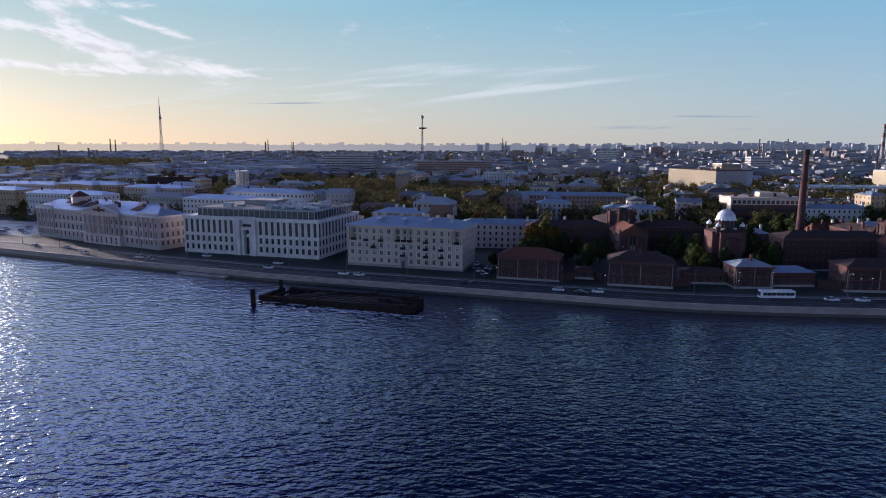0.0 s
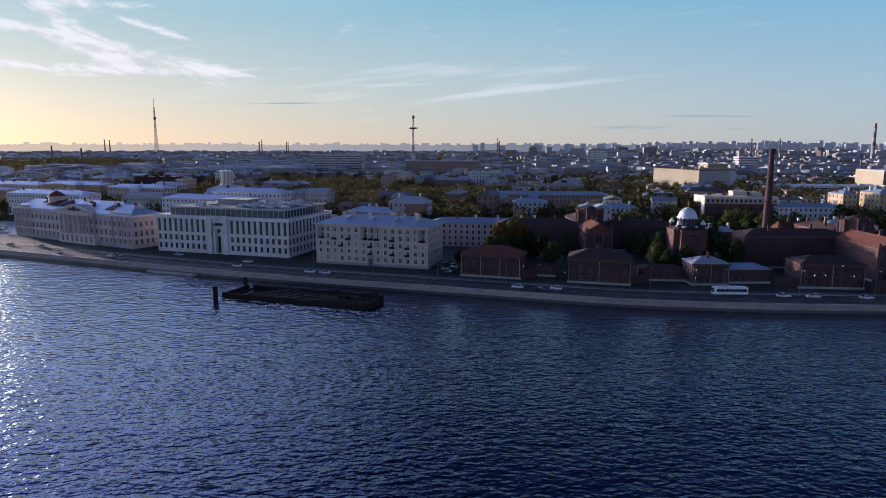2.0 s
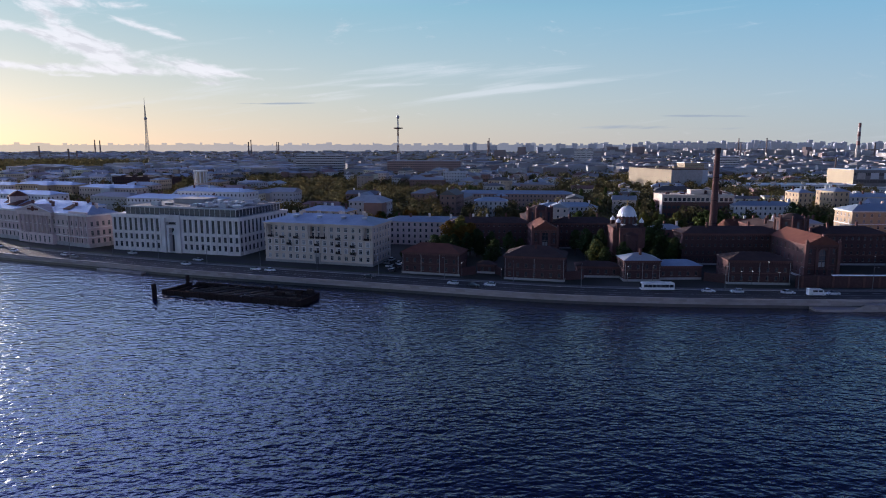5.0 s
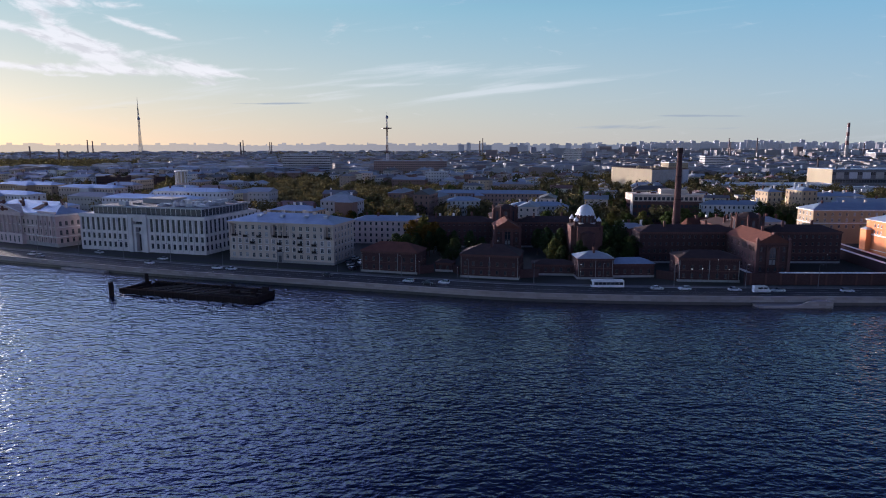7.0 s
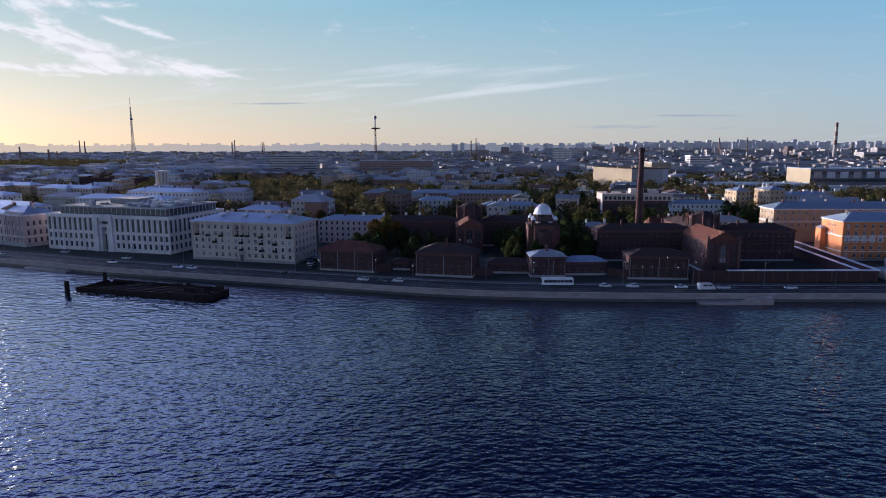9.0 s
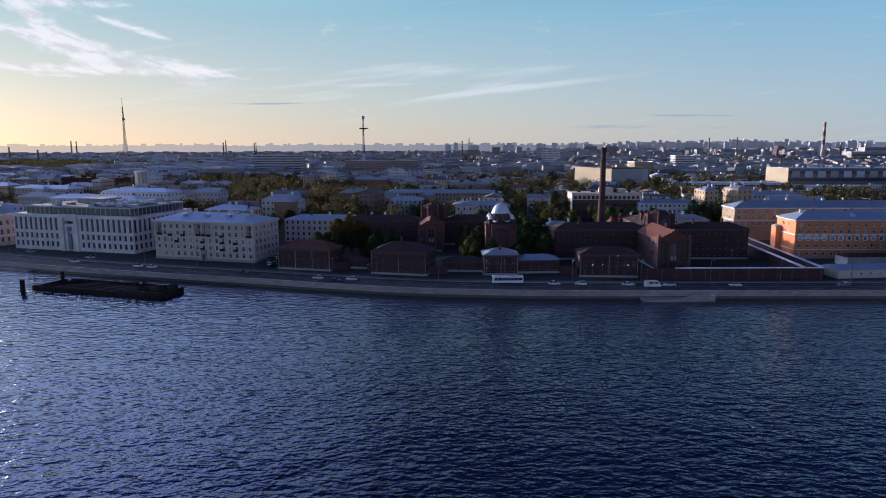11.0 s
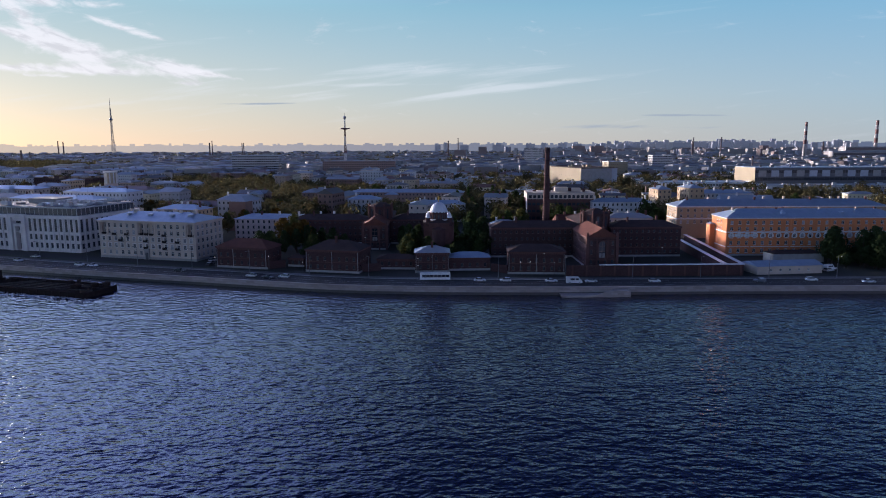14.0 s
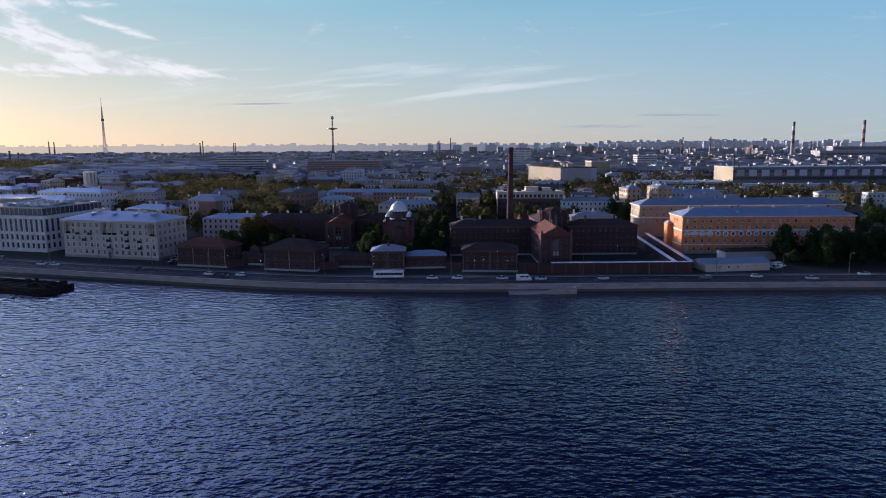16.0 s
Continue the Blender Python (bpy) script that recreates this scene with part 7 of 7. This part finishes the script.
# ---- street lamps ----
def make_lamp(lit):
    t = thing("street_lamp", "tall grey street lamp, lit" if lit else "tall grey street lamp with a curved arm", "street lamp", pose(0, 0, 0), "street lamps")
    part("pole", Shape().tube([(0.13, 0), (0.11, 3), (0.07, 8.4)], 8), POLE, t)
    part("base", Shape().tube([(0.22, 0), (0.22, 0.9), (0.14, 1.0)], 8), POLE, t)
    part("arm", Shape().beam((0, 0, 8.35), (0, -0.9, 8.9), 0.09).beam((0, -0.9, 8.9), (0, -1.9, 9.0), 0.08), POLE, t)
    head = part("head", Shape().box(-0.16, 0.16, -2.6, -1.8, 8.94, 9.08), POLE, t)
    part("lens", Shape().box(-0.1, 0.1, -2.45, -2.05, 8.88, 8.94), LAMP_GLOW if lit else LAMP_OFF, head)
    return t


dark_lamp, lit_lamp = make_lamp(False), make_lamp(True)
seen = set()
for i, x in enumerate(range(-330, 420, 27)):
    lit = i % 5 == 2
    p = lit_lamp if lit else dark_lamp
    m = pose(*quay_point(x, 18.2, G + 0.15), 0, 0, quay_angle(x))
    if lit in seen:
        copy_thing(p, m)
    else:
        seen.add(lit)
        p.matrix_basis = m
for x, y, z in ((33, 246.7, 9), (48.6, 241.4, 7.5), (97.4, 237.6, 9.5), (45.0, 297, 12), (69, 297.4, 10), (208, 262, 9.5), (8.0, 252.6, 8), (139.7, 233.9, 8.4), (143.6, 233.5, 8.6), (153.6, 232.9, 8.4), (149.2, 233.0, 12.2), (97.3, 237.6, 6.5)):
    t = thing("wall_lamp", "small lit flood lamp on a short bracket", "lamp", pose(x, y, G), "flood lamps")
    part("post", Shape().tube([(0.07, 0), (0.05, z - G)], 6), POLE, t)
    part("lens", Shape().box(-0.13, 0.13, -0.16, 0.0, z - G, z - G + 0.2), LAMP_GLOW, t)

# ---- moored pontoon ----
pon = thing("pontoon", "long dark rusty pontoon with open framed hold", "pontoon", pose(-78.6, 222.2, W, 0, 0, -17.9))
PL, PW = 57.0, 16.2
part("hull_side", Shape().box(0, PL, 0, 1.2, -0.6, 1.9), IRON, pon)
part("hull_side", Shape().box(3, PL - 3, PW - 1.2, PW, -0.6, 1.9), IRON, pon)
part("hull_end", Shape().box(0, 1.2, 1.2, PW - 1.2, -0.6, 1.7), IRON, pon)
part("bow", Shape().box(PL - 20, PL, 1.2, PW - 1.2, -0.6, 1.6).face((PL, 0, 1.9), (PL + 1.5, 4, 2.1), (PL + 1.5, 12.5, 2.1), (PL, PW, 1.9)).face((PL, 0, -0.6), (PL + 1.5, 4, -0.6), (PL + 1.5, 4, 2.1), (PL, 0, 1.9)).face((PL + 1.5, 4, -0.6), (PL + 1.5, 12.5, -0.6), (PL + 1.5, 12.5, 2.1), (PL + 1.5, 4, 2.1)).face((PL + 1.5, 12.5, -0.6), (PL, PW, -0.6), (PL, PW, 1.9), (PL + 1.5, 12.5, 2.1)), IRON, pon)
for k in range(9):
    part("cross_beam", Shape().box(4 + k * 4.2, 4.7 + k * 4.2, 1.2, PW - 1.2, 0.6, 1.5), IRON, pon)
for k in range(16):
    part("rib", Shape().box(1.5 + k * 3.7, 1.9 + k * 3.7, -0.25, -0.02, -0.5, 2.0), IRON, pon)
for k in range(5):
    part("plank", Shape().box(8 + k * 2, 38 + k * 2.5, 3 + k * 2.2, 3.9 + k * 2.2, 1.52, 1.62), TIMBER_OLD, pon)
for a, b in (((9, 3, 1.7), (20, 13, 1.9)), ((12, 3, 1.7), (24, 14, 1.9)), ((40, 4, 1.75), (56, 5.5, 1.75)), ((41, 10, 1.75), (56, 9.5, 1.75)), ((40, 12.5, 1.75), (56, 13.5, 1.75))):
    part("loose_spar", Shape().beam(a, b, 0.35), TIMBER_OLD, pon)
for x, y, w, h in ((44, 7, 3, 1.0), (50, 11, 2.2, 1.3), (53, 7, 1.6, 0.8), (54, 12.5, 2.2, 1.6), (36, 12.5, 2, 1.2)):
    part("deck_box", Shape().box(x, x + w, y, y + w * 0.7, 1.6, 1.6 + h).box(x - 0.08, x + w + 0.08, y - 0.08, y + w * 0.7 + 0.08, 1.6 + h, 1.7 + h), IRON, pon)
for x, y, z in ((0.7, PW - 3.0, 5.0), (PL - 18, PW - 0.6, 3.0), (PL - 3, 0.6, 2.7)):
    part("bollard_post", Shape().tube([(0.7, -0.5), (0.7, z)], 12), IRON, pon, m=pose(x, y, 0))
pile = thing("mooring_pile", "thick dark steel mooring pile standing in the river", "pile", pose(-79.1, 217.6, W))
part("pile", Shape().tube([(0.85, -3), (0.85, 4.9)], 14), IRON, pile)
part("cap", Shape().tube([(0.92, 4.9), (0.92, 5.1), (0.2, 5.25)], 14), IRON, pile)

# broken water along the pontoon
rnd = random.Random(44)
fs = Shape()
for i in range(290):
    u = rnd.uniform(-2, PL + 6)
    v = -rnd.expovariate(0.55) - 0.2 if rnd.random() < 0.75 else rnd.uniform(0, PW)
    if u > PL - 20 and v > 0:
        u += 26
    if i > 150:
        u = rnd.gauss(36, 11)
        v = -1.2 - abs(rnd.gauss(0, 2.2)) - max(0, 40 - u) * 0.06
    a, b, t = rnd.uniform(0.4, 1.9), rnd.uniform(0.12, 0.5), rnd.uniform(-0.3, 0.3)
    pts = []
    for k in range(8):
        q = 2 * math.pi * k / 8
        r = rnd.uniform(0.6, 1.1)
        x, y = a * r * math.cos(q), b * r * math.sin(q)
        pts.append((u + x * math.cos(t) - y * math.sin(t), v + x * math.sin(t) + y * math.cos(t), 0.06 + i * 0.0004))
    fs.face(*pts)
solid("foam", fs, FOAM, "white flecks of foam on the water round the pontoon", "foam", pose(-78.6, 222.2, W, 0, 0, -17.9), kind="stuff")
